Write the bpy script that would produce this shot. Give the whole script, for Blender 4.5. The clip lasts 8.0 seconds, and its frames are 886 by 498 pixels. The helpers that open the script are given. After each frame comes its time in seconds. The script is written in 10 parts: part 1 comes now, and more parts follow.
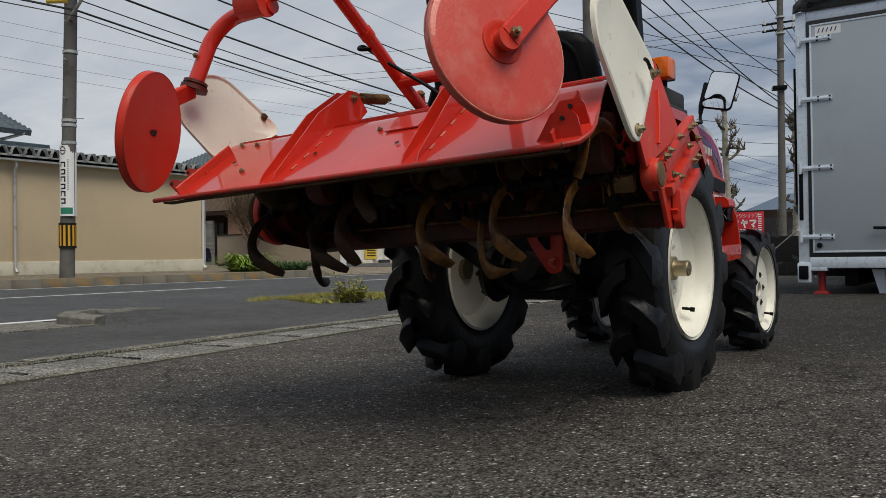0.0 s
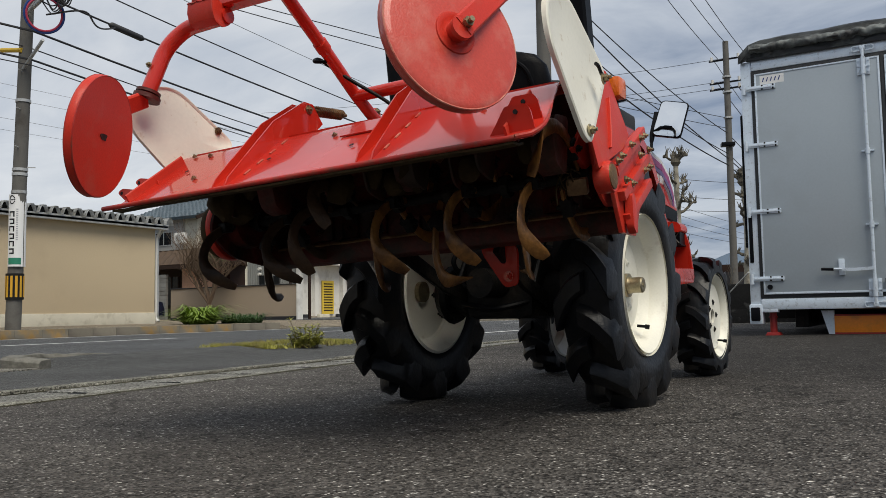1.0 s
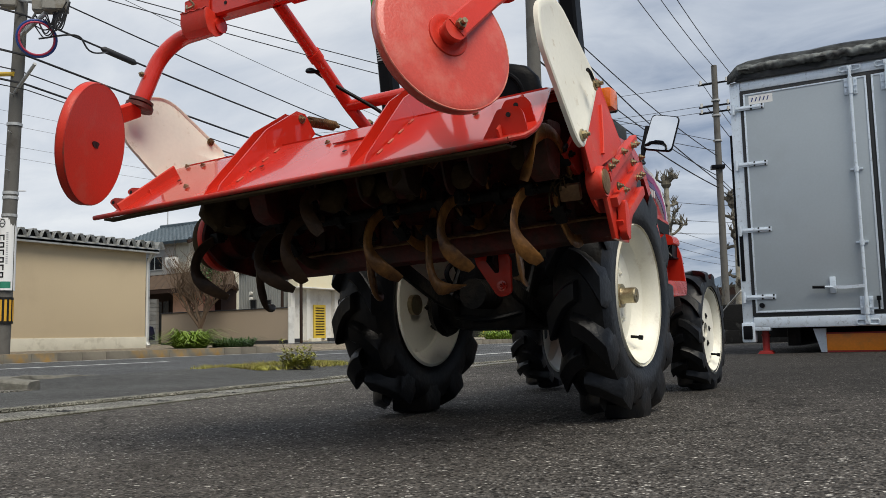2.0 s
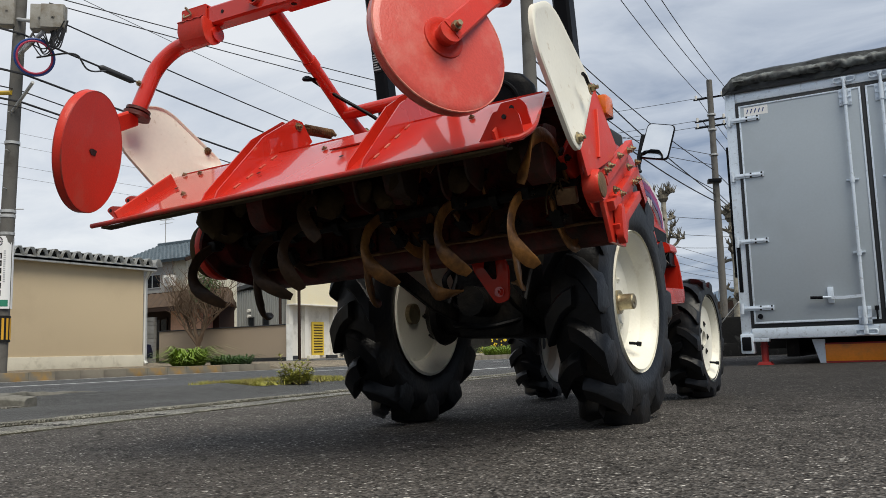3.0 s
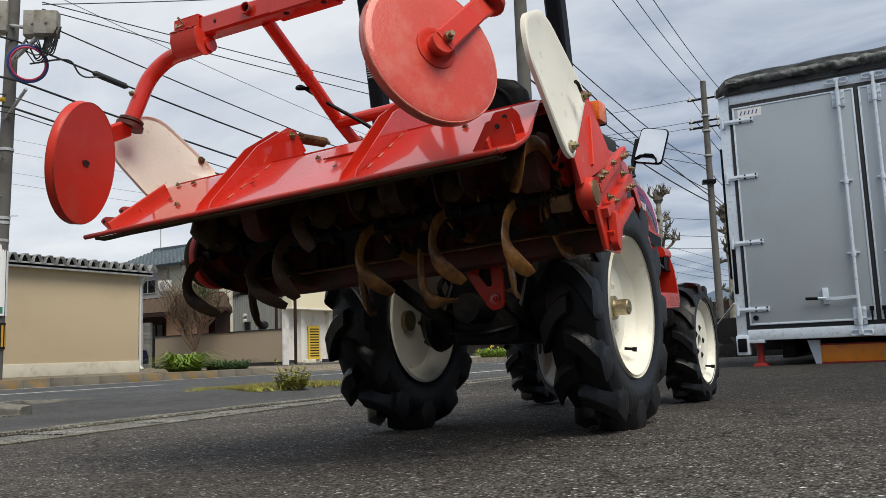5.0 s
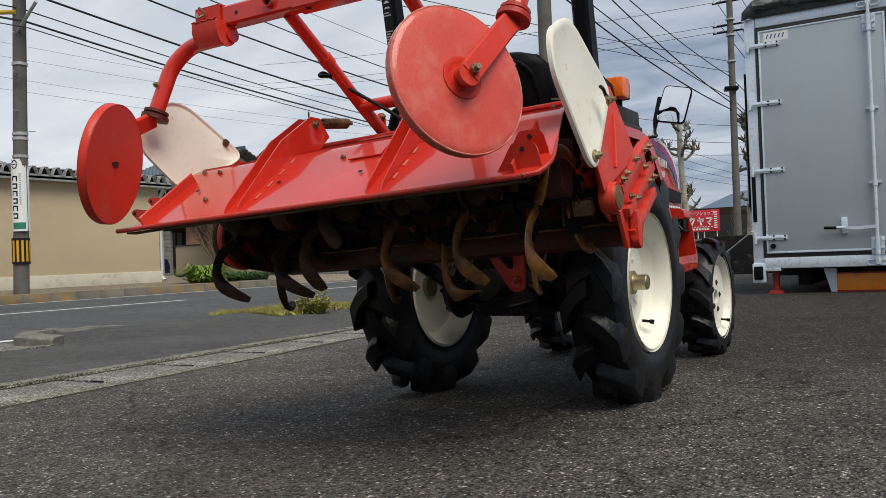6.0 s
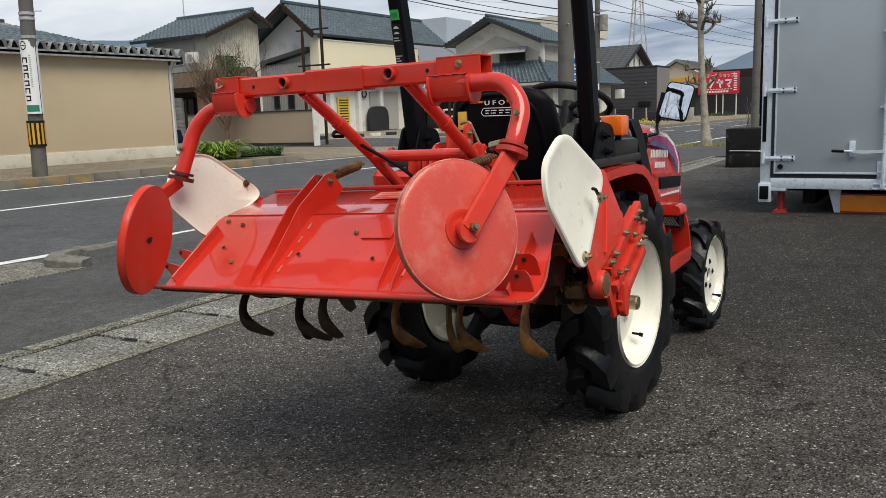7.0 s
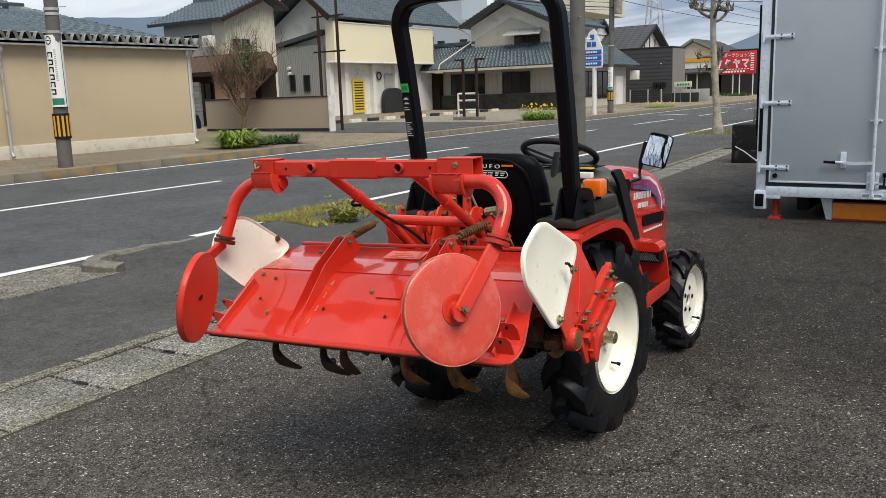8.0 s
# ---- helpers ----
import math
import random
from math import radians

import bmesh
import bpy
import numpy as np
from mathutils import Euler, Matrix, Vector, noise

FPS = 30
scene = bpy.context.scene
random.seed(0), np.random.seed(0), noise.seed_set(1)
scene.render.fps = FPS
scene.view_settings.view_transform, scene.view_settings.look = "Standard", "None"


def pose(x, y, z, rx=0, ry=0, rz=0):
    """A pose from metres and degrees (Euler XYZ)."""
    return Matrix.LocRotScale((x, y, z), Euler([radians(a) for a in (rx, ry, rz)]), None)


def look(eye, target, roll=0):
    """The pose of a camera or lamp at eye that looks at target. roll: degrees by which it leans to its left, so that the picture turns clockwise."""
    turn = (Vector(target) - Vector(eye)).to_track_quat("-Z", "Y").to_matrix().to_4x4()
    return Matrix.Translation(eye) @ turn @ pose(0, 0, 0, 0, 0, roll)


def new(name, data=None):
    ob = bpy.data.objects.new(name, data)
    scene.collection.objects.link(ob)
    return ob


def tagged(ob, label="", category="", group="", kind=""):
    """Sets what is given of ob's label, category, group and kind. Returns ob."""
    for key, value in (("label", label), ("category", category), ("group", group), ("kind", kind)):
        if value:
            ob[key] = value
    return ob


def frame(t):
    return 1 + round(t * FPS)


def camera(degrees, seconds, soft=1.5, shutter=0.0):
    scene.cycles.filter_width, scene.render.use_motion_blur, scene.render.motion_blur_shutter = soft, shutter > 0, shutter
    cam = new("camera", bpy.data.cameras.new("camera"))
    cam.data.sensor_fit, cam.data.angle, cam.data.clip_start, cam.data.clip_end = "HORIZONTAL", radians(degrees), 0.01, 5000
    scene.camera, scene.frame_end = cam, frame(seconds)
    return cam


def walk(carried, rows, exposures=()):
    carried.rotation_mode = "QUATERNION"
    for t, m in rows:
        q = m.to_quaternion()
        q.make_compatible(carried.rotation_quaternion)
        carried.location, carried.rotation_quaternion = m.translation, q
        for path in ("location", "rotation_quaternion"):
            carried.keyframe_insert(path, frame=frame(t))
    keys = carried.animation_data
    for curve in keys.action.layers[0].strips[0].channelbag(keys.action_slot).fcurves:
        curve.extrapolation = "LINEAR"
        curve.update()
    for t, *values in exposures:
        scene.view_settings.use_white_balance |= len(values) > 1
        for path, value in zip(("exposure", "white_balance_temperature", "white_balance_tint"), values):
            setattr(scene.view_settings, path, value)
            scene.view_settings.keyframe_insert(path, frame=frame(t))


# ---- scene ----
cam = camera(56.2, 8.0, soft=0.85)
PATH = [
    (0, (1.309, -2.711, 0.455), (0.190, -1.054, 0.473), -0.80),
    (0.5, (1.310, -2.701, 0.373), (0.262, -0.999, 0.455), -0.80),
    (1, (1.305, -2.694, 0.326), (0.276, -0.986, 0.478), -1.00),
    (1.5, (1.297, -2.691, 0.302), (0.283, -0.977, 0.488), -1.10),
    (3, (1.297, -2.687, 0.253), (0.296, -0.974, 0.502), -1.70),
    (3.5, (1.303, -2.691, 0.248), (0.321, -0.967, 0.510), -1.80),
    (4, (1.301, -2.690, 0.250), (0.322, -0.968, 0.523), -1.90),
    (5.3, (1.301, -2.686, 0.289), (0.303, -0.969, 0.519), -2.30),
    (5.5, (1.304, -2.701, 0.340), (0.293, -0.984, 0.517), -2.30),
    (5.8, (1.313, -2.720, 0.430), (0.282, -1.008, 0.504), -2.30),
    (6, (1.323, -2.745, 0.509), (0.282, -1.037, 0.533), -2.20),
    (6.2, (1.328, -2.757, 0.622), (0.280, -1.054, 0.608), -2.20),
    (6.5, (1.360, -2.788, 0.824), (0.303, -1.092, 0.728), -2.00),
    (6.8, (1.409, -2.832, 1.004), (0.348, -1.152, 0.775), -2.00),
    (7, (1.450, -2.869, 1.102), (0.386, -1.205, 0.785), -1.90),
    (7.2, (1.488, -2.915, 1.167), (0.420, -1.263, 0.807), -2.00),
    (7.5, (1.578, -3.036, 1.291), (0.504, -1.388, 0.932), -2.10),
    (8, (1.721, -3.190, 1.440), (0.631, -1.554, 1.071), -1.90),
]
walk(cam, [(t, look(eye, target, roll)) for t, eye, target, roll in PATH], exposures=[(0, -0.28), (0.5, -0.16), (1, -0.03), (1.5, 0.07), (3.5, 0.16), (5.5, 0.16), (6, 0.1), (6.5, 0.14), (7, 0.2), (7.2, 0.42), (7.5, 0.64), (7.7, 0.59), (8, 0.35)])

# ---- light ----
world = bpy.data.worlds.new("overcast_sky")
scene.world = world
world.use_nodes = True
SUN_EL, SUN_AZ = radians(56), radians(118)
CLOUD_SHIFT = (0.0, 0.0, 0.0)


def sky_nodes():
    nt = world.node_tree
    nt.nodes.clear()
    out = nt.nodes.new("ShaderNodeOutputWorld")
    bg = nt.nodes.new("ShaderNodeBackground")
    sky = nt.nodes.new("ShaderNodeTexSky")
    sky.sky_type = "NISHITA"
    sky.sun_disc = False
    sky.sun_elevation, sky.sun_rotation = SUN_EL, SUN_AZ
    dim = nt.nodes.new("ShaderNodeVectorMath")
    dim.operation = "SCALE"
    dim.inputs["Scale"].default_value = 0.09
    nt.links.new(sky.outputs[0], dim.inputs[0])
    co = nt.nodes.new("ShaderNodeTexCoord")
    sep = nt.nodes.new("ShaderNodeSeparateXYZ")
    nt.links.new(co.outputs["Generated"], sep.inputs[0])

    def maths(op, x, y):
        n = nt.nodes.new("ShaderNodeMath")
        n.operation = op
        for i, q in enumerate((x, y)):
            if isinstance(q, (int, float)):
                n.inputs[i].default_value = q
            else:
                nt.links.new(q, n.inputs[i])
        return n.outputs[0]

    # the direction laid out on a flat cloud sheet, so that banks narrow towards the horizon
    up = maths("ADD", maths("MAXIMUM", sep.outputs["Z"], 0.0), 0.16)
    sheet_co = nt.nodes.new("ShaderNodeCombineXYZ")
    nt.links.new(maths("DIVIDE", sep.outputs["X"], up), sheet_co.inputs[0])
    nt.links.new(maths("DIVIDE", sep.outputs["Y"], up), sheet_co.inputs[1])

    def clouds(scale, detail, rough, shift, distort):
        mp = nt.nodes.new("ShaderNodeMapping")
        mp.inputs["Location"].default_value = shift
        mp.inputs["Rotation"].default_value = (0.0, 0.0, 0.6)
        mp.inputs["Scale"].default_value = (1.0, 1.7, 1.0)
        nt.links.new(sheet_co.outputs[0], mp.inputs[0])
        n = nt.nodes.new("ShaderNodeTexNoise")
        n.inputs["Scale"].default_value, n.inputs["Detail"].default_value, n.inputs["Roughness"].default_value = scale, detail, rough
        n.inputs["Distortion"].default_value = distort
        nt.links.new(mp.outputs[0], n.inputs["Vector"])
        return n.outputs["Fac"]

    banks = clouds(0.42, 3.0, 0.5, CLOUD_SHIFT, 0.3)
    wisps = clouds(1.5, 8.0, 0.58, (3.0, 1.0, 0.0), 0.5)
    # cloud cover thins towards the west
    west = maths("MULTIPLY", sep.outputs["X"], -0.085)
    cover = maths("ADD", maths("ADD", maths("MULTIPLY", banks, 0.62), maths("MULTIPLY", wisps, 0.38)), west)
    ramp = nt.nodes.new("ShaderNodeValToRGB")
    e = ramp.color_ramp.elements
    e[0].position, e[0].color = 0.43, (0.25, 0.31, 0.42, 1)
    e[1].position, e[1].color = 0.68, (0.77, 0.795, 0.825, 1)
    mid = e.new(0.54)
    mid.color = (0.54, 0.59, 0.665, 1)
    nt.links.new(cover, ramp.inputs[0])
    mix = nt.nodes.new("ShaderNodeMix")
    mix.data_type = "RGBA"
    mix.inputs["Factor"].default_value = 0.9
    nt.links.new(dim.outputs[0], mix.inputs["A"])
    nt.links.new(ramp.outputs[0], mix.inputs["B"])
    nt.links.new(mix.outputs["Result"], bg.inputs["Color"])
    bg.inputs["Strength"].default_value = 1.0
    nt.links.new(bg.outputs[0], out.inputs[0])


sky_nodes()
sun = new("sun", bpy.data.lights.new("sun", "SUN"))
sun.data.energy, sun.data.angle, sun.data.color = 3.1, radians(42), (1.0, 0.935, 0.80)
sun_dir = Vector((math.sin(SUN_AZ) * math.cos(SUN_EL), math.cos(SUN_AZ) * math.cos(SUN_EL), math.sin(SUN_EL)))
sun.matrix_world = look(sun_dir * 40, (0, 0, 0))


# ---- materials ----
def nodes_of(m):
    m.use_nodes = True
    nt = m.node_tree
    return nt, nt.nodes["Principled BSDF"]


def mat(name, col, rough=0.5, metal=0.0, vary=0.12, scale=4.0, grain=60.0, bump=0.05, dirt=None, dirt_amount=0.0, coat=0.0, per_piece=0.0, dirt_scale=3.0, spec=0.5):
    """Base colour with broad variation, fine grain, relief, and stains of a second colour."""
    m = bpy.data.materials.new(name)
    nt, b = nodes_of(m)
    L = nt.links.new
    co = nt.nodes.new("ShaderNodeTexCoord")
    n1 = nt.nodes.new("ShaderNodeTexNoise")
    n1.inputs["Scale"].default_value, n1.inputs["Detail"].default_value = scale, 5.0
    L(co.outputs["Object"], n1.inputs["Vector"])
    n2 = nt.nodes.new("ShaderNodeTexNoise")
    n2.inputs["Scale"].default_value, n2.inputs["Detail"].default_value = grain, 3.0
    L(co.outputs["Object"], n2.inputs["Vector"])
    add = nt.nodes.new("ShaderNodeMath")
    add.operation = "ADD"
    L(n1.outputs["Fac"], add.inputs[0])
    L(n2.outputs["Fac"], add.inputs[1])
    src = add.outputs[0]
    if per_piece:
        info = nt.nodes.new("ShaderNodeObjectInfo")
        mul = nt.nodes.new("ShaderNodeMath")
        mul.operation = "MULTIPLY_ADD"
        L(info.outputs["Random"], mul.inputs[0])
        mul.inputs[1].default_value, mul.inputs[2].default_value = per_piece, -per_piece / 2
        a2 = nt.nodes.new("ShaderNodeMath")
        a2.operation = "ADD"
        L(src, a2.inputs[0])
        L(mul.outputs[0], a2.inputs[1])
        src = a2.outputs[0]
    rng = nt.nodes.new("ShaderNodeMapRange")
    rng.inputs["From Min"].default_value, rng.inputs["From Max"].default_value = 0.6, 1.4
    rng.inputs["To Min"].default_value, rng.inputs["To Max"].default_value = 1 - vary, 1 + vary
    rng.clamp = False
    L(src, rng.inputs["Value"])
    hsv = nt.nodes.new("ShaderNodeHueSaturation")
    hsv.inputs["Color"].default_value = (*col, 1)
    L(rng.outputs[0], hsv.inputs["Value"])
    colour = hsv.outputs[0]
    if dirt:
        n3 = nt.nodes.new("ShaderNodeTexNoise")
        n3.inputs["Scale"].default_value, n3.inputs["Detail"].default_value, n3.inputs["Roughness"].default_value = dirt_scale, 8.0, 0.65
        L(co.outputs["Object"], n3.inputs["Vector"])
        r = nt.nodes.new("ShaderNodeMapRange")
        r.inputs["From Min"].default_value, r.inputs["From Max"].default_value = 0.62 - 0.32 * dirt_amount, 0.78 - 0.2 * dirt_amount
        L(n3.outputs["Fac"], r.inputs["Value"])
        mx = nt.nodes.new("ShaderNodeMix")
        mx.data_type = "RGBA"
        L(r.outputs[0], mx.inputs["Factor"])
        L(colour, mx.inputs["A"])
        mx.inputs["B"].default_value = (*dirt, 1)
        colour = mx.outputs["Result"]
    L(colour, b.inputs["Base Color"])
    rr = nt.nodes.new("ShaderNodeMapRange")
    rr.inputs["To Min"].default_value, rr.inputs["To Max"].default_value = max(rough - 0.1, 0.03), min(rough + 0.12, 1)
    L(n1.outputs["Fac"], rr.inputs["Value"])
    L(rr.outputs[0], b.inputs["Roughness"])
    b.inputs["Metallic"].default_value = metal
    b.inputs["Specular IOR Level"].default_value = spec
    b.inputs["Coat Weight"].default_value = coat
    b.inputs["Coat Roughness"].default_value = 0.05
    if bump:
        bp = nt.nodes.new("ShaderNodeBump")
        bp.inputs["Strength"].default_value, bp.inputs["Distance"].default_value = min(bump * 4, 1.0), 0.01
        L(n2.outputs["Fac"], bp.inputs["Height"])
        L(bp.outputs[0], b.inputs["Normal"])
    return m


def asphalt(name, base, chip, fleck=0.5, rough=0.85, crack=True, size=230.0, dark_zone=None):
    """Worn asphalt: stone chips of two sizes in dark binder, patches, a darker zone and hairline cracks."""
    m = bpy.data.materials.new(name)
    nt, b = nodes_of(m)
    L = nt.links.new

    def node(kind, **ins):
        n = nt.nodes.new("ShaderNode" + kind)
        for k, v in ins.items():
            n.inputs[k.replace("_", " ")].default_value = v
        return n

    def maths(op, x, y):
        n = nt.nodes.new("ShaderNodeMath")
        n.operation = op
        for i, q in enumerate((x, y)):
            if isinstance(q, (int, float)):
                n.inputs[i].default_value = q
            else:
                L(q, n.inputs[i])
        return n.outputs[0]

    def remap(x, a0, a1, b0, b1):
        n = node("MapRange", From_Min=a0, From_Max=a1, To_Min=b0, To_Max=b1)
        L(x, n.inputs["Value"])
        return n.outputs[0]

    def noise_at(scale, detail, rough_=0.5, src=None):
        n = node("TexNoise", Scale=scale, Detail=detail, Roughness=rough_)
        L(src or co.outputs["Object"], n.inputs["Vector"])
        return n

    co = nt.nodes.new("ShaderNodeTexCoord")
    chips = None
    height = None
    for k, sc in enumerate((size, size * 0.45)):
        v = node("TexVoronoi", Scale=sc)
        L(co.outputs["Object"], v.inputs["Vector"])
        sep = nt.nodes.new("ShaderNodeSeparateColor")
        L(v.outputs["Color"], sep.inputs[0])
        f = remap(sep.outputs[0], 1 - fleck * (1.0 if k == 0 else 0.42), 1.0, 0.0, 1.0)
        f = maths("MULTIPLY", maths("POWER", f, 1.2), remap(v.outputs["Distance"], 0.25, 0.5, 1.0, 0.0))
        if k == 0:
            grains = remap(sep.outputs[1], 0.0, 1.0, 0.25, 1.75)
        chips = f if chips is None else maths("MAXIMUM", chips, f)
        height = v.outputs["Distance"] if height is None else maths("ADD", height, v.outputs["Distance"])
    wear = noise_at(1.7, 6.0)
    chips = maths("MULTIPLY", chips, remap(wear.outputs["Fac"], 0.3, 0.65, 0.55, 1.0))
    mx = nt.nodes.new("ShaderNodeMix")
    mx.data_type = "RGBA"
    L(chips, mx.inputs["Factor"])
    mx.inputs["A"].default_value, mx.inputs["B"].default_value = (*base, 1), (*chip, 1)
    broad, fine, grit = noise_at(0.8, 8.0, 0.6), noise_at(9.0, 6.0, 0.6), noise_at(size * 0.9, 3.0, 0.7)
    value = maths("ADD", maths("ADD", broad.outputs["Fac"], fine.outputs["Fac"]), grit.outputs["Fac"])
    value = maths("MULTIPLY", remap(value, 1.0, 2.0, 0.5, 1.5), grains)
    if crack:
        warp = nt.nodes.new("ShaderNodeVectorMath")
        warp.operation = "ADD"
        nw = noise_at(2.6, 8.0, 0.65)
        L(co.outputs["Object"], warp.inputs[0])
        soft_ = nt.nodes.new("ShaderNodeVectorMath")
        soft_.operation = "SCALE"
        soft_.inputs["Scale"].default_value = 0.45
        L(nw.outputs["Color"], soft_.inputs[0])
        L(soft_.outputs[0], warp.inputs[1])
        for sc, wd, lo in ((0.55, 0.008, 0.40), (1.9, 0.010, 0.6)):
            vc = node("TexVoronoi", Scale=sc)
            vc.feature = "DISTANCE_TO_EDGE"
            L(warp.outputs[0], vc.inputs["Vector"])
            line_ = remap(vc.outputs["Distance"], wd * 0.2, wd, lo, 1.0)
            gate = remap(noise_at(0.9 + sc, 4.0).outputs["Fac"], 0.44, 0.54, 0.0, 1.0)
            mxl = nt.nodes.new("ShaderNodeMix")
            mxl.data_type = "FLOAT"
            L(gate, mxl.inputs["Factor"])
            mxl.inputs["A"].default_value = 1.0
            L(line_, mxl.inputs["B"])
            value = maths("MULTIPLY", value, mxl.outputs["Result"])
    if dark_zone:
        # the asphalt darkens round one spot, its edge broken up by noise
        dist = nt.nodes.new("ShaderNodeVectorMath")
        dist.operation = "DISTANCE"
        L(co.outputs["Object"], dist.inputs[0])
        dist.inputs[1].default_value = dark_zone[0]
        near = remap(dist.outputs["Value"], dark_zone[1], dark_zone[1] * 0.3, -0.35, 0.35)
        edge = maths("ADD", near, noise_at(0.7, 7.0, 0.6).outputs["Fac"])
        value = maths("MULTIPLY", value, remap(edge, 0.40, 0.66, 1.0, 0.42))
    hsv = nt.nodes.new("ShaderNodeHueSaturation")
    L(mx.outputs["Result"], hsv.inputs["Color"])
    L(value, hsv.inputs["Value"])
    L(hsv.outputs[0], b.inputs["Base Color"])
    b.inputs["Roughness"].default_value = rough
    b.inputs["Specular IOR Level"].default_value = 0.15
    bp = nt.nodes.new("ShaderNodeBump")
    bp.inputs["Strength"].default_value, bp.inputs["Distance"].default_value = 0.9, 0.008
    L(height, bp.inputs["Height"])
    L(bp.outputs[0], b.inputs["Normal"])
    return m


RED = mat("red_paint", (0.565, 0.028, 0.014), 0.26, vary=0.10, scale=3.0, grain=9, bump=0.0035, dirt=(0.57, 0.045, 0.03), dirt_amount=0.2, coat=0.8, dirt_scale=9, spec=0.2)
RED_WORN = mat("scuffed_red_paint", (0.57, 0.038, 0.021), 0.38, vary=0.14, scale=5.0, grain=240, bump=0.012, dirt=(0.54, 0.08, 0.055), dirt_amount=0.3, coat=0.08, dirt_scale=14, spec=0.22)
RED_DISC = mat("sun_faded_red_paint", (0.60, 0.072, 0.048), 0.36, vary=0.12, scale=6.0, grain=200, bump=0.02, dirt=(0.62, 0.16, 0.12), dirt_amount=0.38, coat=0.4, dirt_scale=11, spec=0.35)
WORN_RIM = mat("chipped_primer_edge", (0.60, 0.26, 0.19), 0.6, vary=0.3, scale=14, grain=90, bump=0.03, dirt=(0.5, 0.06, 0.04), dirt_amount=0.75, dirt_scale=22)
OLIVE_MUD = mat("olive_mud_on_steel", (0.055, 0.037, 0.017), 0.85, vary=0.35, scale=7, grain=70, bump=0.06, dirt=(0.028, 0.018, 0.009), dirt_amount=0.5, dirt_scale=9, spec=0.12)
CONSOLE = mat("dark_olive_plastic", (0.026, 0.026, 0.022), 0.5, vary=0.15, scale=7, grain=220, bump=0.02, spec=0.3)
DASH = mat("olive_grey_plastic", (0.062, 0.062, 0.052), 0.45, vary=0.12, scale=7, grain=220, bump=0.02, spec=0.4)
# red paint under mud, with the underside's shade put into both base colours
MUD_SHADE_RED = mat("muddy_shaded_red_underside", (0.10, 0.012, 0.008), 0.8, vary=0.3, scale=6, grain=70, bump=0.1, dirt=(0.010, 0.007, 0.005), dirt_amount=0.8, dirt_scale=8, spec=0.2)
RED_DUSK = mat("dirty_shaded_red", (0.12, 0.012, 0.008), 0.5, vary=0.35, scale=6, grain=70, bump=0.06, dirt=(0.026, 0.014, 0.008), dirt_amount=0.95, dirt_scale=8, spec=0.4)
RED_EDGE = mat("chipped_red_edge", (0.46, 0.03, 0.022), 0.45, vary=0.2, scale=12, grain=120, bump=0.03, dirt=(0.20, 0.07, 0.045), dirt_amount=0.45, dirt_scale=30, spec=0.3)
CREAM = mat("cream_enamel", (0.87, 0.845, 0.73), 0.35, vary=0.05, scale=4, grain=90, bump=0.006, dirt=(0.5, 0.38, 0.22), dirt_amount=0.05, dirt_scale=26, spec=0.25)
RIM = mat("cream_rim_paint", (0.80, 0.78, 0.68), 0.4, vary=0.05, scale=5, grain=120, bump=0.01, dirt=(0.45, 0.38, 0.28), dirt_amount=0.18, dirt_scale=7)
RUBBER = mat("black_tyre_rubber", (0.0048, 0.0055, 0.0070), 0.36, vary=0.35, scale=5, grain=60, bump=0.04, dirt=(0.018, 0.015, 0.012), dirt_amount=0.36, dirt_scale=7, spec=0.3)
BLACK = mat("black_powder_coat", (0.0045, 0.005, 0.0065), 0.38, vary=0.2, scale=6, grain=150, bump=0.01, spec=0.11)
PLASTIC = mat("dark_grey_plastic", (0.012, 0.0125, 0.0125), 0.5, vary=0.15, scale=7, grain=200, bump=0.02, spec=0.18)
VINYL = mat("black_seat_vinyl", (0.0035, 0.0035, 0.0045), 0.42, vary=0.2, scale=9, grain=130, bump=0.03, spec=0.11)
CAST = mat("oily_black_casting", (0.006, 0.006, 0.006), 0.5, vary=0.4, scale=9, grain=60, bump=0.1, dirt=(0.022, 0.018, 0.014), dirt_amount=0.4, dirt_scale=9, spec=0.2)
STEEL = mat("dull_zinc_steel", (0.36, 0.31, 0.20), 0.42, metal=0.85, vary=0.2, scale=20, grain=160, bump=0.03, dirt=(0.2, 0.13, 0.07), dirt_amount=0.4, dirt_scale=24)
RUSTY = mat("rusty_worn_steel", (0.2, 0.115, 0.05), 0.55, metal=0.45, vary=0.35, scale=14, grain=110, bump=0.06, dirt=(0.07, 0.035, 0.018), dirt_amount=0.6, dirt_scale=12)
TINE_DARK = mat("darker_tine_steel", (0.07, 0.036, 0.016), 0.5, metal=0.2, vary=0.35, scale=11, grain=100, bump=0.05, dirt=(0.022, 0.014, 0.009), dirt_amount=0.6, dirt_scale=8)
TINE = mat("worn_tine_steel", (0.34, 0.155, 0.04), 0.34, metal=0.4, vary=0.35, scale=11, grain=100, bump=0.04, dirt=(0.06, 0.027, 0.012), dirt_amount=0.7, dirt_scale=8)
WHITE = mat("white_decal", (0.8, 0.8, 0.79), 0.4, vary=0.04)
DARKTXT = mat("black_print", (0.012, 0.012, 0.013), 0.5, vary=0.1, spec=0.2)
MAGENTA = mat("magenta_decal", (0.35, 0.06, 0.2), 0.4, vary=0.05)
VIOLET = mat("violet_decal", (0.13, 0.10, 0.24), 0.4, vary=0.05)
GREEN = mat("green_sticker", (0.03, 0.5, 0.06), 0.4, vary=0.05)
GREENSIGN = mat("green_sign_print", (0.02, 0.2, 0.12), 0.5, vary=0.08)
GREYTXT = mat("grey_print", (0.42, 0.43, 0.44), 0.5, vary=0.1)
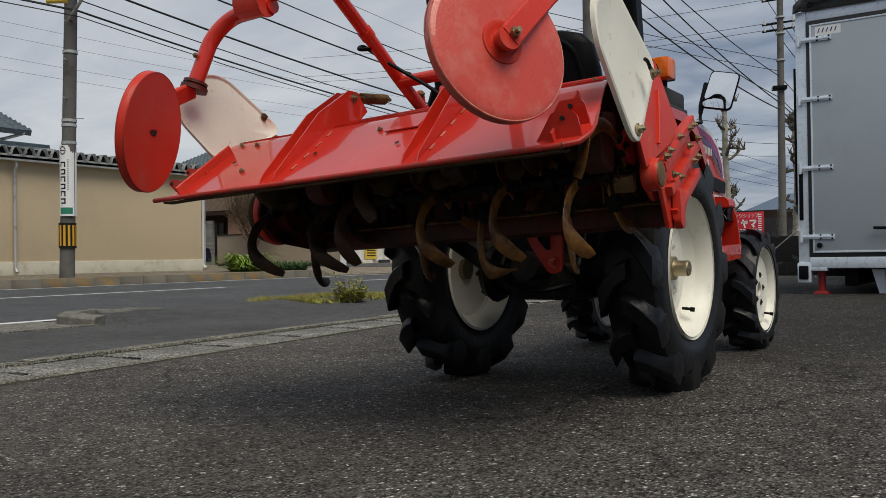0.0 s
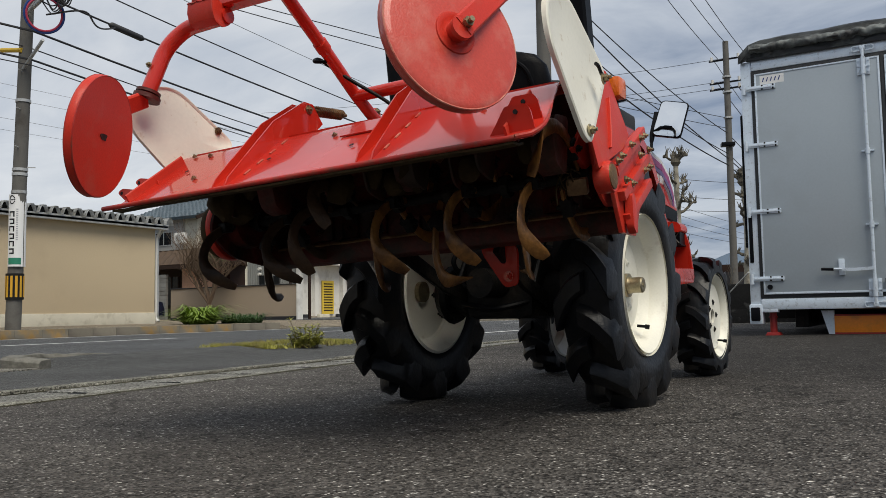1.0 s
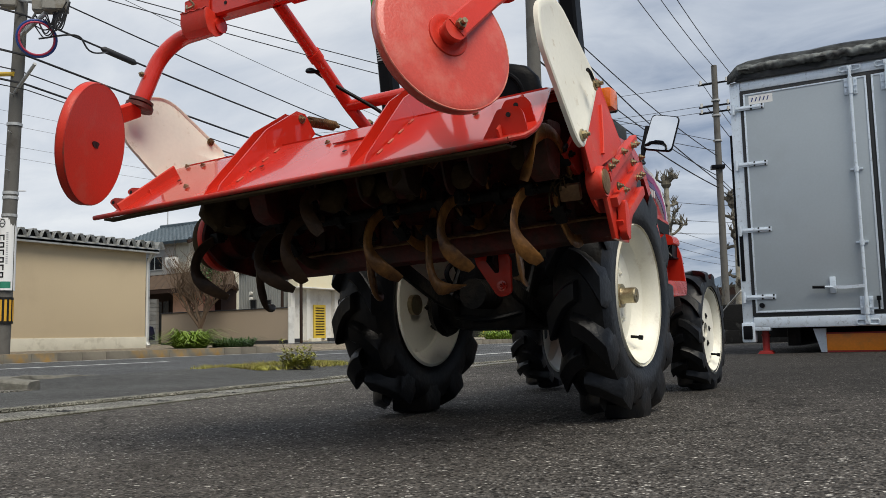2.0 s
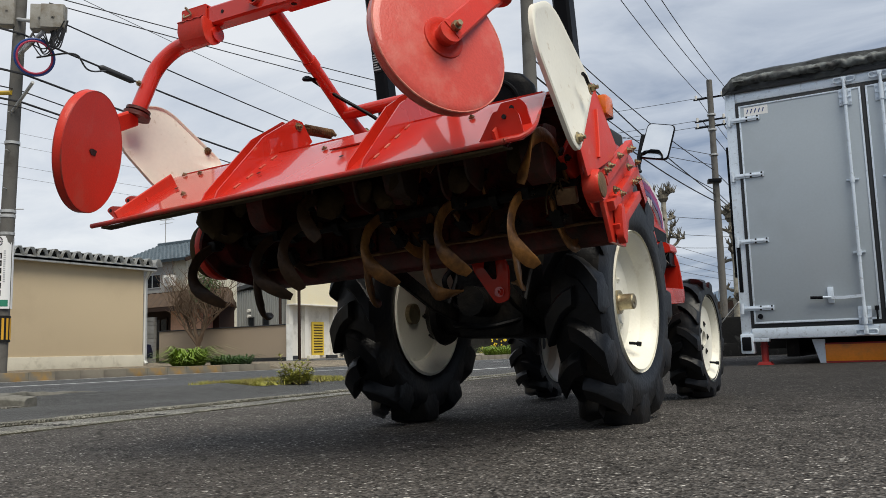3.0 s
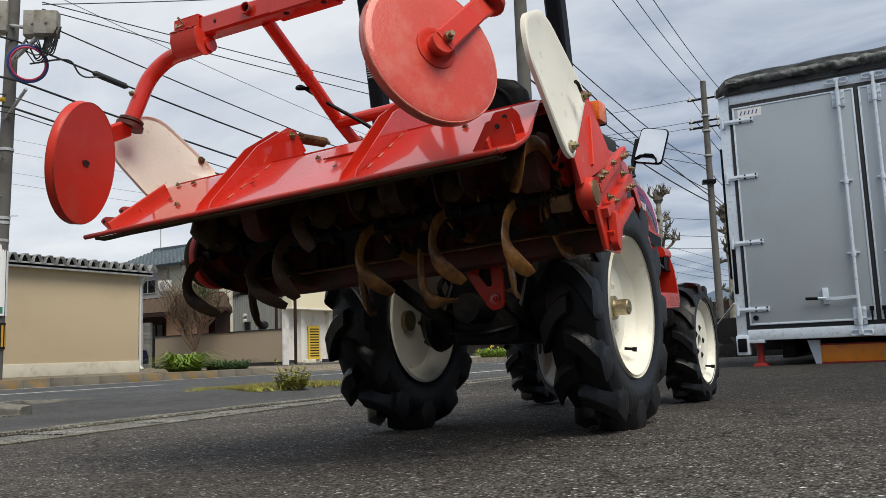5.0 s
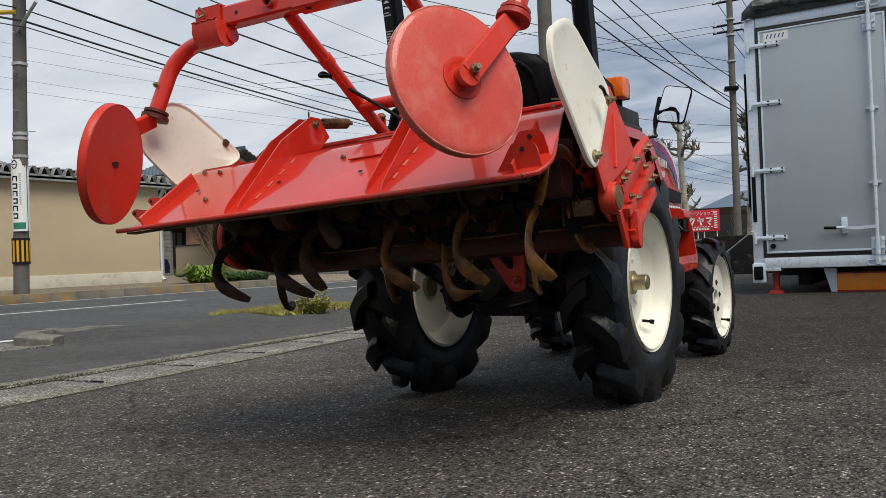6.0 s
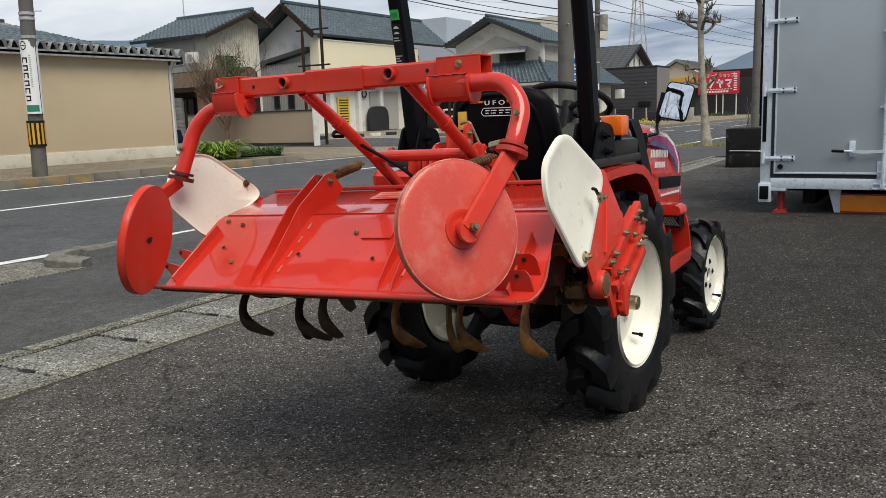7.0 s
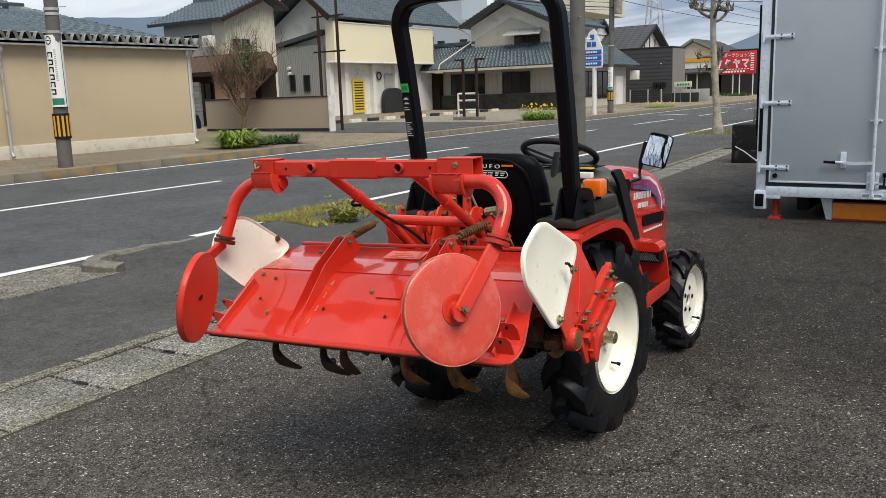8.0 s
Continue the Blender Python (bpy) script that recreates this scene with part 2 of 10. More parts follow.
ORANGE = mat("orange_lens", (0.85, 0.16, 0.01), 0.2, vary=0.08, coat=0.5)
YELLOWTAG = mat("yellow_tag", (0.75, 0.42, 0.06), 0.45, vary=0.1)
LOT = asphalt("worn_lot_asphalt", (0.085, 0.078, 0.0715), (0.68, 0.65, 0.60), 0.24, size=140, dark_zone=((2.6, 4.6, 0.0), 7.4))
APRON = asphalt("smooth_apron_asphalt", (0.096, 0.097, 0.096), (0.22, 0.22, 0.21), 0.2, size=220, crack=False)
ROAD = asphalt("road_asphalt", (0.096, 0.099, 0.103), (0.18, 0.185, 0.19), 0.35, crack=False, size=160)
WALK = asphalt("pavement_asphalt", (0.235, 0.198, 0.146), (0.42, 0.37, 0.29), 0.4, crack=False, size=150)
SOIL = mat("dry_verge_soil", (0.11, 0.09, 0.065), 0.95, vary=0.35, scale=1.5, grain=40, bump=0.2)
EDGEC = asphalt("mossy_edging_concrete", (0.19, 0.185, 0.155), (0.47, 0.45, 0.39), 0.42, rough=0.95, crack=True, size=120)
KERBW = mat("worn_kerb_concrete", (0.165, 0.158, 0.135), 0.9, vary=0.25, scale=5, grain=70, bump=0.12, dirt=(0.07, 0.066, 0.053), dirt_amount=0.55, dirt_scale=7)
GRITC = asphalt("gritty_gutter_concrete", (0.175, 0.168, 0.145), (0.27, 0.26, 0.23), 0.3, rough=0.95, crack=True, size=90)
LIDC = asphalt("exposed_aggregate_concrete", (0.185, 0.182, 0.165), (0.55, 0.53, 0.48), 0.35, rough=0.9, crack=False, size=110)
CONC_PALE = mat("pale_concrete", (0.64, 0.60, 0.49), 0.85, vary=0.12, scale=2, grain=60, bump=0.05, dirt=(0.44, 0.40, 0.31), dirt_amount=0.25, dirt_scale=3, spec=0.2)
KERB = mat("old_kerb_concrete", (0.185, 0.165, 0.13), 0.9, vary=0.2, scale=3, grain=60, bump=0.1, dirt=(0.12, 0.105, 0.085), dirt_amount=0.5, per_piece=0.1, dirt_scale=1.2)
KERB_YEL = mat("faded_yellow_kerb_paint", (0.33, 0.19, 0.04), 0.85, vary=0.25, scale=3, grain=60, bump=0.08, dirt=(0.17, 0.155, 0.125), dirt_amount=0.85, per_piece=0.12, dirt_scale=2.2)
PAINT = mat("road_line_paint", (0.66, 0.67, 0.66), 0.7, vary=0.08, scale=3, grain=40, bump=0.03, dirt=(0.25, 0.25, 0.25), dirt_amount=0.22, dirt_scale=5)
MOSS = mat("moss_and_dirt", (0.040, 0.037, 0.022), 0.95, vary=0.4, scale=9, grain=60, bump=0.3)
POLE = mat("concrete_pole", (0.135, 0.13, 0.12), 0.85, vary=0.14, scale=2.0, grain=70, bump=0.03, dirt=(0.08, 0.073, 0.065), dirt_amount=0.4, dirt_scale=2, spec=0.2)
BEIGE = mat("beige_render", (0.60, 0.485, 0.325), 0.8, vary=0.045, scale=0.5, grain=30, bump=0.03, dirt=(0.55, 0.44, 0.295), dirt_amount=0.3, dirt_scale=0.6, spec=0.2)
GALV = mat("weathered_galvanised_sheet", (0.48, 0.49, 0.49), 0.5, metal=0.3, vary=0.14, scale=2, grain=40, bump=0.02, dirt=(0.2, 0.19, 0.17), dirt_amount=0.35, dirt_scale=3)
ROOFSHEET = mat("pale_folded_roof_sheet", (0.60, 0.61, 0.60), 0.5, metal=0.2, vary=0.14, scale=2, grain=40, bump=0.02, dirt=(0.34, 0.32, 0.28), dirt_amount=0.35, dirt_scale=3)
PIPEW = mat("white_plastic_pipe", (0.62, 0.62, 0.6), 0.45, vary=0.06)
HAZ_Y = mat("hazard_yellow", (0.62, 0.33, 0.02), 0.6, vary=0.1)
HAZ_K = mat("hazard_black", (0.012, 0.012, 0.012), 0.6, vary=0.1, spec=0.2)
CABLE = mat("black_cable", (0.03, 0.03, 0.033), 0.6, vary=0.1)
CABLE_G = mat("grey_wire", (0.12, 0.125, 0.13), 0.6, vary=0.1)
BLUEC = mat("blue_cable", (0.02, 0.06, 0.25), 0.5, vary=0.1)
PINKC = mat("pink_cable", (0.5, 0.05, 0.1), 0.5, vary=0.1)
YELC = mat("yellow_cable_guard", (0.6, 0.38, 0.02), 0.5, vary=0.1)
BOXG = mat("weathered_grey_box", (0.28, 0.27, 0.24), 0.7, vary=0.15, dirt=(0.15, 0.12, 0.08), dirt_amount=0.4)
ALU = mat("aluminium_panel", (0.385, 0.435, 0.475), 0.30, metal=0.15, vary=0.05, scale=1.3, grain=50, bump=0.004, dirt=(0.35, 0.39, 0.42), dirt_amount=0.35, dirt_scale=1.2)
CARPAINT = mat("navy_car_paint", (0.006, 0.009, 0.028), 0.2, vary=0.05, coat=0.5, spec=0.3)
REDCAR = mat("red_car_paint", (0.30, 0.012, 0.02), 0.2, vary=0.05, coat=0.5, spec=0.3)
ALUF = mat("aluminium_frame", (0.68, 0.76, 0.84), 0.33, metal=0.3, vary=0.08, scale=9, grain=120, bump=0.008, dirt=(0.34, 0.37, 0.40), dirt_amount=0.2, dirt_scale=30)
SEAL = mat("black_door_seal", (0.02, 0.022, 0.025), 0.6, vary=0.15)
TARP = mat("black_and_grey_tarpaulin", (0.17, 0.185, 0.18), 0.5, vary=0.3, scale=3, grain=30, bump=0.15, dirt=(0.012, 0.012, 0.012), dirt_amount=0.75, dirt_scale=9)
TARP_TOP = mat("grey_green_tarpaulin", (0.12, 0.13, 0.13), 0.4, vary=0.3, scale=2, grain=30, bump=0.12, dirt=(0.02, 0.02, 0.02), dirt_amount=0.7, dirt_scale=5)
ORANGEB = mat("orange_reflector_board", (0.88, 0.27, 0.015), 0.4, vary=0.1, dirt=(0.5, 0.2, 0.05), dirt_amount=0.3)
REDP = mat("faded_red_steel", (0.34, 0.02, 0.016), 0.5, vary=0.15, dirt=(0.12, 0.03, 0.02), dirt_amount=0.4)
BLUE_DK = mat("navy_print", (0.03, 0.05, 0.2), 0.4, vary=0.05)
TILE = mat("grey_roof_tile", (0.052, 0.076, 0.092), 0.36, vary=0.5, scale=1.5, grain=11, bump=0.03, dirt=(0.14, 0.17, 0.185), dirt_amount=0.2, dirt_scale=5)
DKROOF = mat("dark_slate_roof", (0.05, 0.053, 0.058), 0.6, vary=0.15, scale=1, grain=20, bump=0.04)
WOODDK = mat("dark_brown_timber", (0.030, 0.017, 0.012), 0.7, vary=0.25, scale=3, grain=30, bump=0.06, spec=0.2)
STUCCO = mat("white_plaster", (0.72, 0.71, 0.67), 0.85, vary=0.05, scale=0.8, grain=25, bump=0.03, dirt=(0.5, 0.48, 0.44), dirt_amount=0.3, dirt_scale=1)
CREAMW = mat("cream_sign_board", (0.78, 0.72, 0.53), 0.7, vary=0.05, scale=0.4, grain=12, bump=0.02, dirt=(0.80, 0.71, 0.47), dirt_amount=0.3, dirt_scale=0.8)
HOUSEW = mat("beige_house_siding", (0.47, 0.45, 0.395), 0.75, vary=0.10, scale=0.7, grain=14, bump=0.03, dirt=(0.33, 0.31, 0.27), dirt_amount=0.3, dirt_scale=1.5)
FORE = asphalt("pale_forecourt_paving", (0.27, 0.245, 0.195), (0.42, 0.39, 0.33), 0.4, crack=True, size=120)
GREYW = mat("grey_rendered_wall", (0.38, 0.375, 0.355), 0.8, vary=0.06, scale=0.6, grain=14, bump=0.03)
SIDING = mat("grey_corrugated_siding", (0.31, 0.32, 0.31), 0.55, vary=0.07, scale=0.8, grain=14, bump=0.02)
PALEW = mat("pale_streaked_boarding", (0.58, 0.56, 0.47), 0.8, vary=0.12, scale=1.2, grain=8, bump=0.03, dirt=(0.42, 0.39, 0.31), dirt_amount=0.4, dirt_scale=2)
TAUPE = mat("taupe_wall_render", (0.36, 0.29, 0.215), 0.85, vary=0.05, scale=0.7, grain=20, bump=0.03)
BRICKC = mat("orange_brown_tile_wall", (0.55, 0.33, 0.22), 0.8, vary=0.15, scale=3, grain=12, bump=0.03)
BASEW = mat("weathered_grey_base", (0.075, 0.072, 0.064), 0.85, vary=0.3, scale=1.2, grain=12, bump=0.05, dirt=(0.035, 0.034, 0.03), dirt_amount=0.5, dirt_scale=1.5, spec=0.2)
CHAR = mat("charcoal_cladding", (0.03, 0.031, 0.034), 0.6, vary=0.12, scale=0.7, grain=10, bump=0.03, spec=0.25)
GLASSY = mat("dark_window_glass", (0.012, 0.014, 0.016), 0.08, vary=0.2, scale=0.6, grain=3, bump=0.0, spec=0.35)
CLAD = mat("charcoal_siding", (0.062, 0.062, 0.068), 0.55, vary=0.12, scale=0.7, grain=10, bump=0.03, spec=0.3)
LIT_CLAD = mat("lit_side_siding", (0.20, 0.185, 0.17), 0.7, vary=0.08, scale=0.8, grain=12, bump=0.03)
PALEGREEN = mat("pale_green_board", (0.55, 0.60, 0.40), 0.6, vary=0.06)
BROWNROOF = mat("brown_metal_roof", (0.085, 0.058, 0.04), 0.85, vary=0.25, scale=2, grain=14, bump=0.05, spec=0.15)
LEAFWALL = mat("dim_shop_interior", (0.05, 0.055, 0.045), 0.8, vary=0.3, scale=0.6, grain=5, bump=0.0)
FARGREEN = mat("grey_green_trim", (0.16, 0.20, 0.19), 0.6, vary=0.1)
BLOCK_DK = mat("blackened_concrete", (0.016, 0.016, 0.016), 0.9, vary=0.3, scale=4, grain=30, bump=0.1, dirt=(0.10, 0.10, 0.095), dirt_amount=0.12, dirt_scale=6, spec=0.15)
BLOCKG = mat("grey_concrete_block", (0.19, 0.19, 0.18), 0.85, vary=0.2, scale=2, grain=30, bump=0.06, per_piece=0.3)
CLADJ = mat("charcoal_siding_joint", (0.042, 0.042, 0.046), 0.6, vary=0.1)
YDOOR = mat("yellow_slatted_door", (0.7, 0.5, 0.06), 0.6, vary=0.08)
SIGNRED = mat("red_sign_board", (0.52, 0.02, 0.035), 0.5, vary=0.06)
SIGNBLUE = mat("blue_sign_board", (0.02, 0.12, 0.42), 0.4, vary=0.05)
FARGREY = mat("pale_grey_far_building", (0.36, 0.40, 0.45), 0.8, vary=0.04, scale=0.1, grain=2, bump=0.0)
BARK = mat("mottled_bark", (0.15, 0.135, 0.105), 0.9, vary=0.35, scale=4, grain=30, bump=0.15, dirt=(0.06, 0.052, 0.042), dirt_amount=0.55, dirt_scale=7, spec=0.2)
BARK_PALE = mat("pale_mottled_bark", (0.36, 0.335, 0.27), 0.9, vary=0.25, scale=5, grain=40, bump=0.1, dirt=(0.16, 0.14, 0.11), dirt_amount=0.5, dirt_scale=4, spec=0.2)
TWIG = mat("brown_bare_twig", (0.14, 0.095, 0.062), 0.9, vary=0.3)
LEAF = mat("daylily_leaf", (0.17, 0.26, 0.025), 0.55, vary=0.35, scale=3, grain=20, bump=0.0)
LEAF_DK = mat("dark_green_leaf", (0.045, 0.095, 0.02), 0.6, vary=0.35, scale=3, grain=20, bump=0.0)
GRASS = mat("yellow_green_grass", (0.27, 0.26, 0.05), 0.8, vary=0.5, scale=2, grain=20, bump=0.0, dirt=(0.15, 0.105, 0.05), dirt_amount=0.5, dirt_scale=3)
WEED = mat("weed_leaf", (0.32, 0.32, 0.07), 0.7, vary=0.45, scale=6, grain=20, bump=0.0)
PETAL = mat("yellow_petals", (0.75, 0.55, 0.02), 0.6, vary=0.1)
HILL = mat("hazy_blue_hill", (0.11, 0.155, 0.215), 1.0, vary=0.1, scale=0.01, grain=0.05, bump=0.0)
MIRROR = bpy.data.materials.new("mirror_glass")
_nt, _b = nodes_of(MIRROR)
_b.inputs["Base Color"].default_value, _b.inputs["Metallic"].default_value, _b.inputs["Roughness"].default_value = (0.9, 0.92, 0.93, 1), 1.0, 0.02

# ---- mesh helpers ----
BASE = {}


def thing(name, at, label="", category="", group="", kind=""):
    ob = new(name)
    ob.location = at
    ob.empty_display_size = 0.1
    BASE[ob] = Vector(at)
    return tagged(ob, label, category, group, kind)


def finish(bm, smooth=38.0):
    bmesh.ops.recalc_face_normals(bm, faces=bm.faces)
    lim = radians(smooth)
    for f in bm.faces:
        f.smooth = True
    for e in bm.edges:
        e.smooth = len(e.link_faces) == 2 and e.calc_face_angle(0.0) < lim


def part(name, bm, material, parent, label="", smooth=38.0):
    """One mesh, given in world places, under a thing or a part."""
    base = BASE[parent]
    bmesh.ops.translate(bm, verts=bm.verts, vec=-base)
    finish(bm, smooth)
    me = bpy.data.meshes.new(name)
    bm.to_mesh(me)
    bm.free()
    for mm in material if isinstance(material, (list, tuple)) else (material,):
        me.materials.append(mm)
    ob = new(name, me)
    ob.parent = parent
    BASE[ob] = base
    return tagged(ob, label)


def solo(name, bm, material, label="", category="", group="", kind="", at=(0, 0, 0), smooth=38.0):
    """A thing that is one mesh, given in world places, with its origin at a base point."""
    bmesh.ops.translate(bm, verts=bm.verts, vec=-Vector(at))
    finish(bm, smooth)
    me = bpy.data.meshes.new(name)
    bm.to_mesh(me)
    bm.free()
    for mm in material if isinstance(material, (list, tuple)) else (material,):
        me.materials.append(mm)
    ob = new(name, me)
    ob.location = at
    BASE[ob] = Vector(at)
    return tagged(ob, label, category, group, kind)


def B():
    return bmesh.new()


def box(bm, lo, hi, bevel=0.0, m=None, mi=0):
    lo, hi = Vector(lo), Vector(hi)
    c, s = (lo + hi) / 2, hi - lo
    r = bmesh.ops.create_cube(bm, size=1.0, matrix=Matrix.Translation(c) @ Matrix.Diagonal((*s, 1)))
    vs = r["verts"]
    if bevel:
        es = list({e for v in vs for e in v.link_edges})
        rb = bmesh.ops.bevel(bm, geom=es, offset=bevel, segments=2, affect="EDGES", profile=0.6)
        vs = list({v for f in rb["faces"] for v in f.verts} | {v for v in vs if v.is_valid})
    if m is not None:
        bmesh.ops.transform(bm, matrix=m, verts=vs)
    if mi:
        for f in {f for v in vs for f in v.link_faces}:
            f.material_index = mi
    return vs


def obox(bm, c, s, rot=(0, 0, 0), bevel=0.0, mi=0):
    """A box of size s about c, turned by degrees."""
    h = Vector(s) / 2
    return box(bm, -h, h, bevel, pose(*c, *rot), mi)


def ring_frame(d):
    d = Vector(d).normalized()
    a = Vector((0, 0, 1)) if abs(d.z) < 0.9 else Vector((0, 1, 0))
    u = d.cross(a).normalized()
    return u, d.cross(u).normalized()


def tube(bm, pts, r, n=10, cap=True, r_end=None, mi=0):
    """A round bar along points; r may run to r_end."""
    pts = [Vector(p) for p in pts]
    rings = []
    k = len(pts)
    u0 = None
    for i, p in enumerate(pts):
        d = (pts[min(i + 1, k - 1)] - pts[max(i - 1, 0)])
        if d.length < 1e-9:
            d = Vector((0, 0, 1))
        d.normalize()
        if u0 is None:
            u, w = ring_frame(d)
        else:
            u = (u0 - d * u0.dot(d))
            u = u.normalized() if u.length > 1e-6 else ring_frame(d)[0]
            w = d.cross(u)
        u0 = u
        f = i / max(k - 1, 1)
        rr = r[i] if isinstance(r, (list, tuple)) else (r if r_end is None else r + (r_end - r) * f)
        rings.append([bm.verts.new(p + (u * math.cos(2 * math.pi * j / n) + w * math.sin(2 * math.pi * j / n)) * rr) for j in range(n)])
    fs = []
    for a, b in zip(rings, rings[1:]):
        for j in range(n):
            fs.append(bm.faces.new((a[j], a[(j + 1) % n], b[(j + 1) % n], b[j])))
    if cap:
        fs.append(bm.faces.new(rings[0][::-1]))
        fs.append(bm.faces.new(rings[-1]))
    for f in fs:
        f.material_index = mi
    return rings


def bend(pts, r=0.05, n=6):
    """Points of a path with its corners rounded."""
    pts = [Vector(p) for p in pts]
    out = [pts[0]]
    for a, b, c in zip(pts, pts[1:], pts[2:]):
        d1, d2 = (a - b), (c - b)
        k = min(r, d1.length * 0.48, d2.length * 0.48)
        p, q = b + d1.normalized() * k, b + d2.normalized() * k
        for i in range(n + 1):
            t = i / n
            out.append(p * (1 - t) ** 2 + b * 2 * t * (1 - t) + q * t * t)
    out.append(pts[-1])
    return out


def bar(bm, pts, w, h, up=(0, 0, 1), bevel=0.0, mi=0):
    """A rectangular bar along points: w across, h along up."""
    pts = [Vector(p) for p in pts]
    up = Vector(up)
    rings = []
    k = len(pts)
    for i, p in enumerate(pts):
        d = (pts[min(i + 1, k - 1)] - pts[max(i - 1, 0)]).normalized()
        s = d.cross(up)
        s = s.normalized() if s.length > 1e-5 else ring_frame(d)[0]
        q = s.cross(d).normalized()
        c = min(bevel, w * 0.45, h * 0.45)
        prof = [(-w / 2 + c, -h / 2), (w / 2 - c, -h / 2), (w / 2, -h / 2 + c), (w / 2, h / 2 - c), (w / 2 - c, h / 2), (-w / 2 + c, h / 2), (-w / 2, h / 2 - c), (-w / 2, -h / 2 + c)] if c else [(-w / 2, -h / 2), (w / 2, -h / 2), (w / 2, h / 2), (-w / 2, h / 2)]
        rings.append([bm.verts.new(p + s * x + q * y) for x, y in prof])
    n = len(rings[0])
    fs = []
    for a, b in zip(rings, rings[1:]):
        for j in range(n):
            fs.append(bm.faces.new((a[j], a[(j + 1) % n], b[(j + 1) % n], b[j])))
    fs += [bm.faces.new(rings[0][::-1]), bm.faces.new(rings[-1])]
    for f in fs:
        f.material_index = mi


def lathe(bm, prof, m, n=40, closed=False, mi=0):
    """Profile of (radius, height) turned about the local z axis of the pose m."""
    rings = []
    for r, h in prof:
        if r < 1e-6:
            rings.append([bm.verts.new(m @ Vector((0, 0, h)))])
        else:
            rings.append([bm.verts.new(m @ Vector((r * math.cos(2 * math.pi * j / n), r * math.sin(2 * math.pi * j / n), h))) for j in range(n)])
    pairs = list(zip(rings, rings[1:])) + ([(rings[-1], rings[0])] if closed else [])
    for a, b in pairs:
        for j in range(n):
            vs = [a[j % len(a)], a[(j + 1) % len(a)], b[(j + 1) % len(b)], b[j % len(b)]]
            vs = list(dict.fromkeys(vs))
            if len(vs) > 2:
                bm.faces.new(vs).material_index = mi


def prism(bm, pts, vec, bevel=0.0, mi=0):
    """A flat polygon of points, made solid along vec."""
    vec = Vector(vec)
    a = [bm.verts.new(Vector(p)) for p in pts]
    b = [bm.verts.new(Vector(p) + vec) for p in pts]
    n = len(a)
    fs = [bm.faces.new(a[::-1]), bm.faces.new(b)]
    for j in range(n):
        fs.append(bm.faces.new((a[j], a[(j + 1) % n], b[(j + 1) % n], b[j])))
    for f in fs:
        f.material_index = mi
    if bevel:
        es = list(fs[0].edges) + list(fs[1].edges)
        bmesh.ops.bevel(bm, geom=es, offset=bevel, segments=2, affect="EDGES", profile=0.6)
    return a + b


def rounded(pts, r=0.03, n=5):
    """A closed outline with its corners rounded; r may be a list."""
    pts = [Vector(p) for p in pts]
    out = []
    k = len(pts)
    for i in range(k):
        a, b, c = pts[i - 1], pts[i], pts[(i + 1) % k]
        rr = r[i] if isinstance(r, (list, tuple)) else r
        d1, d2 = a - b, c - b
        q = min(rr, d1.length * 0.48, d2.length * 0.48)
        p1, p2 = b + d1.normalized() * q, b + d2.normalized() * q
        for j in range(n + 1):
            t = j / n
            out.append(p1 * (1 - t) ** 2 + b * 2 * t * (1 - t) + p2 * t * t)
    return out


def sheet(bm, prof, x0, x1, thick, axis="x", mi=0, cuts=1):
    """A bent plate: an open outline of (y, z) swept along x, with thickness below it."""
    k = len(prof)
    pr = [Vector((0, p[0], p[1])) for p in prof]
    nrm = []
    for i in range(k):
        d = (pr[min(i + 1, k - 1)] - pr[max(i - 1, 0)]).normalized()
        nrm.append(Vector((0, d.z, -d.y)))
    loop = [(p) for p in pr] + [pr[i] + nrm[i] * thick for i in range(k - 1, -1, -1)]
    rows = []
    for c in range(cuts + 1):
        x = x0 + (x1 - x0) * c / cuts
        rows.append([bm.verts.new((x, p.y, p.z)) for p in loop])
    n = len(loop)
    for a, b in zip(rows, rows[1:]):
        for j in range(n):
            bm.faces.new((a[j], a[(j + 1) % n], b[(j + 1) % n], b[j])).material_index = mi
    for i in range(k - 1):
        for row in (rows[0], rows[-1]):
            bm.faces.new((row[i], row[i + 1], row[n - 2 - i], row[n - 1 - i])).material_index = mi


def bolt(bm, at, d, r=0.009, h=0.008, mi=0):
    """A hexagon head with its washer, standing along d."""
    d = Vector(d).normalized()
    at = Vector(at)
    tube(bm, [at - d * 0.002, at + d * 0.002], r * 1.5, 10, mi=mi)
    tube(bm, [at, at + d * h], r, 6, mi=mi)
    tube(bm, [at + d * h, at + d * (h * 1.7)], r * 0.5, 6, mi=mi)



# ---- ground, road, kerbs ----
def clamp(v, a, b):
    return max(a, min(b, v))


def strip_shift(y):
    """The gutter strip runs slightly askew to the lot."""
    return 0.045 - 0.05 * (clamp(y, -8, 16.2) + 0.5)


def askew(x, y):
    w = clamp((x + 4.7) / 1.6, 0, 1) if x < -2.5 else clamp((1.0 - x) / 2.6, 0, 1)
    return x + w * strip_shift(y)


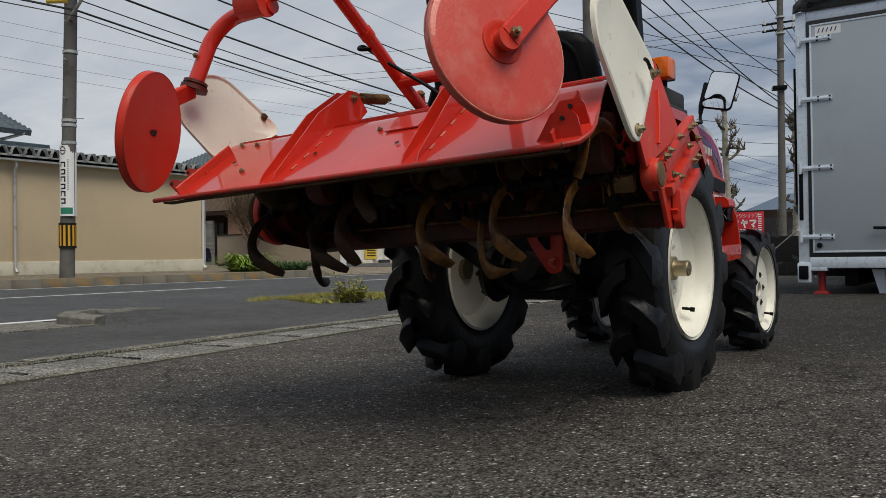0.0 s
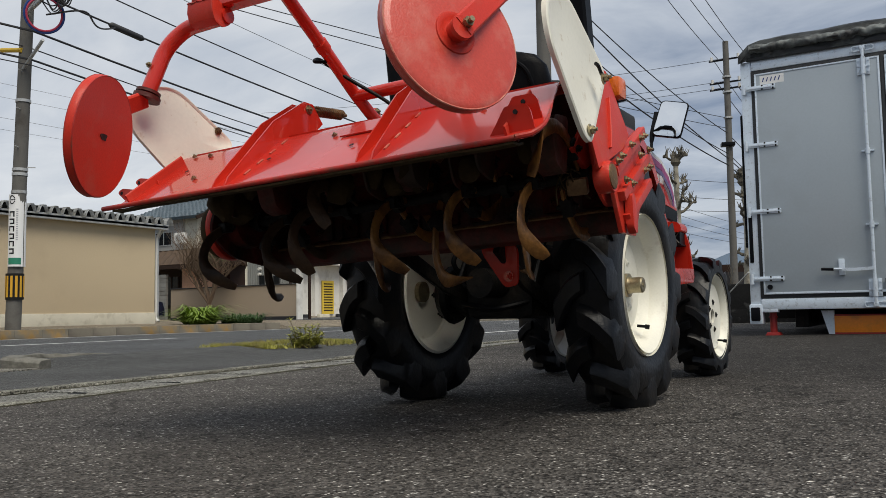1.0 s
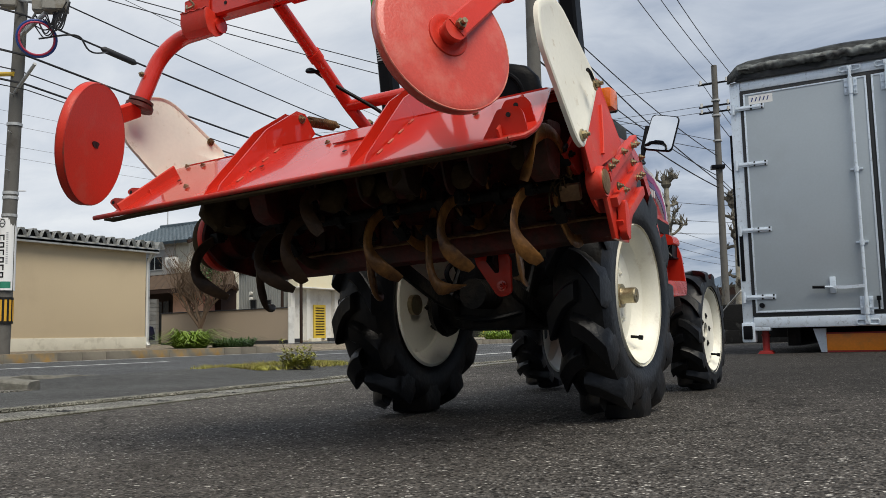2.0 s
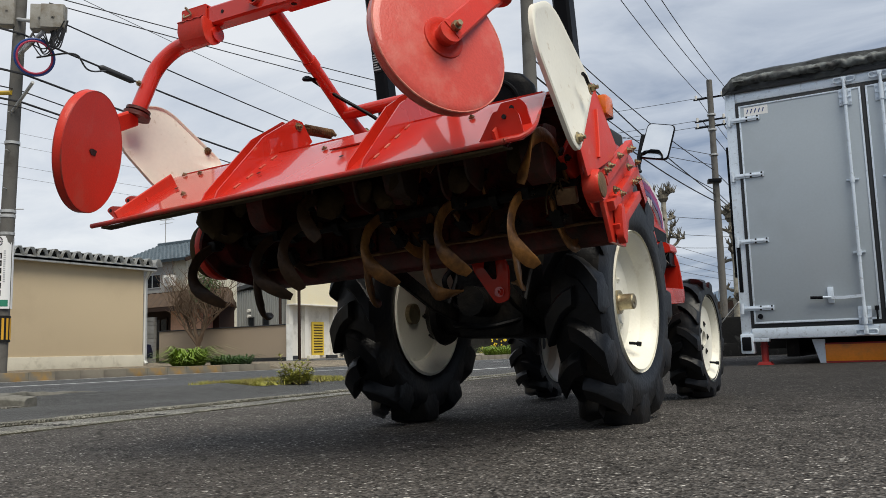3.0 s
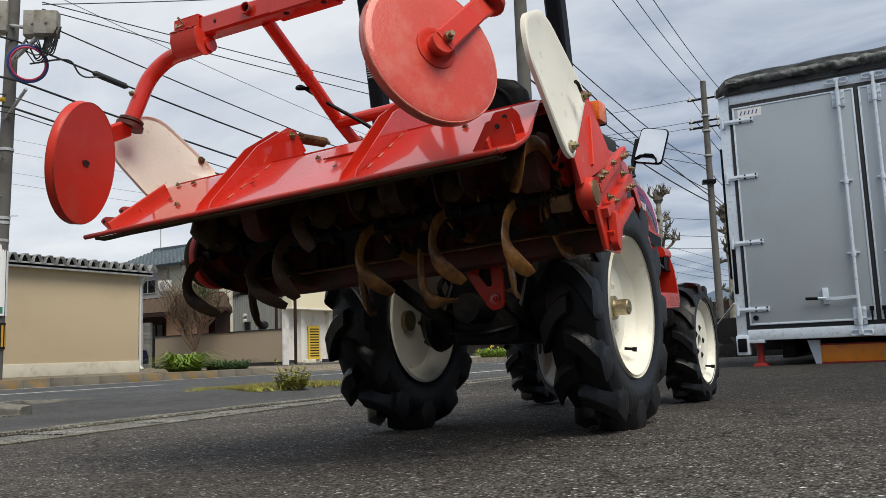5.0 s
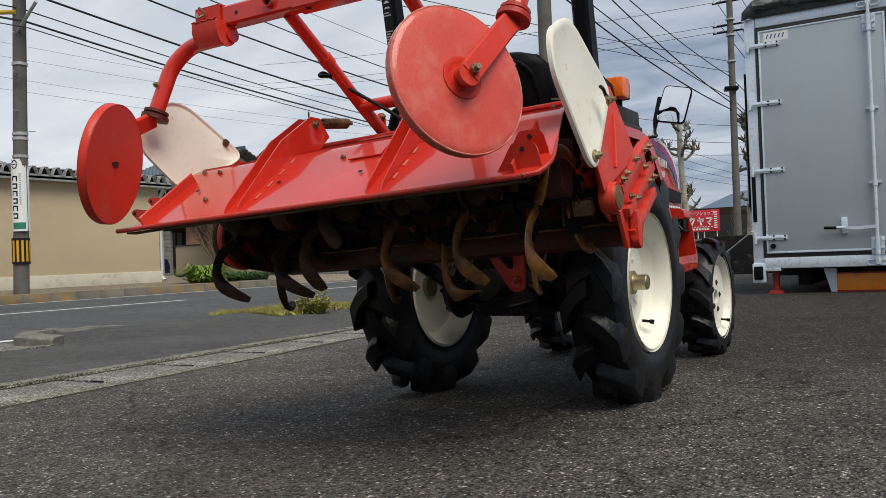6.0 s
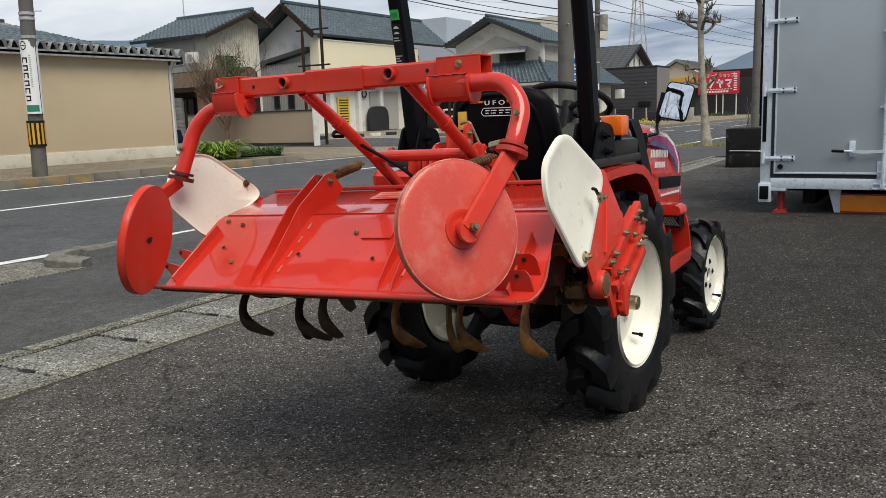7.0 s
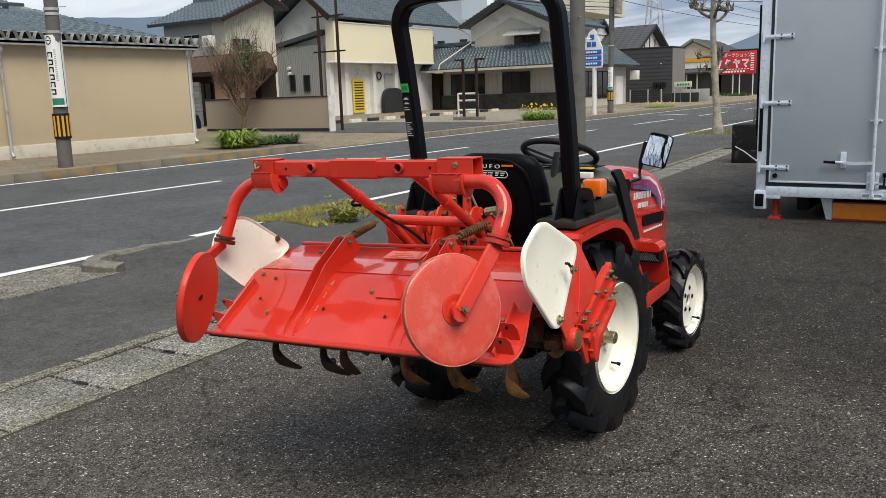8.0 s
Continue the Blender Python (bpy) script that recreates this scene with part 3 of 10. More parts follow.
def slab(name, x0, x1, y0, y1, z_at, material, label, thick=0.25, step=1.5, skirt=True):
    """Paving as a gently uneven sheet with depth."""
    bm = B()
    nx, ny = max(1, round((x1 - x0) / step)), max(1, round((y1 - y0) / step))
    g = [[bm.verts.new((askew(x0 + (x1 - x0) * i / nx, y0 + (y1 - y0) * j / ny), y0 + (y1 - y0) * j / ny, z_at(x0 + (x1 - x0) * i / nx, y0 + (y1 - y0) * j / ny))) for j in range(ny + 1)] for i in range(nx + 1)]
    for i in range(nx):
        for j in range(ny):
            bm.faces.new((g[i][j], g[i + 1][j], g[i + 1][j + 1], g[i][j + 1]))
    if skirt:
        r = bmesh.ops.extrude_edge_only(bm, edges=[e for e in bm.edges if len(e.link_faces) == 1])
        for v in [v for v in r["geom"] if isinstance(v, bmesh.types.BMVert)]:
            v.co.z -= thick
    return solo(name, bm, material, label, name.split("_")[0], kind="structure")




def lot_z(x, y):
    return 0.012 * clamp(x, -2.02, 3.0) + 0.008 * clamp(y, -2, 8) + 0.005


def apron_z(x, y):
    f = clamp((x + 2.66) / -2.6, 0, 1)
    return -0.035 * (1 - f) - 0.075 * f + 0.004 * clamp(y, -2, 6) * (1 - f)


bm = B()
box(bm, (-600, -300, -0.6), (500, 900, -0.32))
solo("ground", bm, SOIL, "bare earth under the paving, out to the horizon", "ground", kind="structure")
slab("lot_paving", -2.02, 40, -30, 60, lot_z, LOT, "worn grey asphalt of a parking lot with pale stone chips", step=0.9)
slab("apron_paving_far", -2.735, -2.02, 16.2, 60, lambda x, y: apron_z(-2.66, y) + (lot_z(-2.02, y) - apron_z(-2.66, y)) * (x + 2.735) / 0.715, APRON, "smooth grey asphalt joining lot and strip", step=0.64)
slab("apron_paving", -5.3, -2.735, -30, 60, apron_z, APRON, "smooth grey asphalt strip between lot and road", step=0.9)
slab("road", -14.75, -5.3, -60, 160, lambda x, y: -0.075 + 0.02 * (1 - ((x + 10.2) / 4.6) ** 2), ROAD, "two-lane grey asphalt road", step=1.2)


def walk_z(x, y):
    """The far pavement, sloping down to the road where the kerb is dropped."""
    dip = clamp((x + 16.3) / 1.3, 0, 1) * clamp((y - 14.9) / 0.7, 0, 1) * clamp((20.2 - y) / 0.7, 0, 1)
    return 0.11 + 0.006 * clamp(-x - 15, 0, 30) - 0.145 * dip


slab("pavement_far", -40.0, -14.9, -60, 150, walk_z, WALK, "brownish asphalt pavement along the far side", step=0.7)
slab("driveway_paving", -24.0, -15.3, 20.6, 28.7, lambda x, y: 0.127 + 0.006 * clamp(-x - 15, 0, 30), APRON, "grey asphalt driveway beside the garden wall", step=1.5, thick=0.015)
slab("forecourt_paving", -26.0, -16.4, 22.6, 47.8, lambda x, y: 0.118 + 0.006 * clamp(-x - 15, 0, 30), FORE, "pale worn forecourt paving before the houses", step=3, thick=0.02)
slab("pavement_beyond", -140.0, -40.0, -60, 260, lambda x, y: 0.26, WALK, "paved plots behind the far houses", step=20)
slab("road_beyond", -14.75, 40, 160, 420, lambda x, y: -0.1, ROAD, "distant stretch of the road", step=20)


def line(name, pts, w, label):
    bm = B()
    for (xa, ya), (xb, yb) in pts:
        d = Vector((xb - xa, yb - ya, 0)).normalized()
        s = Vector((d.y, -d.x, 0)) * w / 2
        n = max(1, int(abs(yb - ya) / 1.5))
        rows = []
        for i in range(n + 1):
            p = Vector((xa + (xb - xa) * i / n, ya + (yb - ya) * i / n, 0))
            rows.append([bm.verts.new((*(p + k * s).xy, -0.075 + 0.02 * (1 - ((p.x + 10.2) / 4.6) ** 2) + 0.006)) for k in (-1, 1)])
        for a, b in zip(rows, rows[1:]):
            bm.faces.new((a[0], a[1], b[1], b[0]))
    return solo(name, bm, PAINT, label, "road marking", kind="structure")


line("road_edge_line_near", [((-5.72, -30), (-5.8, 1.75)), ((-5.82, 3.0), (-6.5, 26)), ((-6.5, 26), (-7.2, 70))], 0.15, "solid white edge line on the road")
line("road_edge_line_far", [((-14.5, -30), (-14.62, 20)), ((-14.62, 20), (-14.5, 110))], 0.15, "solid white edge line beside the far kerb")
for k in range(-2, 9):
    line("road_centre_dash", [((-10.45, 2.55 + 8.9 * k), (-10.42, 7.55 + 8.9 * k))], 0.15, "white centre dash on the road")

line("road_arrow", [((-13.0, 39.7), (-11.75, 40.5))], 0.4, "worn white road arrow")
line("road_arrow", [((-13.4, 52.0), (-12.4, 52.6))], 0.4, "worn white road arrow")

# gutter strip between lot and apron: broad concrete blocks
gutter = thing("gutter_strip", (-2.34, 0, -0.2), "weathered concrete gutter blocks along the lot edge", "kerb", kind="structure")


def block_mesh(name, sx, sy, sz, material, bevel=0.012, seed=0):
    rnd = random.Random(seed)
    bm = B()
    box(bm, (-sx / 2, -sy / 2, 0), (sx / 2, sy / 2, sz), bevel)
    for v in bm.verts:
        v.co += Vector((rnd.uniform(-1, 1), rnd.uniform(-1, 1), rnd.uniform(-0.4, 0.4))) * 0.004
    finish(bm, 30)
    me = bpy.data.meshes.new(name)
    bm.to_mesh(me)
    bm.free()
    me.materials.append(material)
    return me


def piece(name, me, parent, at, rz=0.0):
    ob = new(name, me)
    ob.parent = parent
    ob.location = Vector(at) - BASE[parent]
    ob.rotation_euler = (0, 0, rz)
    return ob


def lid_mesh(seed):
    """A drain lid: exposed aggregate slab with a hand slot on one edge."""
    rnd = random.Random(seed)
    bm = B()
    box(bm, (-0.25, -0.29, 0), (0.25, 0.29, 0.10), 0.008)
    for k in range(2):
        y = (-1) ** k * 0.287
        obox(bm, (rnd.uniform(-0.02, 0.02), y, 0.0995), (0.09, 0.02, 0.003), (0, 0, 0), 0, 1)
    finish(bm, 30)
    me = bpy.data.meshes.new("drain_lid")
    bm.to_mesh(me)
    bm.free()
    me.materials.append(LIDC)
    me.materials.append(HAZ_K)
    return me


lids = [lid_mesh(i) for i in range(3)]
gc = [block_mesh("concrete_edging", 0.1, 0.592, 0.2, EDGEC, seed=10 + i) for i in range(3)]
rnd = random.Random(5)
bm = B()
box(bm, (-3.75, -30, -0.3), (-1.5, 16.3, -0.14))
part("drain_bed", bm, HAZ_K, gutter)
for k in range(-22, 28):
    y = -0.42 + 0.6 * k
    zz = 0.004 * clamp(y, -2, 6)
    piece("drain_lid", lids[k % 3], gutter, (-2.378 + strip_shift(y), y, -0.135 + zz + rnd.uniform(-0.004, 0.003)), 0.05 + rnd.uniform(-0.006, 0.006))
    piece("concrete_edging", gc[k % 3], gutter, (-2.075 + strip_shift(y), y, -0.213 + zz + rnd.uniform(-0.003, 0.003)), 0.05 + rnd.uniform(-0.008, 0.008))
    piece("concrete_edging", gc[(k + 1) % 3], gutter, (-2.684 + strip_shift(y + 0.2), y + 0.2, -0.220 + zz + rnd.uniform(-0.003, 0.003)), 0.05 + rnd.uniform(-0.008, 0.008))

# moss and grit along the gutter joints: low ribbons with ragged edges
bm = B()
for x0, z_of, phase in ((-2.022, lambda y: lot_z(-2.02, y) + 0.004, 0.0), (-2.737, lambda y: apron_z(-2.66, y) + 0.006, 7.0), (-2.124, lambda y: -0.033 + 0.004 * clamp(y, -2, 6), 3.0), (-2.631, lambda y: -0.033 + 0.004 * clamp(y, -2, 6), 12.0)):
    rows = []
    for k in range(-200, 800):
        y = 0.02 * k
        n1, n2 = noise.noise((y * 6, phase, 0)), noise.noise((y * 6, phase, 9))
        gap = max(0.0, noise.noise((y * 1.1, phase, 4)) + 0.42)
        x0_ = x0 + strip_shift(y)
        a, c = x0_ - (0.005 + 0.02 * abs(n1)) * gap * 1.6, x0_ + (0.005 + 0.03 * abs(n2)) * gap * 1.6
        rows.append((bm.verts.new((a, y, z_of(y) - 0.004)), bm.verts.new((x0_ + 0.008 * n1, y, z_of(y) + 0.005 * gap)), bm.verts.new((c, y, z_of(y) - 0.003))))
    for p, q in zip(rows, rows[1:]):
        for j in range(2):
            bm.faces.new((p[j], p[j + 1], q[j + 1], q[j]))
solo("gutter_moss", bm, MOSS, "dry moss and grit along the gutter joint", "moss", kind="stuff")

far_kerb = thing("kerb_far", (-14.83, 0, -0.12), "old concrete kerb with faded yellow paint", "kerb", kind="structure")
ka = [block_mesh("kerb_stone", 0.16, 0.598, 0.235, KERB, 0.006, 20 + i) for i in range(3)]
ky = [block_mesh("kerb_stone", 0.16, 0.598, 0.235, KERB_YEL, 0.006, 30 + i) for i in range(3)]
for k in range(-20, 120):
    y = 0.6 * k + 0.3
    painted = 6.6 < y < 8.6 or 10.2 < y < 13.4
    sunk = 0.15 * clamp((y - 14.7) / 0.6, 0, 1) * clamp((20.4 - y) / 0.6, 0, 1)
    piece("kerb_stone", (ky if painted else ka)[k % 3], far_kerb, (-14.83, y, -0.12 - sunk), 0)

# broken kerb end and the weedy island beside the road
slab("roadside_gutter", -5.66, -4.78, -30, 1.3, lambda x, y: -0.056 - 0.006 * (x < -5.3), GRITC, "dirty concrete road gutter", step=0.8, thick=0.02)
bm = B()
nose = bend([(-5.46, 3.4, -0.13), (-5.42, 2.5, -0.085), (-5.36, 1.66, -0.045), (-5.16, 1.22, -0.04), (-4.86, 1.36, -0.075)], 0.14, 6)
path = []
for p, q in zip(nose, nose[1:]):
    p, q = Vector(p), Vector(q)
    n = max(1, int((q - p).length / 0.12))
    path += [p.lerp(q, i / n) for i in range(n)]
path.append(Vector(nose[-1]))
bar(bm, path, 0.18, 0.15, up=(0, 0, 1), bevel=0.022)
for v in bm.verts:
    v.co += Vector((noise.noise(v.co * 9.0), noise.noise(v.co * 9.0 + Vector((5, 0, 0))), noise.noise(v.co * 7.0 + Vector((0, 8, 0))))) * 0.02
solo("kerb_end", bm, KERBW, "worn concrete kerb with a broken rounded end at the roadside", "kerb", at=(-5.1, 1.2, -0.09), kind="structure")
bm = B()
nx, ny = 16, 40
g = []
for i in range(nx + 1):
    row = []
    for j in range(ny + 1):
        u, v = i / nx, j / ny
        y = 1.36 + 8.4 * v
        x = -5.52 + 1.5 * u - 0.03 * (y - 1.4) + 0.06 * math.sin(3.3 * y) * (u > 0)
        h = min(1, u * 9) * (1 - max(0, u - 0.1) / 0.9) ** 0.8 * min(1, v * 40) * min(1, (1 - v) * 4)
        row.append(bm.verts.new((x, y, -0.092 + 0.095 * h + 0.015 * h * noise.noise((x * 3, y * 3, 0)))))
    g.append(row)
for i in range(nx):
    for j in range(ny):
        bm.faces.new((g[i][j], g[i + 1][j], g[i + 1][j + 1], g[i][j + 1]))
solo("roadside_island", bm, APRON, "low hump of cracked asphalt and soil beside the road", "verge", kind="structure")

# ---- tractor ----
tractor = thing("compact_tractor", (0, 0.4, 0), "small red farm tractor with a black roll bar, parked on asphalt", "tractor")


def wheel(name, cx, cy, cz, side, R, W, rim_r, lug_n, lug_h, dish, label):
    """A lugged tyre on a dished rim. side: +1 when the outer face looks to +x."""
    root_m = pose(cx, cy, cz, 0, 90, 0)
    bm = B()
    rc = R - lug_h
    h = W / 2
    prof = [(rim_r - 0.012, -h * 0.62), (rim_r + 0.01, -h * 0.80), (rim_r + 0.3 * (rc - rim_r), -h * 0.98), (rim_r + 0.72 * (rc - rim_r), -h * 0.98), (rc - 0.012, -h * 0.84), (rc, -h * 0.55), (rc + 0.004, 0), (rc, h * 0.55), (rc - 0.012, h * 0.84), (rim_r + 0.72 * (rc - rim_r), h * 0.98), (rim_r + 0.3 * (rc - rim_r), h * 0.98), (rim_r + 0.01, h * 0.80), (rim_r - 0.012, h * 0.62)]
    lathe(bm, prof, root_m, 48)
    w = part(name, bm, RUBBER, tractor, label, smooth=30)
    # slanting lugs, left and right rows offset by half a step: steep walls, broad square shoulder ends
    da = 2 * math.pi / lug_n
    wall_ = rc - rim_r
    for s in (-1, 1):
        for k in range(lug_n):
            bm = B()
            a0 = da * (k + (0.5 if s > 0 else 0))

            def P(aa, rr, across):
                return bm.verts.new(root_m @ Vector((rr * math.cos(aa), rr * math.sin(aa), s * across)))
            rows = []
            for f in (0.0, 0.2, 0.42, 0.64, 0.84, 1.0):
                across = -0.05 * W + f * (h * 0.955 + 0.05 * W)
                ang = a0 + da * (0.50 * f - 0.10 * math.sin(f * math.pi))
                wid = da * (0.13 + 0.09 * f ** 1.6)
                top, low = R - 0.014 * f * f, rc - 0.008 - 0.02 * f * f
                rows.append([P(ang - wid * 1.7, low, across), P(ang - wid * 1.08, top - 0.006, across), P(ang - wid * 0.85, top, across), P(ang + wid * 0.8, top, across), P(ang + wid * 1.0, top - 0.006, across), P(ang + wid * 1.35, low, across)])
            ang, wid = a0 + da * 0.51, da * 0.21
            for low, hi, k0, k1 in ((rc - 0.26 * wall_, R - 0.036, 0.975, 1.0), (rc - 0.52 * wall_, rc - 0.38 * wall_, 0.965, 0.985)):
                rows.append([P(ang - wid * 1.35, low, h * k0), P(ang - wid * 0.95, hi - 0.006, h * k1), P(ang - wid * 0.75, hi, h * k1), P(ang + wid * 0.7, hi, h * k1), P(ang + wid * 0.88, hi - 0.006, h * k1), P(ang + wid * 1.15, low, h * k0)])
                wid *= 0.8
            for a, b in zip(rows, rows[1:]):
                for j in range(5):
                    bm.faces.new((a[j], a[j + 1], b[j + 1], b[j]))
            bm.faces.new(rows[0])
            bm.faces.new(rows[-1][::-1])
            part("lug", bm, RUBBER, w, smooth=34)
    s = side
    o = h * 0.93
    bm = B()
    prof = [(rim_r + 0.014, s * o), (rim_r + 0.016, s * (o - 0.008)), (rim_r + 0.002, s * (o - 0.012)), (rim_r - 0.012, s * (o - 0.028)), (rim_r - 0.018, s * (o - 0.05)), (rim_r - 0.03, s * (o - 0.062)), (rim_r - 0.034, s * (o - dish * 0.8)), (rim_r - 0.055, s * (o - dish)), (rim_r * 0.45, s * (o - dish * 0.92)), (rim_r * 0.32, s * (o - dish * 0.86)), (rim_r * 0.18, s * (o - dish * 0.86)), (rim_r * 0.18, s * (o - dish * 0.86 - 0.012)), (rim_r * 0.5, s * (o - dish * 0.95 - 0.012)), (rim_r - 0.04, s * (o - dish - 0.012)), (rim_r - 0.03, -s * (o - 0.05)), (rim_r - 0.012, -s * (o - 0.028)), (rim_r + 0.002, -s * (o - 0.01)), (rim_r + 0.014, -s * o), (rim_r + 0.004, -s * (o + 0.004)), (rim_r - 0.018, -s * (o - 0.026)), (rim_r - 0.04, -s * (o - 0.056)), (rim_r - 0.028, s * (o - 0.07)), (rim_r - 0.022, s * (o - 0.05)), (rim_r - 0.016, s * (o - 0.024)), (rim_r + 0.004, s * (o - 0.002))]
    lathe(bm, prof[::-1] if s < 0 else prof, root_m, 48)
    rim = part("rim", bm, RIM, w, "cream-white dished steel rim")
    for k in range(5):
        bm = B()
        a = 2 * math.pi * k / 5 + 0.4
        at = root_m @ Vector((rim_r * 0.36 * math.cos(a), rim_r * 0.36 * math.sin(a), s * (o - dish * 0.86)))
        bolt(bm, at, (s, 0, 0), 0.009, 0.004)
        part("wheel_nut", bm, RIM if R > 0.3 else CAST, rim)
    bm = B()
    a = -0.35
    at = root_m @ Vector((0, 0, 0))
    vp = Vector((cx + s * (o - dish * 0.75), cy + rim_r * 0.33, cz - rim_r * 0.62))
    tube(bm, [vp, vp + Vector((s * 0.03, 0.006, -0.003))], 0.005, 8)
    tube(bm, [vp + Vector((s * 0.026, 0.005, -0.003)), vp + Vector((s * 0.04, 0.007, -0.005))], 0.008, 8)
    part("valve", bm, BLACK, rim)
    return w, rim


WR, WF = 0.41, 0.275
for s in (1, -1):
    x = 0.384 if s > 0 else -0.426
    w, rim = wheel("rear_wheel", x, 0.0, WR - 0.005, s, WR, 0.18, 0.22, 12, 0.040, 0.085, "black rubber rear tyre with deep slanting lugs")
    bm = B()
    tube(bm, [(x - s * 0.02, 0, WR - 0.005), (x + s * 0.022, 0, WR - 0.005)], 0.040, 18)
    tube(bm, [(x + s * 0.022, 0, WR - 0.005), (x + s * 0.030, 0, WR - 0.005), (x + s * 0.066, 0, WR - 0.005), (x + s * 0.070, 0, WR - 0.005)], [0.030, 0.0265, 0.0265, 0.023], 14)
    tube(bm, [(x + s * 0.069, 0, WR - 0.005), (x + s * 0.072, 0, WR - 0.005)], 0.008, 8)
    part("axle_end", bm, STEEL, rim, "dull brass-coloured axle end")
    w, rim = wheel("front_wheel", 0.345 if s > 0 else -0.41, 1.215, WF + 0.012, s, WF, 0.155, 0.18, 13, 0.027, 0.034, "black rubber front tyre with slanting lugs")
    bm = B()
    x = 0.345 if s > 0 else -0.41
    tube(bm, [(x, 1.215, WF + 0.012), (x + s * 0.03, 1.215, WF + 0.012)], 0.03, 14)
    part("hub_cap", bm, BLACK, rim, "black front hub")


def text_shape(body, size, depth):
    """Solid letters of the built-in font, lying in the local x-y plane."""
    cu = bpy.data.curves.new("letters", "FONT")
    cu.body, cu.size, cu.extrude, cu.resolution_u = body, size, depth, 3
    tmp = bpy.data.objects.new("letters", cu)
    me = tmp.to_mesh()
    bm = B()
    bm.from_mesh(me)
    tmp.to_mesh_clear()
    bpy.data.objects.remove(tmp)
    bpy.data.curves.remove(cu)
    return bm


# under-body: axle casings, gearbox, engine block, links
bm = B()
tube(bm, [(-0.31, 0, 0.39), (-0.2, 0, 0.39), (0.2, 0, 0.39), (0.31, 0, 0.39)], [0.06, 0.085, 0.085, 0.06], 16)
box(bm, (-0.13, -0.17, 0.30), (0.13, 0.42, 0.56), 0.03)
box(bm, (-0.1, 0.40, 0.34), (0.1, 0.95, 0.56), 0.025)
tube(bm, [(0, -0.3, 0.42), (0, -0.15, 0.42)], 0.05, 14)
for s in (-1, 1):
    lathe(bm, [(0.0, 0), (0.10, 0), (0.11, 0.02), (0.09, 0.05), (0, 0.05)], pose(s * 0.255, 0, 0.39, 0, 90 * s, 0), 18)
    for k in range(6):
        a = k * math.pi / 3
        bolt(bm, (s * 0.30, 0.08 * math.cos(a), 0.39 + 0.08 * math.sin(a)), (s, 0, 0), 0.011, 0.012)
part("gearbox", bm, CAST, tractor, "oily black gearbox and axle casing")
bm = B()
box(bm, (-0.13, 0.93, 0.36), (0.13, 1.55, 0.6), 0.03)
tube(bm, [(-0.28, 1.215, 0.285), (0.28, 1.215, 0.285)], 0.04, 12)
box(bm, (-0.07, 1.13, 0.24), (0.07, 1.3, 0.42), 0.02)
part("front_axle", bm, CAST, tractor, "black front axle under the engine")
for s in (-1, 1):
    bm = B()
    bar(bm, [(s * 0.13, 0.02, 0.34), (s * 0.15, -0.28, 0.42), (s * 0.17, -0.5, 0.52)], 0.018, 0.05, bevel=0.004)
    tube(bm, [(s * 0.14, -0.06, 0.62), (s * 0.145, -0.2, 0.40)], 0.012, 8)
    part("lower_link", bm, CAST, tractor, "black lower link arm")
bm = B()
tube(bm, bend([(-0.14, -0.12, 0.42), (-0.17, -0.2, 0.5), (-0.16, -0.05, 0.6), (-0.1, 0.1, 0.58)], 0.05), 0.009, 8)
tube(bm, bend([(0.12, -0.15, 0.36), (0.02, -0.24, 0.33), (-0.14, -0.16, 0.35)], 0.05), 0.01, 8)
part("hydraulic_hose", bm, BLACK, tractor)

# rear fenders with their inner walls
for s in (1, -1):
    bm = B()
    prof = [(-0.36, 0.885), (-0.345, 0.903), (-0.2, 0.912), (-0.04, 0.913), (0.04, 0.903), (0.10, 0.878), (0.16, 0.832), (0.21, 0.775), (0.258, 0.69), (0.33, 0.59), (0.365, 0.53), (0.38, 0.47)]
    sheet(bm, prof, s * 0.26, s * 0.455, 0.012)
    outer = [(s * 0.445, y, z) for y, z in prof]
    inner = [(s * 0.445, y - 0.03 * clamp((y + 0.05) / 0.2, 0, 1), z - 0.032 * clamp((0.30 - y) / 0.25, 0.25, 1)) for y, z in prof]
    for i in range(len(prof) - 1):
        prism(bm, [outer[i], outer[i + 1], inner[i + 1], inner[i]], (s * 0.012, 0, 0))
    prism(bm, [(s * 0.26, y, z) for y, z in prof] + [(s * 0.26, 0.36, 0.64), (s * 0.26, -0.2, 0.68), (s * 0.26, -0.36, 0.76)], (s * 0.012, 0, 0))
    prism(bm, [(s * 0.26, -0.36, 0.885), (s * 0.455, -0.36, 0.885), (s * 0.455, -0.352, 0.80), (s * 0.32, -0.345, 0.76), (s * 0.26, -0.34, 0.76)], (0, 0.012, 0))
    part("fender", bm, RED, tractor, "glossy red rear fender")
    bm = B()
    box(bm, (min(s * 0.25, s * 0.42), -0.32, 0.915), (max(s * 0.25, s * 0.42), 0.12, 0.945), 0.008)
    box(bm, (min(s * 0.31, s * 0.41), -0.16, 0.94), (max(s * 0.31, s * 0.41), 0.12, 1.0), 0.012)
    part("fender_console", bm, CONSOLE, tractor, "dark plastic console on the fender")

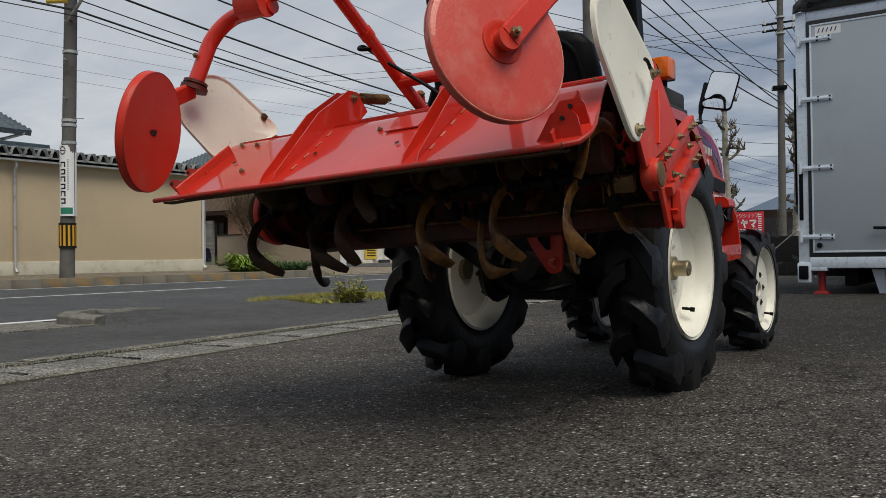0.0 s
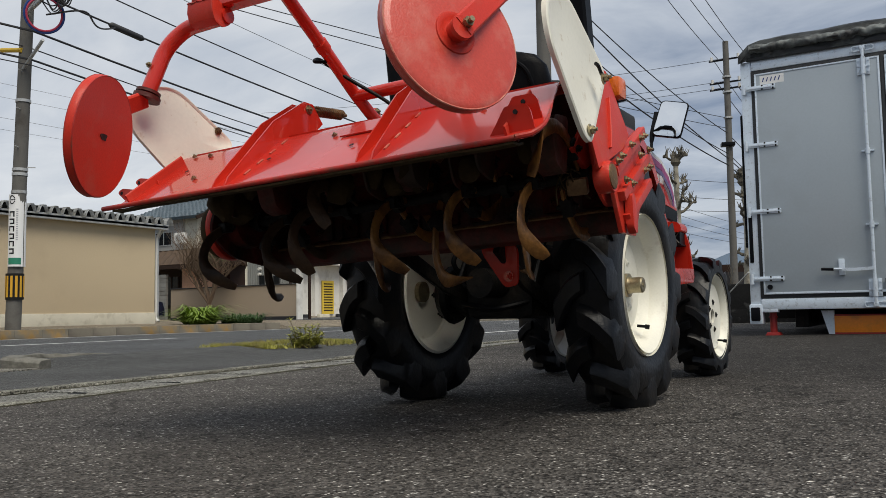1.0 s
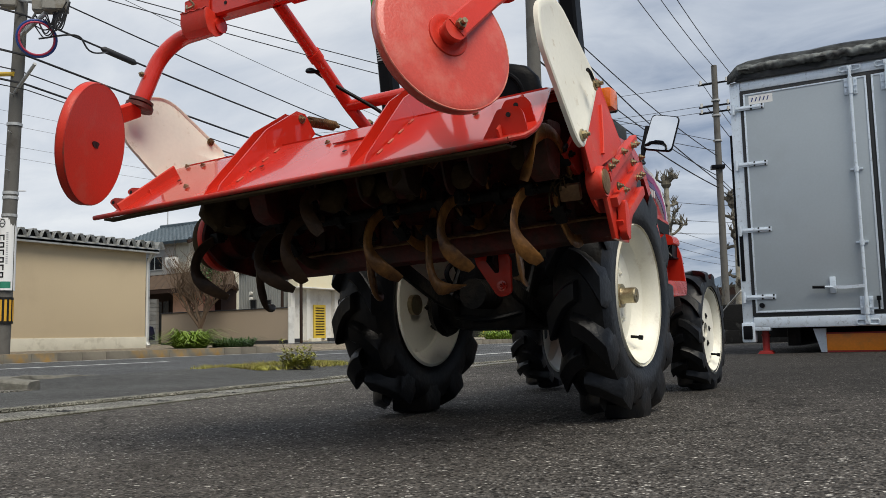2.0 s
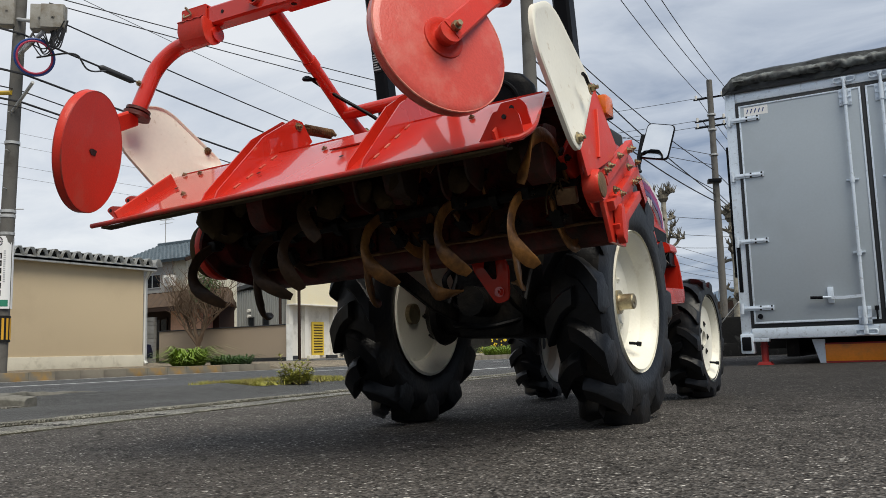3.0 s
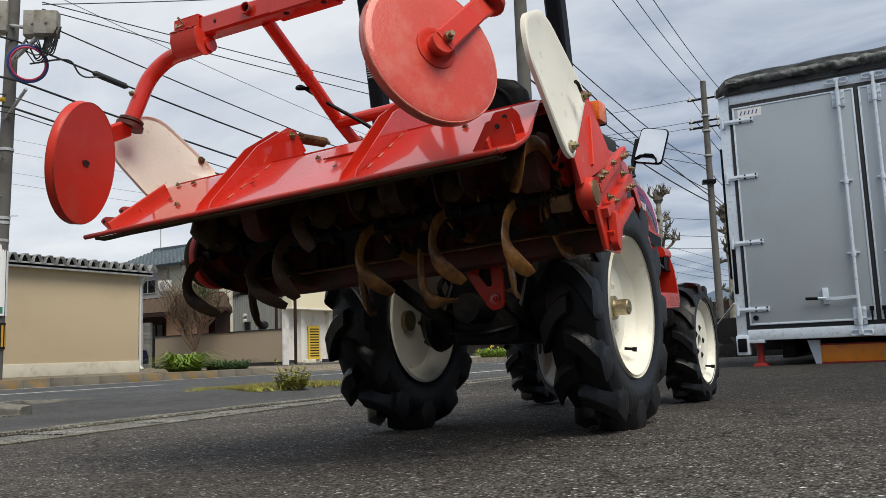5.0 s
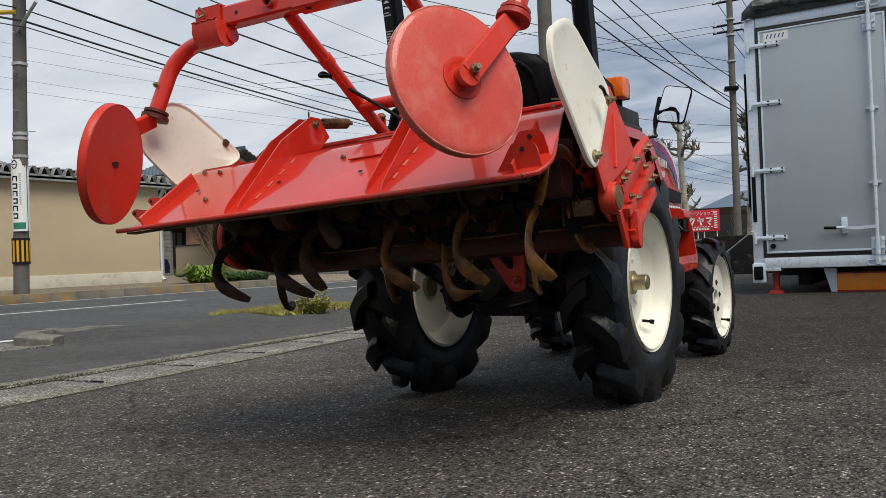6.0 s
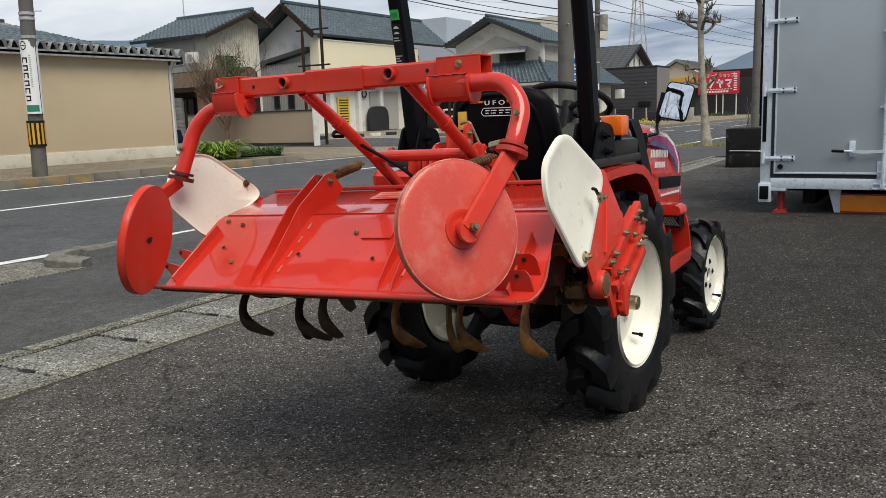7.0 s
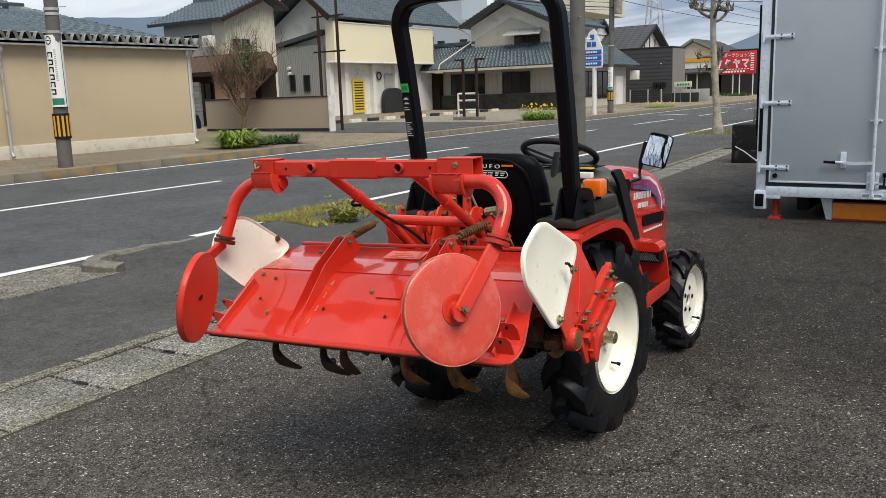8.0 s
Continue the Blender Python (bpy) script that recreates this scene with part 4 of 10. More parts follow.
# floor, steps, side skirts
bm = B()
box(bm, (-0.40, 0.33, 0.44), (0.40, 0.84, 0.462), 0.004)
part("floor_plate", bm, PLASTIC, tractor, "grey ribbed floor plate")
for s in (1, -1):
    bm = B()
    prism(bm, [(s * 0.40, 0.36, 0.405), (s * 0.40, 0.80, 0.43), (s * 0.40, 0.82, 0.452), (s * 0.40, 0.815, 0.49), (s * 0.40, 0.36, 0.475)], (s * 0.014, 0, 0), 0.003)
    prism(bm, rounded([(s * 0.25, 0.81, 0.455), (s * 0.414, 0.81, 0.46), (s * 0.40, 0.80, 0.60), (s * 0.38, 0.80, 0.66), (s * 0.25, 0.80, 0.68)], 0.02), (0, 0.012, 0), 0.002)
    prism(bm, [(s * 0.22, 0.60, 0.46), (s * 0.22, 0.9, 0.46), (s * 0.22, 0.9, 0.62), (s * 0.22, 0.66, 0.70)], (s * 0.012, 0, 0))
    part("side_skirt", bm, RED, tractor, "red step frame beside the floor")
bm = B()
for k in range(7):
    box(bm, (0.25, 0.40 + 0.05 * k, 0.461), (0.39, 0.415 + 0.05 * k, 0.468), 0.002)
part("step_tread", bm, PLASTIC, tractor)
bm = B()
prism(bm, [(0.265, 0.795, 0.57), (0.325, 0.796, 0.57), (0.325, 0.793, 0.59), (0.265, 0.793, 0.59)], (0, 0.006, 0))
part("step_label", bm, YELLOWTAG, tractor, "small yellow warning label")
bm = B()
bar(bm, bend([(0.27, 0.52, 0.47), (0.27, 0.54, 0.6), (0.24, 0.62, 0.68)], 0.04), 0.012, 0.03)
obox(bm, (0.29, 0.53, 0.60), (0.07, 0.02, 0.06), (-30, 0, 0), 0.006)
part("pedal", bm, BLACK, tractor, "black foot pedal")

# silencer guard on the right side of the bonnet
bm = B()
box(bm, (0.255, 0.72, 0.582), (0.39, 0.80, 0.590), 0.003)
box(bm, (0.262, 0.726, 0.590), (0.384, 0.80, 0.64))
guard = part("silencer_guard", bm, BLACK, tractor, "black pierced silencer guard")
bm = B()
prism(bm, rounded([(0.25, 0.715, 0.638), (0.395, 0.715, 0.638), (0.39, 0.715, 0.668), (0.375, 0.715, 0.682), (0.25, 0.715, 0.686)], 0.012), (0, 0.10, 0), 0.005)
part("guard_cover", bm, RED, tractor, "red cover above the silencer guard")
bm = B()
for k in range(-3, 12):
    for d in (-1, 1):
        p, q = Vector((0.262 + 0.012 * k, 0.722, 0.592)), Vector((0.262 + 0.012 * (k + 3), 0.722, 0.638))
        if d < 0:
            p.z, q.z = q.z, p.z
        if p.x > 0.257 and q.x < 0.392:
            tube(bm, [p, q], 0.0022, 5)
part("guard_mesh", bm, DASH, guard, "diamond wire mesh")

# bonnet: rounded red shell narrowing to the nose
bm = B()
rows = []
for y, wx, zt, zb in ((0.62, 0.235, 1.055, 0.60), (0.75, 0.25, 1.055, 0.59), (0.95, 0.252, 1.04, 0.58), (1.15, 0.248, 1.01, 0.575), (1.3, 0.225, 0.965, 0.57), (1.42, 0.19, 0.915, 0.565), (1.52, 0.155, 0.865, 0.565), (1.6, 0.12, 0.80, 0.57), (1.64, 0.08, 0.70, 0.58)):
    ring = []
    for k in range(17):
        a = math.pi * k / 16
        c, s_ = math.cos(a), math.sin(a)
        e = 0.42
        x = wx * math.copysign(abs(c) ** e, c)
        z = zb + (zt - zb) * (abs(s_) ** e if s_ > 1e-9 else 0.0)
        ring.append(bm.verts.new((x, y, z)))
    rows.append(ring)
for a, b in zip(rows, rows[1:]):
    for j in range(16):
        bm.faces.new((a[j], a[j + 1], b[j + 1], b[j]))
bm.faces.new(rows[0][::-1])
bm.faces.new(rows[-1])
bonnet = part("bonnet", bm, RED, tractor, "glossy red rounded bonnet", smooth=50)
bm = B()
sheet(bm, [(0.78, 0.815), (1.0, 0.80), (1.16, 0.79)], -0.257, 0.257, 0.012)
part("bonnet_trim", bm, RED, bonnet)
for s in (1, -1):
    bm = B()
    x = s * 0.2525
    prism(bm, rounded([(x, 0.862, 0.738), (x, 1.17, 0.724), (x, 1.175, 0.778), (x, 0.857, 0.790)], 0.012), (s * 0.004, 0, 0))
    part("grille_panel", bm, BLACK, bonnet, "black side grille")
    bm = B()
    for k in range(11):
        y = 0.875 + 0.026 * k
        box(bm, (min(x, x + s * 0.003), y, 0.703 - 0.01 * (y - 0.83)), (max(x, x + s * 0.003), y + 0.016, 0.713 - 0.01 * (y - 0.83)))
    part("lettering_bar", bm, WHITE, bonnet)
    # brand lettering as plain strokes
    bm = B()
    for n_, ya, pitch_, za, hh, wd_ in ((6, 0.728, 0.041, 0.889, 0.034, 0.031), (4, 0.785, 0.037, 0.843, 0.026, 0.027)):
        for k in range(n_):
            y0 = ya + pitch_ * k
            z0 = za - 0.055 * (y0 - 0.735)
            for q in (0.0, wd_ - 0.007):
                prism(bm, [(x, y0 + q, z0), (x, y0 + q + 0.007, z0), (x, y0 + q + 0.012, z0 + hh), (x, y0 + q + 0.005, z0 + hh)], (s * 0.003, 0, 0))
    part("badge_stroke", bm, WHITE, bonnet, "white lettering strokes")
    for mm, off, wd, nm in ((WHITE, 0.0, 0.014, "stripe_edge"), (MAGENTA, 0.02, 0.026, "stripe"), (VIOLET, 0.052, 0.02, "stripe_inner")):
        bm = B()
        pts = [(0.72, 1.02 - off), (0.80 + off * 0.2, 1.006 - off), (0.95 + off * 0.2, 0.985 - off), (1.06, 0.94 - off), (1.13 - off * 0.3, 0.87 - off * 0.6), (1.15 - off * 0.6, 0.80)]
        for (ya, za), (yb, zb) in zip(pts, pts[1:]):
            prism(bm, [(x, ya, za), (x, yb, zb), (x, yb - wd * 0.5, zb - wd), (x, ya - wd * 0.2, za - wd)], (s * (0.0025 + off * 0.01), 0, 0))
        part(nm, bm, mm, bonnet)

# dashboard, steering wheel
bm = B()
rows = []
for y, wx, zt in ((0.30, 0.20, 0.98), (0.36, 0.225, 1.055), (0.46, 0.235, 1.075), (0.62, 0.245, 1.07)):
    ring = []
    for k in range(13):
        a = math.pi * k / 12
        c, s_ = math.cos(a), math.sin(a)
        ring.append(bm.verts.new((wx * math.copysign(abs(c) ** 0.4, c), y, 0.55 + (zt - 0.55) * (abs(s_) ** 0.4 if s_ > 1e-9 else 0))))
    rows.append(ring)
for a, b in zip(rows, rows[1:]):
    for j in range(12):
        bm.faces.new((a[j], a[j + 1], b[j + 1], b[j]))
bm.faces.new(rows[0][::-1])
bm.faces.new(rows[-1])
dash = part("dashboard", bm, DASH, tractor, "dark grey plastic dashboard", smooth=45)
for s in (1, -1):
    bm = B()
    prism(bm, rounded([(s * 0.242, 0.44, 1.06), (s * 0.242, 0.54, 1.065), (s * 0.242, 0.61, 1.00), (s * 0.242, 0.672, 0.90), (s * 0.242, 0.80, 0.70), (s * 0.242, 0.835, 0.60), (s * 0.242, 0.75, 0.60), (s * 0.242, 0.60, 0.86), (s * 0.242, 0.52, 1.0)], 0.03), (s * 0.018, 0, 0), 0.004)
    part("dash_edge", bm, PLASTIC, dash, "dark moulded edge of the dashboard")
bm = B()
box(bm, (0.05, 0.395, 1.0775), (0.20, 0.50, 1.084), 0.004)
box(bm, (-0.16, 0.43, 1.0775), (0.02, 0.52, 1.083), 0.004)
part("dash_panel", bm, BLACK, dash)
bm = B()
box(bm, (0.10, 0.325, 1.035), (0.20, 0.36, 1.062), 0.003)
part("dash_label", bm, WHITE, dash, "white label")
bm = B()
box(bm, (0.09, 0.37, 1.073), (0.19, 0.43, 1.08), 0.004)
part("dash_label", bm, YELLOWTAG, dash, "yellow and white warning label")
bm = B()
sc = Vector((0.0, 0.42, 1.14))
sm = Matrix.Translation(sc) @ Euler((radians(-24), 0, 0)).to_matrix().to_4x4()
ringp = [sm @ Vector((0.175 * math.cos(2 * math.pi * k / 40), 0.175 * math.sin(2 * math.pi * k / 40), 0)) for k in range(41)]
tube(bm, ringp, 0.0145, 10)
swheel = part("steering_wheel", bm, PLASTIC, tractor, "dark grey steering wheel")
for k in range(3):
    bm = B()
    a = math.pi / 2 + 2 * math.pi * k / 3
    bar(bm, [sm @ Vector((0.02 * math.cos(a), 0.02 * math.sin(a), -0.03)), sm @ Vector((0.172 * math.cos(a), 0.172 * math.sin(a), 0))], 0.028, 0.012)
    part("spoke", bm, PLASTIC, swheel)
bm = B()
tube(bm, [sm @ Vector((0, 0, 0.0)), sm @ Vector((0, 0, -0.16))], 0.028, 12)
part("steering_column", bm, PLASTIC, swheel)

# seat
bm = B()
rows = []
for z, wx, yc, th in ((0.80, 0.20, -0.15, 0.05), (0.86, 0.215, -0.165, 0.06), (0.95, 0.22, -0.185, 0.055), (1.06, 0.215, -0.207, 0.05), (1.14, 0.20, -0.222, 0.042), (1.175, 0.17, -0.23, 0.034), (1.192, 0.11, -0.232, 0.02)):
    ring = []
    for k in range(24):
        a = 2 * math.pi * k / 24
        c, s_ = math.cos(a), math.sin(a)
        x = wx * math.copysign(abs(c) ** 0.5, c)
        ring.append(bm.verts.new((x + 0.015, yc + th * math.copysign(abs(s_) ** 0.7, s_) + 0.6 * x * x, z)))
    rows.append(ring)
for a, b in zip(rows, rows[1:]):
    for j in range(24):
        bm.faces.new((a[j], a[(j + 1) % 24], b[(j + 1) % 24], b[j]))
bm.faces.new(rows[0][::-1])
bm.faces.new(rows[-1])
seat = part("seat_back", bm, VINYL, tractor, "black padded seat back with white lettering", smooth=55)
bm = B()
box(bm, (-0.2, -0.17, 0.72), (0.23, 0.24, 0.82), 0.04)
part("seat_cushion", bm, VINYL, tractor, "black seat cushion")
bm = B()
tube(bm, bend([(-0.165, -0.205, 0.86), (-0.165, -0.225, 1.02), (-0.135, -0.252, 1.125), (-0.08, -0.262, 1.16), (0.015, -0.266, 1.172), (0.11, -0.262, 1.16), (0.165, -0.252, 1.125), (0.195, -0.225, 1.02), (0.195, -0.205, 0.86)], 0.05), 0.008, 8)
part("seat_piping", bm, VINYL, seat)


def seat_y(z):
    return -0.258 - (z - 1.10) * 0.10


bm = text_shape("U F O", 0.0225, 0.0012)
bmesh.ops.transform(bm, matrix=pose(-0.020, seat_y(1.135) - 0.006, 1.134, 90, 0, 0) @ Matrix.Diagonal((1.45, 1, 1, 1)), verts=bm.verts)
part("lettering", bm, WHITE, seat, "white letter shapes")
for xa, xb in ((-0.075, -0.026), (0.072, 0.122)):
    bm = B()
    box(bm, (xa, seat_y(1.145) - 0.008, 1.142), (xb, seat_y(1.145), 1.149))
    part("accent_line", bm, ORANGE, seat)
bm = B()
o = rounded([(-0.025, seat_y(1.105) - 0.007, 1.096), (0.088, seat_y(1.105) - 0.007, 1.096), (0.098, seat_y(1.105) - 0.007, 1.108), (0.088, seat_y(1.118) - 0.007, 1.123), (-0.025, seat_y(1.118) - 0.007, 1.123), (-0.035, seat_y(1.105) - 0.007, 1.108)], 0.005)
tube(bm, o + [o[0]], 0.0014, 5)
for x0, w in ((-0.016, 0.014), (0.006, 0.004), (0.014, 0.012), (0.038, 0.016), (0.064, 0.016)):
    box(bm, (x0, seat_y(1.108) - 0.008, 1.113), (x0 + w, seat_y(1.108) + 0.002, 1.1165))
    box(bm, (x0, seat_y(1.108) - 0.008, 1.104), (x0 + w * 0.7, seat_y(1.108) + 0.002, 1.1075))
part("emblem", bm, WHITE, seat, "white outlined emblem")
bm = B()
box(bm, (-0.135, seat_y(1.099) - 0.004, 1.049), (-0.10, seat_y(1.099) + 0.006, 1.114), 0.002)
part("seat_tag", bm, YELLOWTAG, seat, "orange and yellow tag on the seat")

# roll bar
bm = B()
RX, RW = 0.017, 0.353
post = ((-0.232, 0.95), (-0.249, 1.06), (-0.292, 1.35), (-0.345, 1.62), (-0.372, 1.735))
path = [(RX - RW, y, z) for y, z in post] + [(RX - RW + 0.05, -0.386, 1.80), (RX - RW + 0.14, -0.388, 1.818), (RX + RW - 0.14, -0.388, 1.818), (RX + RW - 0.05, -0.386, 1.80)] + [(RX + RW, y, z) for y, z in post[::-1]]
bar(bm, bend(path, 0.10, 6), 0.055, 0.062, up=(0, 1, 0), bevel=0.008)
rops = part("roll_bar", bm, BLACK, tractor, "black square-tube roll bar")
for s in (-1, 1):
    bm = B()
    px_ = RX + s * RW
    for d in (-0.036, 0.036):
        prism(bm, rounded([(px_ + d, -0.325, 0.93), (px_ + d, -0.12, 0.93), (px_ + d, -0.15, 1.05), (px_ + d, -0.265, 1.07)], 0.03), (math.copysign(0.008, d), 0, 0))
    bolt(bm, (px_ + 0.044, -0.235, 1.02), (1, 0, 0), 0.014, 0.016)
    bolt(bm, (px_ + 0.044, -0.21, 0.965), (1, 0, 0), 0.012, 0.014)
    tube(bm, [(px_ - s * 0.07, -0.27, 1.0), (px_ - s * 0.11, -0.31, 1.0)], 0.008, 8)
    part("hinge_bracket", bm, BLACK, rops)


def on_post(z):
    """The rear face of the roll bar's posts at a height."""
    for (ya, za), (yb, zb) in zip(post, post[1:]):
        if za <= z <= zb:
            return ya + (yb - ya) * (z - za) / (zb - za) - 0.0315
    return post[-1][0] - 0.0315


LX = RX - RW


def post_label(xa, xb, za, zb, up):
    return [(xa, on_post(za) - up, za), (xb, on_post(za) - up, za), (xb, on_post(zb) - up, zb), (xa, on_post(zb) - up, zb)]


bm = B()
prism(bm, post_label(LX - 0.018, LX + 0.018, 1.448, 1.484, 0.003), (0, 0.004, 0))
part("green_label", bm, GREEN, rops, "bright green label on the roll bar")
bm = B()
prism(bm, post_label(LX - 0.012, LX + 0.012, 1.460, 1.474, 0.0045), (0, 0.002, 0))
part("green_label_print", bm, GREENSIGN, rops)
bm = B()
prism(bm, post_label(LX - 0.021, LX + 0.017, 1.26, 1.435, 0.002), (0, 0.003, 0))
part("warning_label", bm, PLASTIC, rops, "grey warning label")
bm = B()
for k in range(14):
    prism(bm, post_label(LX - 0.018, LX + 0.010 - 0.006 * (k % 3), 1.267 + 0.009 * k, 1.271 + 0.009 * k, 0.0035), (0, 0.002, 0))
for k in range(2):
    z = 1.40 + 0.018 * k
    prism(bm, [(LX - 0.015, on_post(z) - 0.004, z), (LX + 0.011, on_post(z) - 0.004, z), (LX - 0.002, on_post(z) - 0.004, z + 0.014)], (0, 0.002, 0))
part("label_print", bm, GREYTXT, rops)

# key switch and knobs on the console
bm = B()
tube(bm, [(0.225, 0.40, 0.95), (0.262, 0.37, 0.955)], 0.024, 16)
tube(bm, [(0.26, 0.37, 0.955), (0.275, 0.36, 0.957)], 0.016, 14)
box(bm, (0.274, 0.335, 0.945), (0.282, 0.375, 0.967), 0.002)
part("key_switch", bm, BLACK, tractor, "round black key switch")

# indicator lamp, mirror
bm = B()
box(bm, (0.36, -0.135, 1.015), (0.44, -0.06, 1.084), 0.012)
lamp = part("indicator_lamp", bm, ORANGE, tractor, "orange indicator lens")
bm = B()
box(bm, (0.37, -0.06, 1.018), (0.43, -0.03, 1.08), 0.008)
tube(bm, [(0.395, -0.05, 0.94), (0.395, -0.05, 1.02)], 0.012, 8)
part("lamp_base", bm, BLACK, lamp)
bm = B()
mc, mn = Vector((0.343, 0.80, 1.13)), Vector((0.1276, -0.971, 0.203)).normalized()
mu = Vector((0, 0, 1)).cross(mn).normalized()
mv = mn.cross(mu)
roll_ = radians(12)
mu, mv = mu * math.cos(roll_) - mv * math.sin(roll_), mv * math.cos(roll_) + mu * math.sin(roll_)


def on_mirror(x, z, out_=0.0):
    return mc + mu * x + mv * z + mn * out_


out = rounded([(-0.064, 0, -0.082), (0.060, 0, -0.082), (0.066, 0, 0.082), (-0.054, 0, 0.084)], 0.022, 6)
rings_ = [[bm.verts.new(on_mirror(p.x * f, p.z * f, d)) for p in out] for f, d in ((0.90, 0.001), (0.955, 0.004), (1.0, 0.001), (1.0, -0.008), (0.9, -0.024), (0.6, -0.032))]
for a, b in zip(rings_, rings_[1:]):
    for j in range(len(out)):
        bm.faces.new((a[j], a[(j + 1) % len(out)], b[(j + 1) % len(out)], b[j]))
bm.faces.new(rings_[-1])
bm.faces.new(rings_[0][::-1])
mirror = part("mirror", bm, BLACK, tractor, "black-rimmed rear-view mirror on a stalk")
bm = B()
gl = [[bm.verts.new(on_mirror(p.x * 0.925 * f, p.z * 0.94 * f, 0.0065 - 0.32 * ((p.x * f) ** 2 + (p.z * f) ** 2))) for p in out] for f in (1.0, 0.9, 0.8, 0.7, 0.6, 0.5, 0.4, 0.3, 0.2, 0.1)]
for a, b in zip(gl, gl[1:]):
    for j in range(len(out)):
        bm.faces.new((a[j], a[(j + 1) % len(out)], b[(j + 1) % len(out)], b[j]))
bm.faces.new(gl[-1])
bm.faces.new([bm.verts.new(on_mirror(p.x * 0.925, p.z * 0.94, -0.001)) for p in out][::-1])
part("mirror_glass", bm, MIRROR, mirror, "slightly domed mirror glass")
bm = B()
tube(bm, bend([(0.250, 0.675, 0.955), (0.250, 0.68, 0.985), (0.285, 0.74, 0.995), on_mirror(-0.055, -0.135, -0.01), on_mirror(-0.062, -0.09, -0.012)], 0.03), 0.007, 8)
tube(bm, [on_mirror(-0.060, -0.105, -0.012), on_mirror(-0.064, -0.07, -0.012), on_mirror(-0.066, 0.03, -0.012)], [0.009, 0.013, 0.012], 8)
tube(bm, [(0.247, 0.66, 0.86), (0.247, 0.66, 0.99), (0.247, 0.66, 1.0)], [0.010, 0.013, 0.010], 8)
part("mirror_arm", bm, BLACK, mirror)

# levers and top-link frame behind the seat
bm = B()
tube(bm, bend([(-0.12, -0.18, 0.7), (-0.12, -0.24, 0.86), (-0.10, -0.30, 0.93)], 0.03), 0.009, 8)
tube(bm, [(-0.10, -0.29, 0.92), (-0.092, -0.315, 0.955)], 0.02, 10)
tube(bm, [(0.10, -0.33, 0.86), (0.10, -0.34, 0.93)], 0.018, 10)
part("control_lever", bm, BLACK, tractor)
bm = B()
box(bm, (-0.07, -0.30, 0.55), (0.07, -0.15, 0.70), 0.02)
for s in (-1, 1):
    bar(bm, [(s * 0.12, -0.14, 0.66), (s * 0.15, -0.36, 0.72)], 0.022, 0.05, bevel=0.004)
part("lift_arm", bm, RED_WORN, tractor, "red hydraulic lift arms")

# ---- rotary tiller hung behind the tractor ----
TX = 0.02
tiller = thing("rotary_tiller", (TX, -0.8, 0.62), "red rotary tiller with ridging discs, raised behind the tractor", "rotary tiller")
TILT_M = Matrix.Translation((TX, -0.9, 0.65)) @ Euler((0, radians(-2.5), radians(2.2))).to_matrix().to_4x4() @ Matrix.Translation((-TX, 0.9, -0.65))


def tpart(name, bm, material, parent=None, label="", tilt=True, smooth=38.0):
    if tilt:
        bmesh.ops.transform(bm, matrix=TILT_M, verts=bm.verts)
    return part(name, bm, material, parent or tiller, label, smooth)


X0, X1 = -0.60, 0.635
HOOD = [(-1.236, 0.648), (-1.224, 0.652), (-1.005, 0.803), (-0.988, 0.815), (-0.972, 0.823), (-0.955, 0.829), (-0.73, 0.876), (-0.70, 0.876)]


def hood_z(y):
    for (ya, za), (yb, zb) in zip(HOOD, HOOD[1:]):
        if ya <= y <= yb:
            return za + (zb - za) * (y - ya) / (yb - ya)
    return HOOD[-1][1]


def corner_cut(x, y):
    """How far the rounded lower right corner of the cover lies inside its straight edge."""
    f = max(0.0, min(1.0, (y + 1.236) / 0.075))
    return 0.06 * (1 - math.sqrt(1 - (1 - f) ** 2)) * max(0.0, (x - 0.45) / (X1 - 0.45))


def narrow(bm):
    """The covers draw in towards the right-hand plate as they rise."""
    for v in bm.verts:
        if v.co.x > 0.2:
            v.co.x -= 0.055 * (v.co.x - 0.2) / 0.43 * max(0.0, min(1.0, (v.co.y + 1.236) / 0.26))
    return bm


bm = B()
sheet(bm, HOOD[:2] + [(y, hood_z(y)) for y in (-1.21, -1.195, -1.175, -1.15, -1.10)] + HOOD[2:6], X0, X1, 0.005, cuts=12)
for v in bm.verts:
    v.co.x -= corner_cut(v.co.x, v.co.y)
narrow(bm)
cover = tpart("rear_cover", bm, RED, None, "sloping glossy red rear cover")
bm = B()
sheet(bm, [(-0.958, 0.832), (-0.73, 0.879), (-0.705, 0.870)], X0 + 0.02, X1 - 0.02, 0.005, cuts=4)
narrow(bm)
top = tpart("top_cover", bm, RED, None, "red top cover")
bm = B()
bar(bm, [(X0 + 0.03, -0.722, 0.888), (X1 - 0.075, -0.722, 0.888)], 0.02, 0.012, bevel=0.003)
tpart("cover_ridge", bm, RED_EDGE, top)
# rolled lip along the lower edge
bm = B()
tube(bm, [(X0 - 0.042, -1.236, 0.648), (X1 - 0.06, -1.236, 0.648)], 0.0065, 10)
rim_ = [(X1 - corner_cut(X1, y), y, hood_z(y) + 0.001) for y in (-1.236, -1.225, -1.21, -1.19, -1.165, -1.14, -1.10)]
tube(bm, rim_, [0.0065, 0.006, 0.0055, 0.005, 0.0045, 0.004, 0.003], 8)
narrow(bm)
tpart("lower_lip", bm, RED_EDGE, cover, "chipped lower lip")
bm = B()
sheet(bm, [(-1.236, 0.641), (-1.205, 0.642), (-1.185, 0.648)], X0 - 0.005, X1 - 0.065, 0.005, cuts=24)
for v in bm.verts:
    v.co.z += 0.003 * noise.noise((v.co.x * 9, v.co.y * 12, 0))
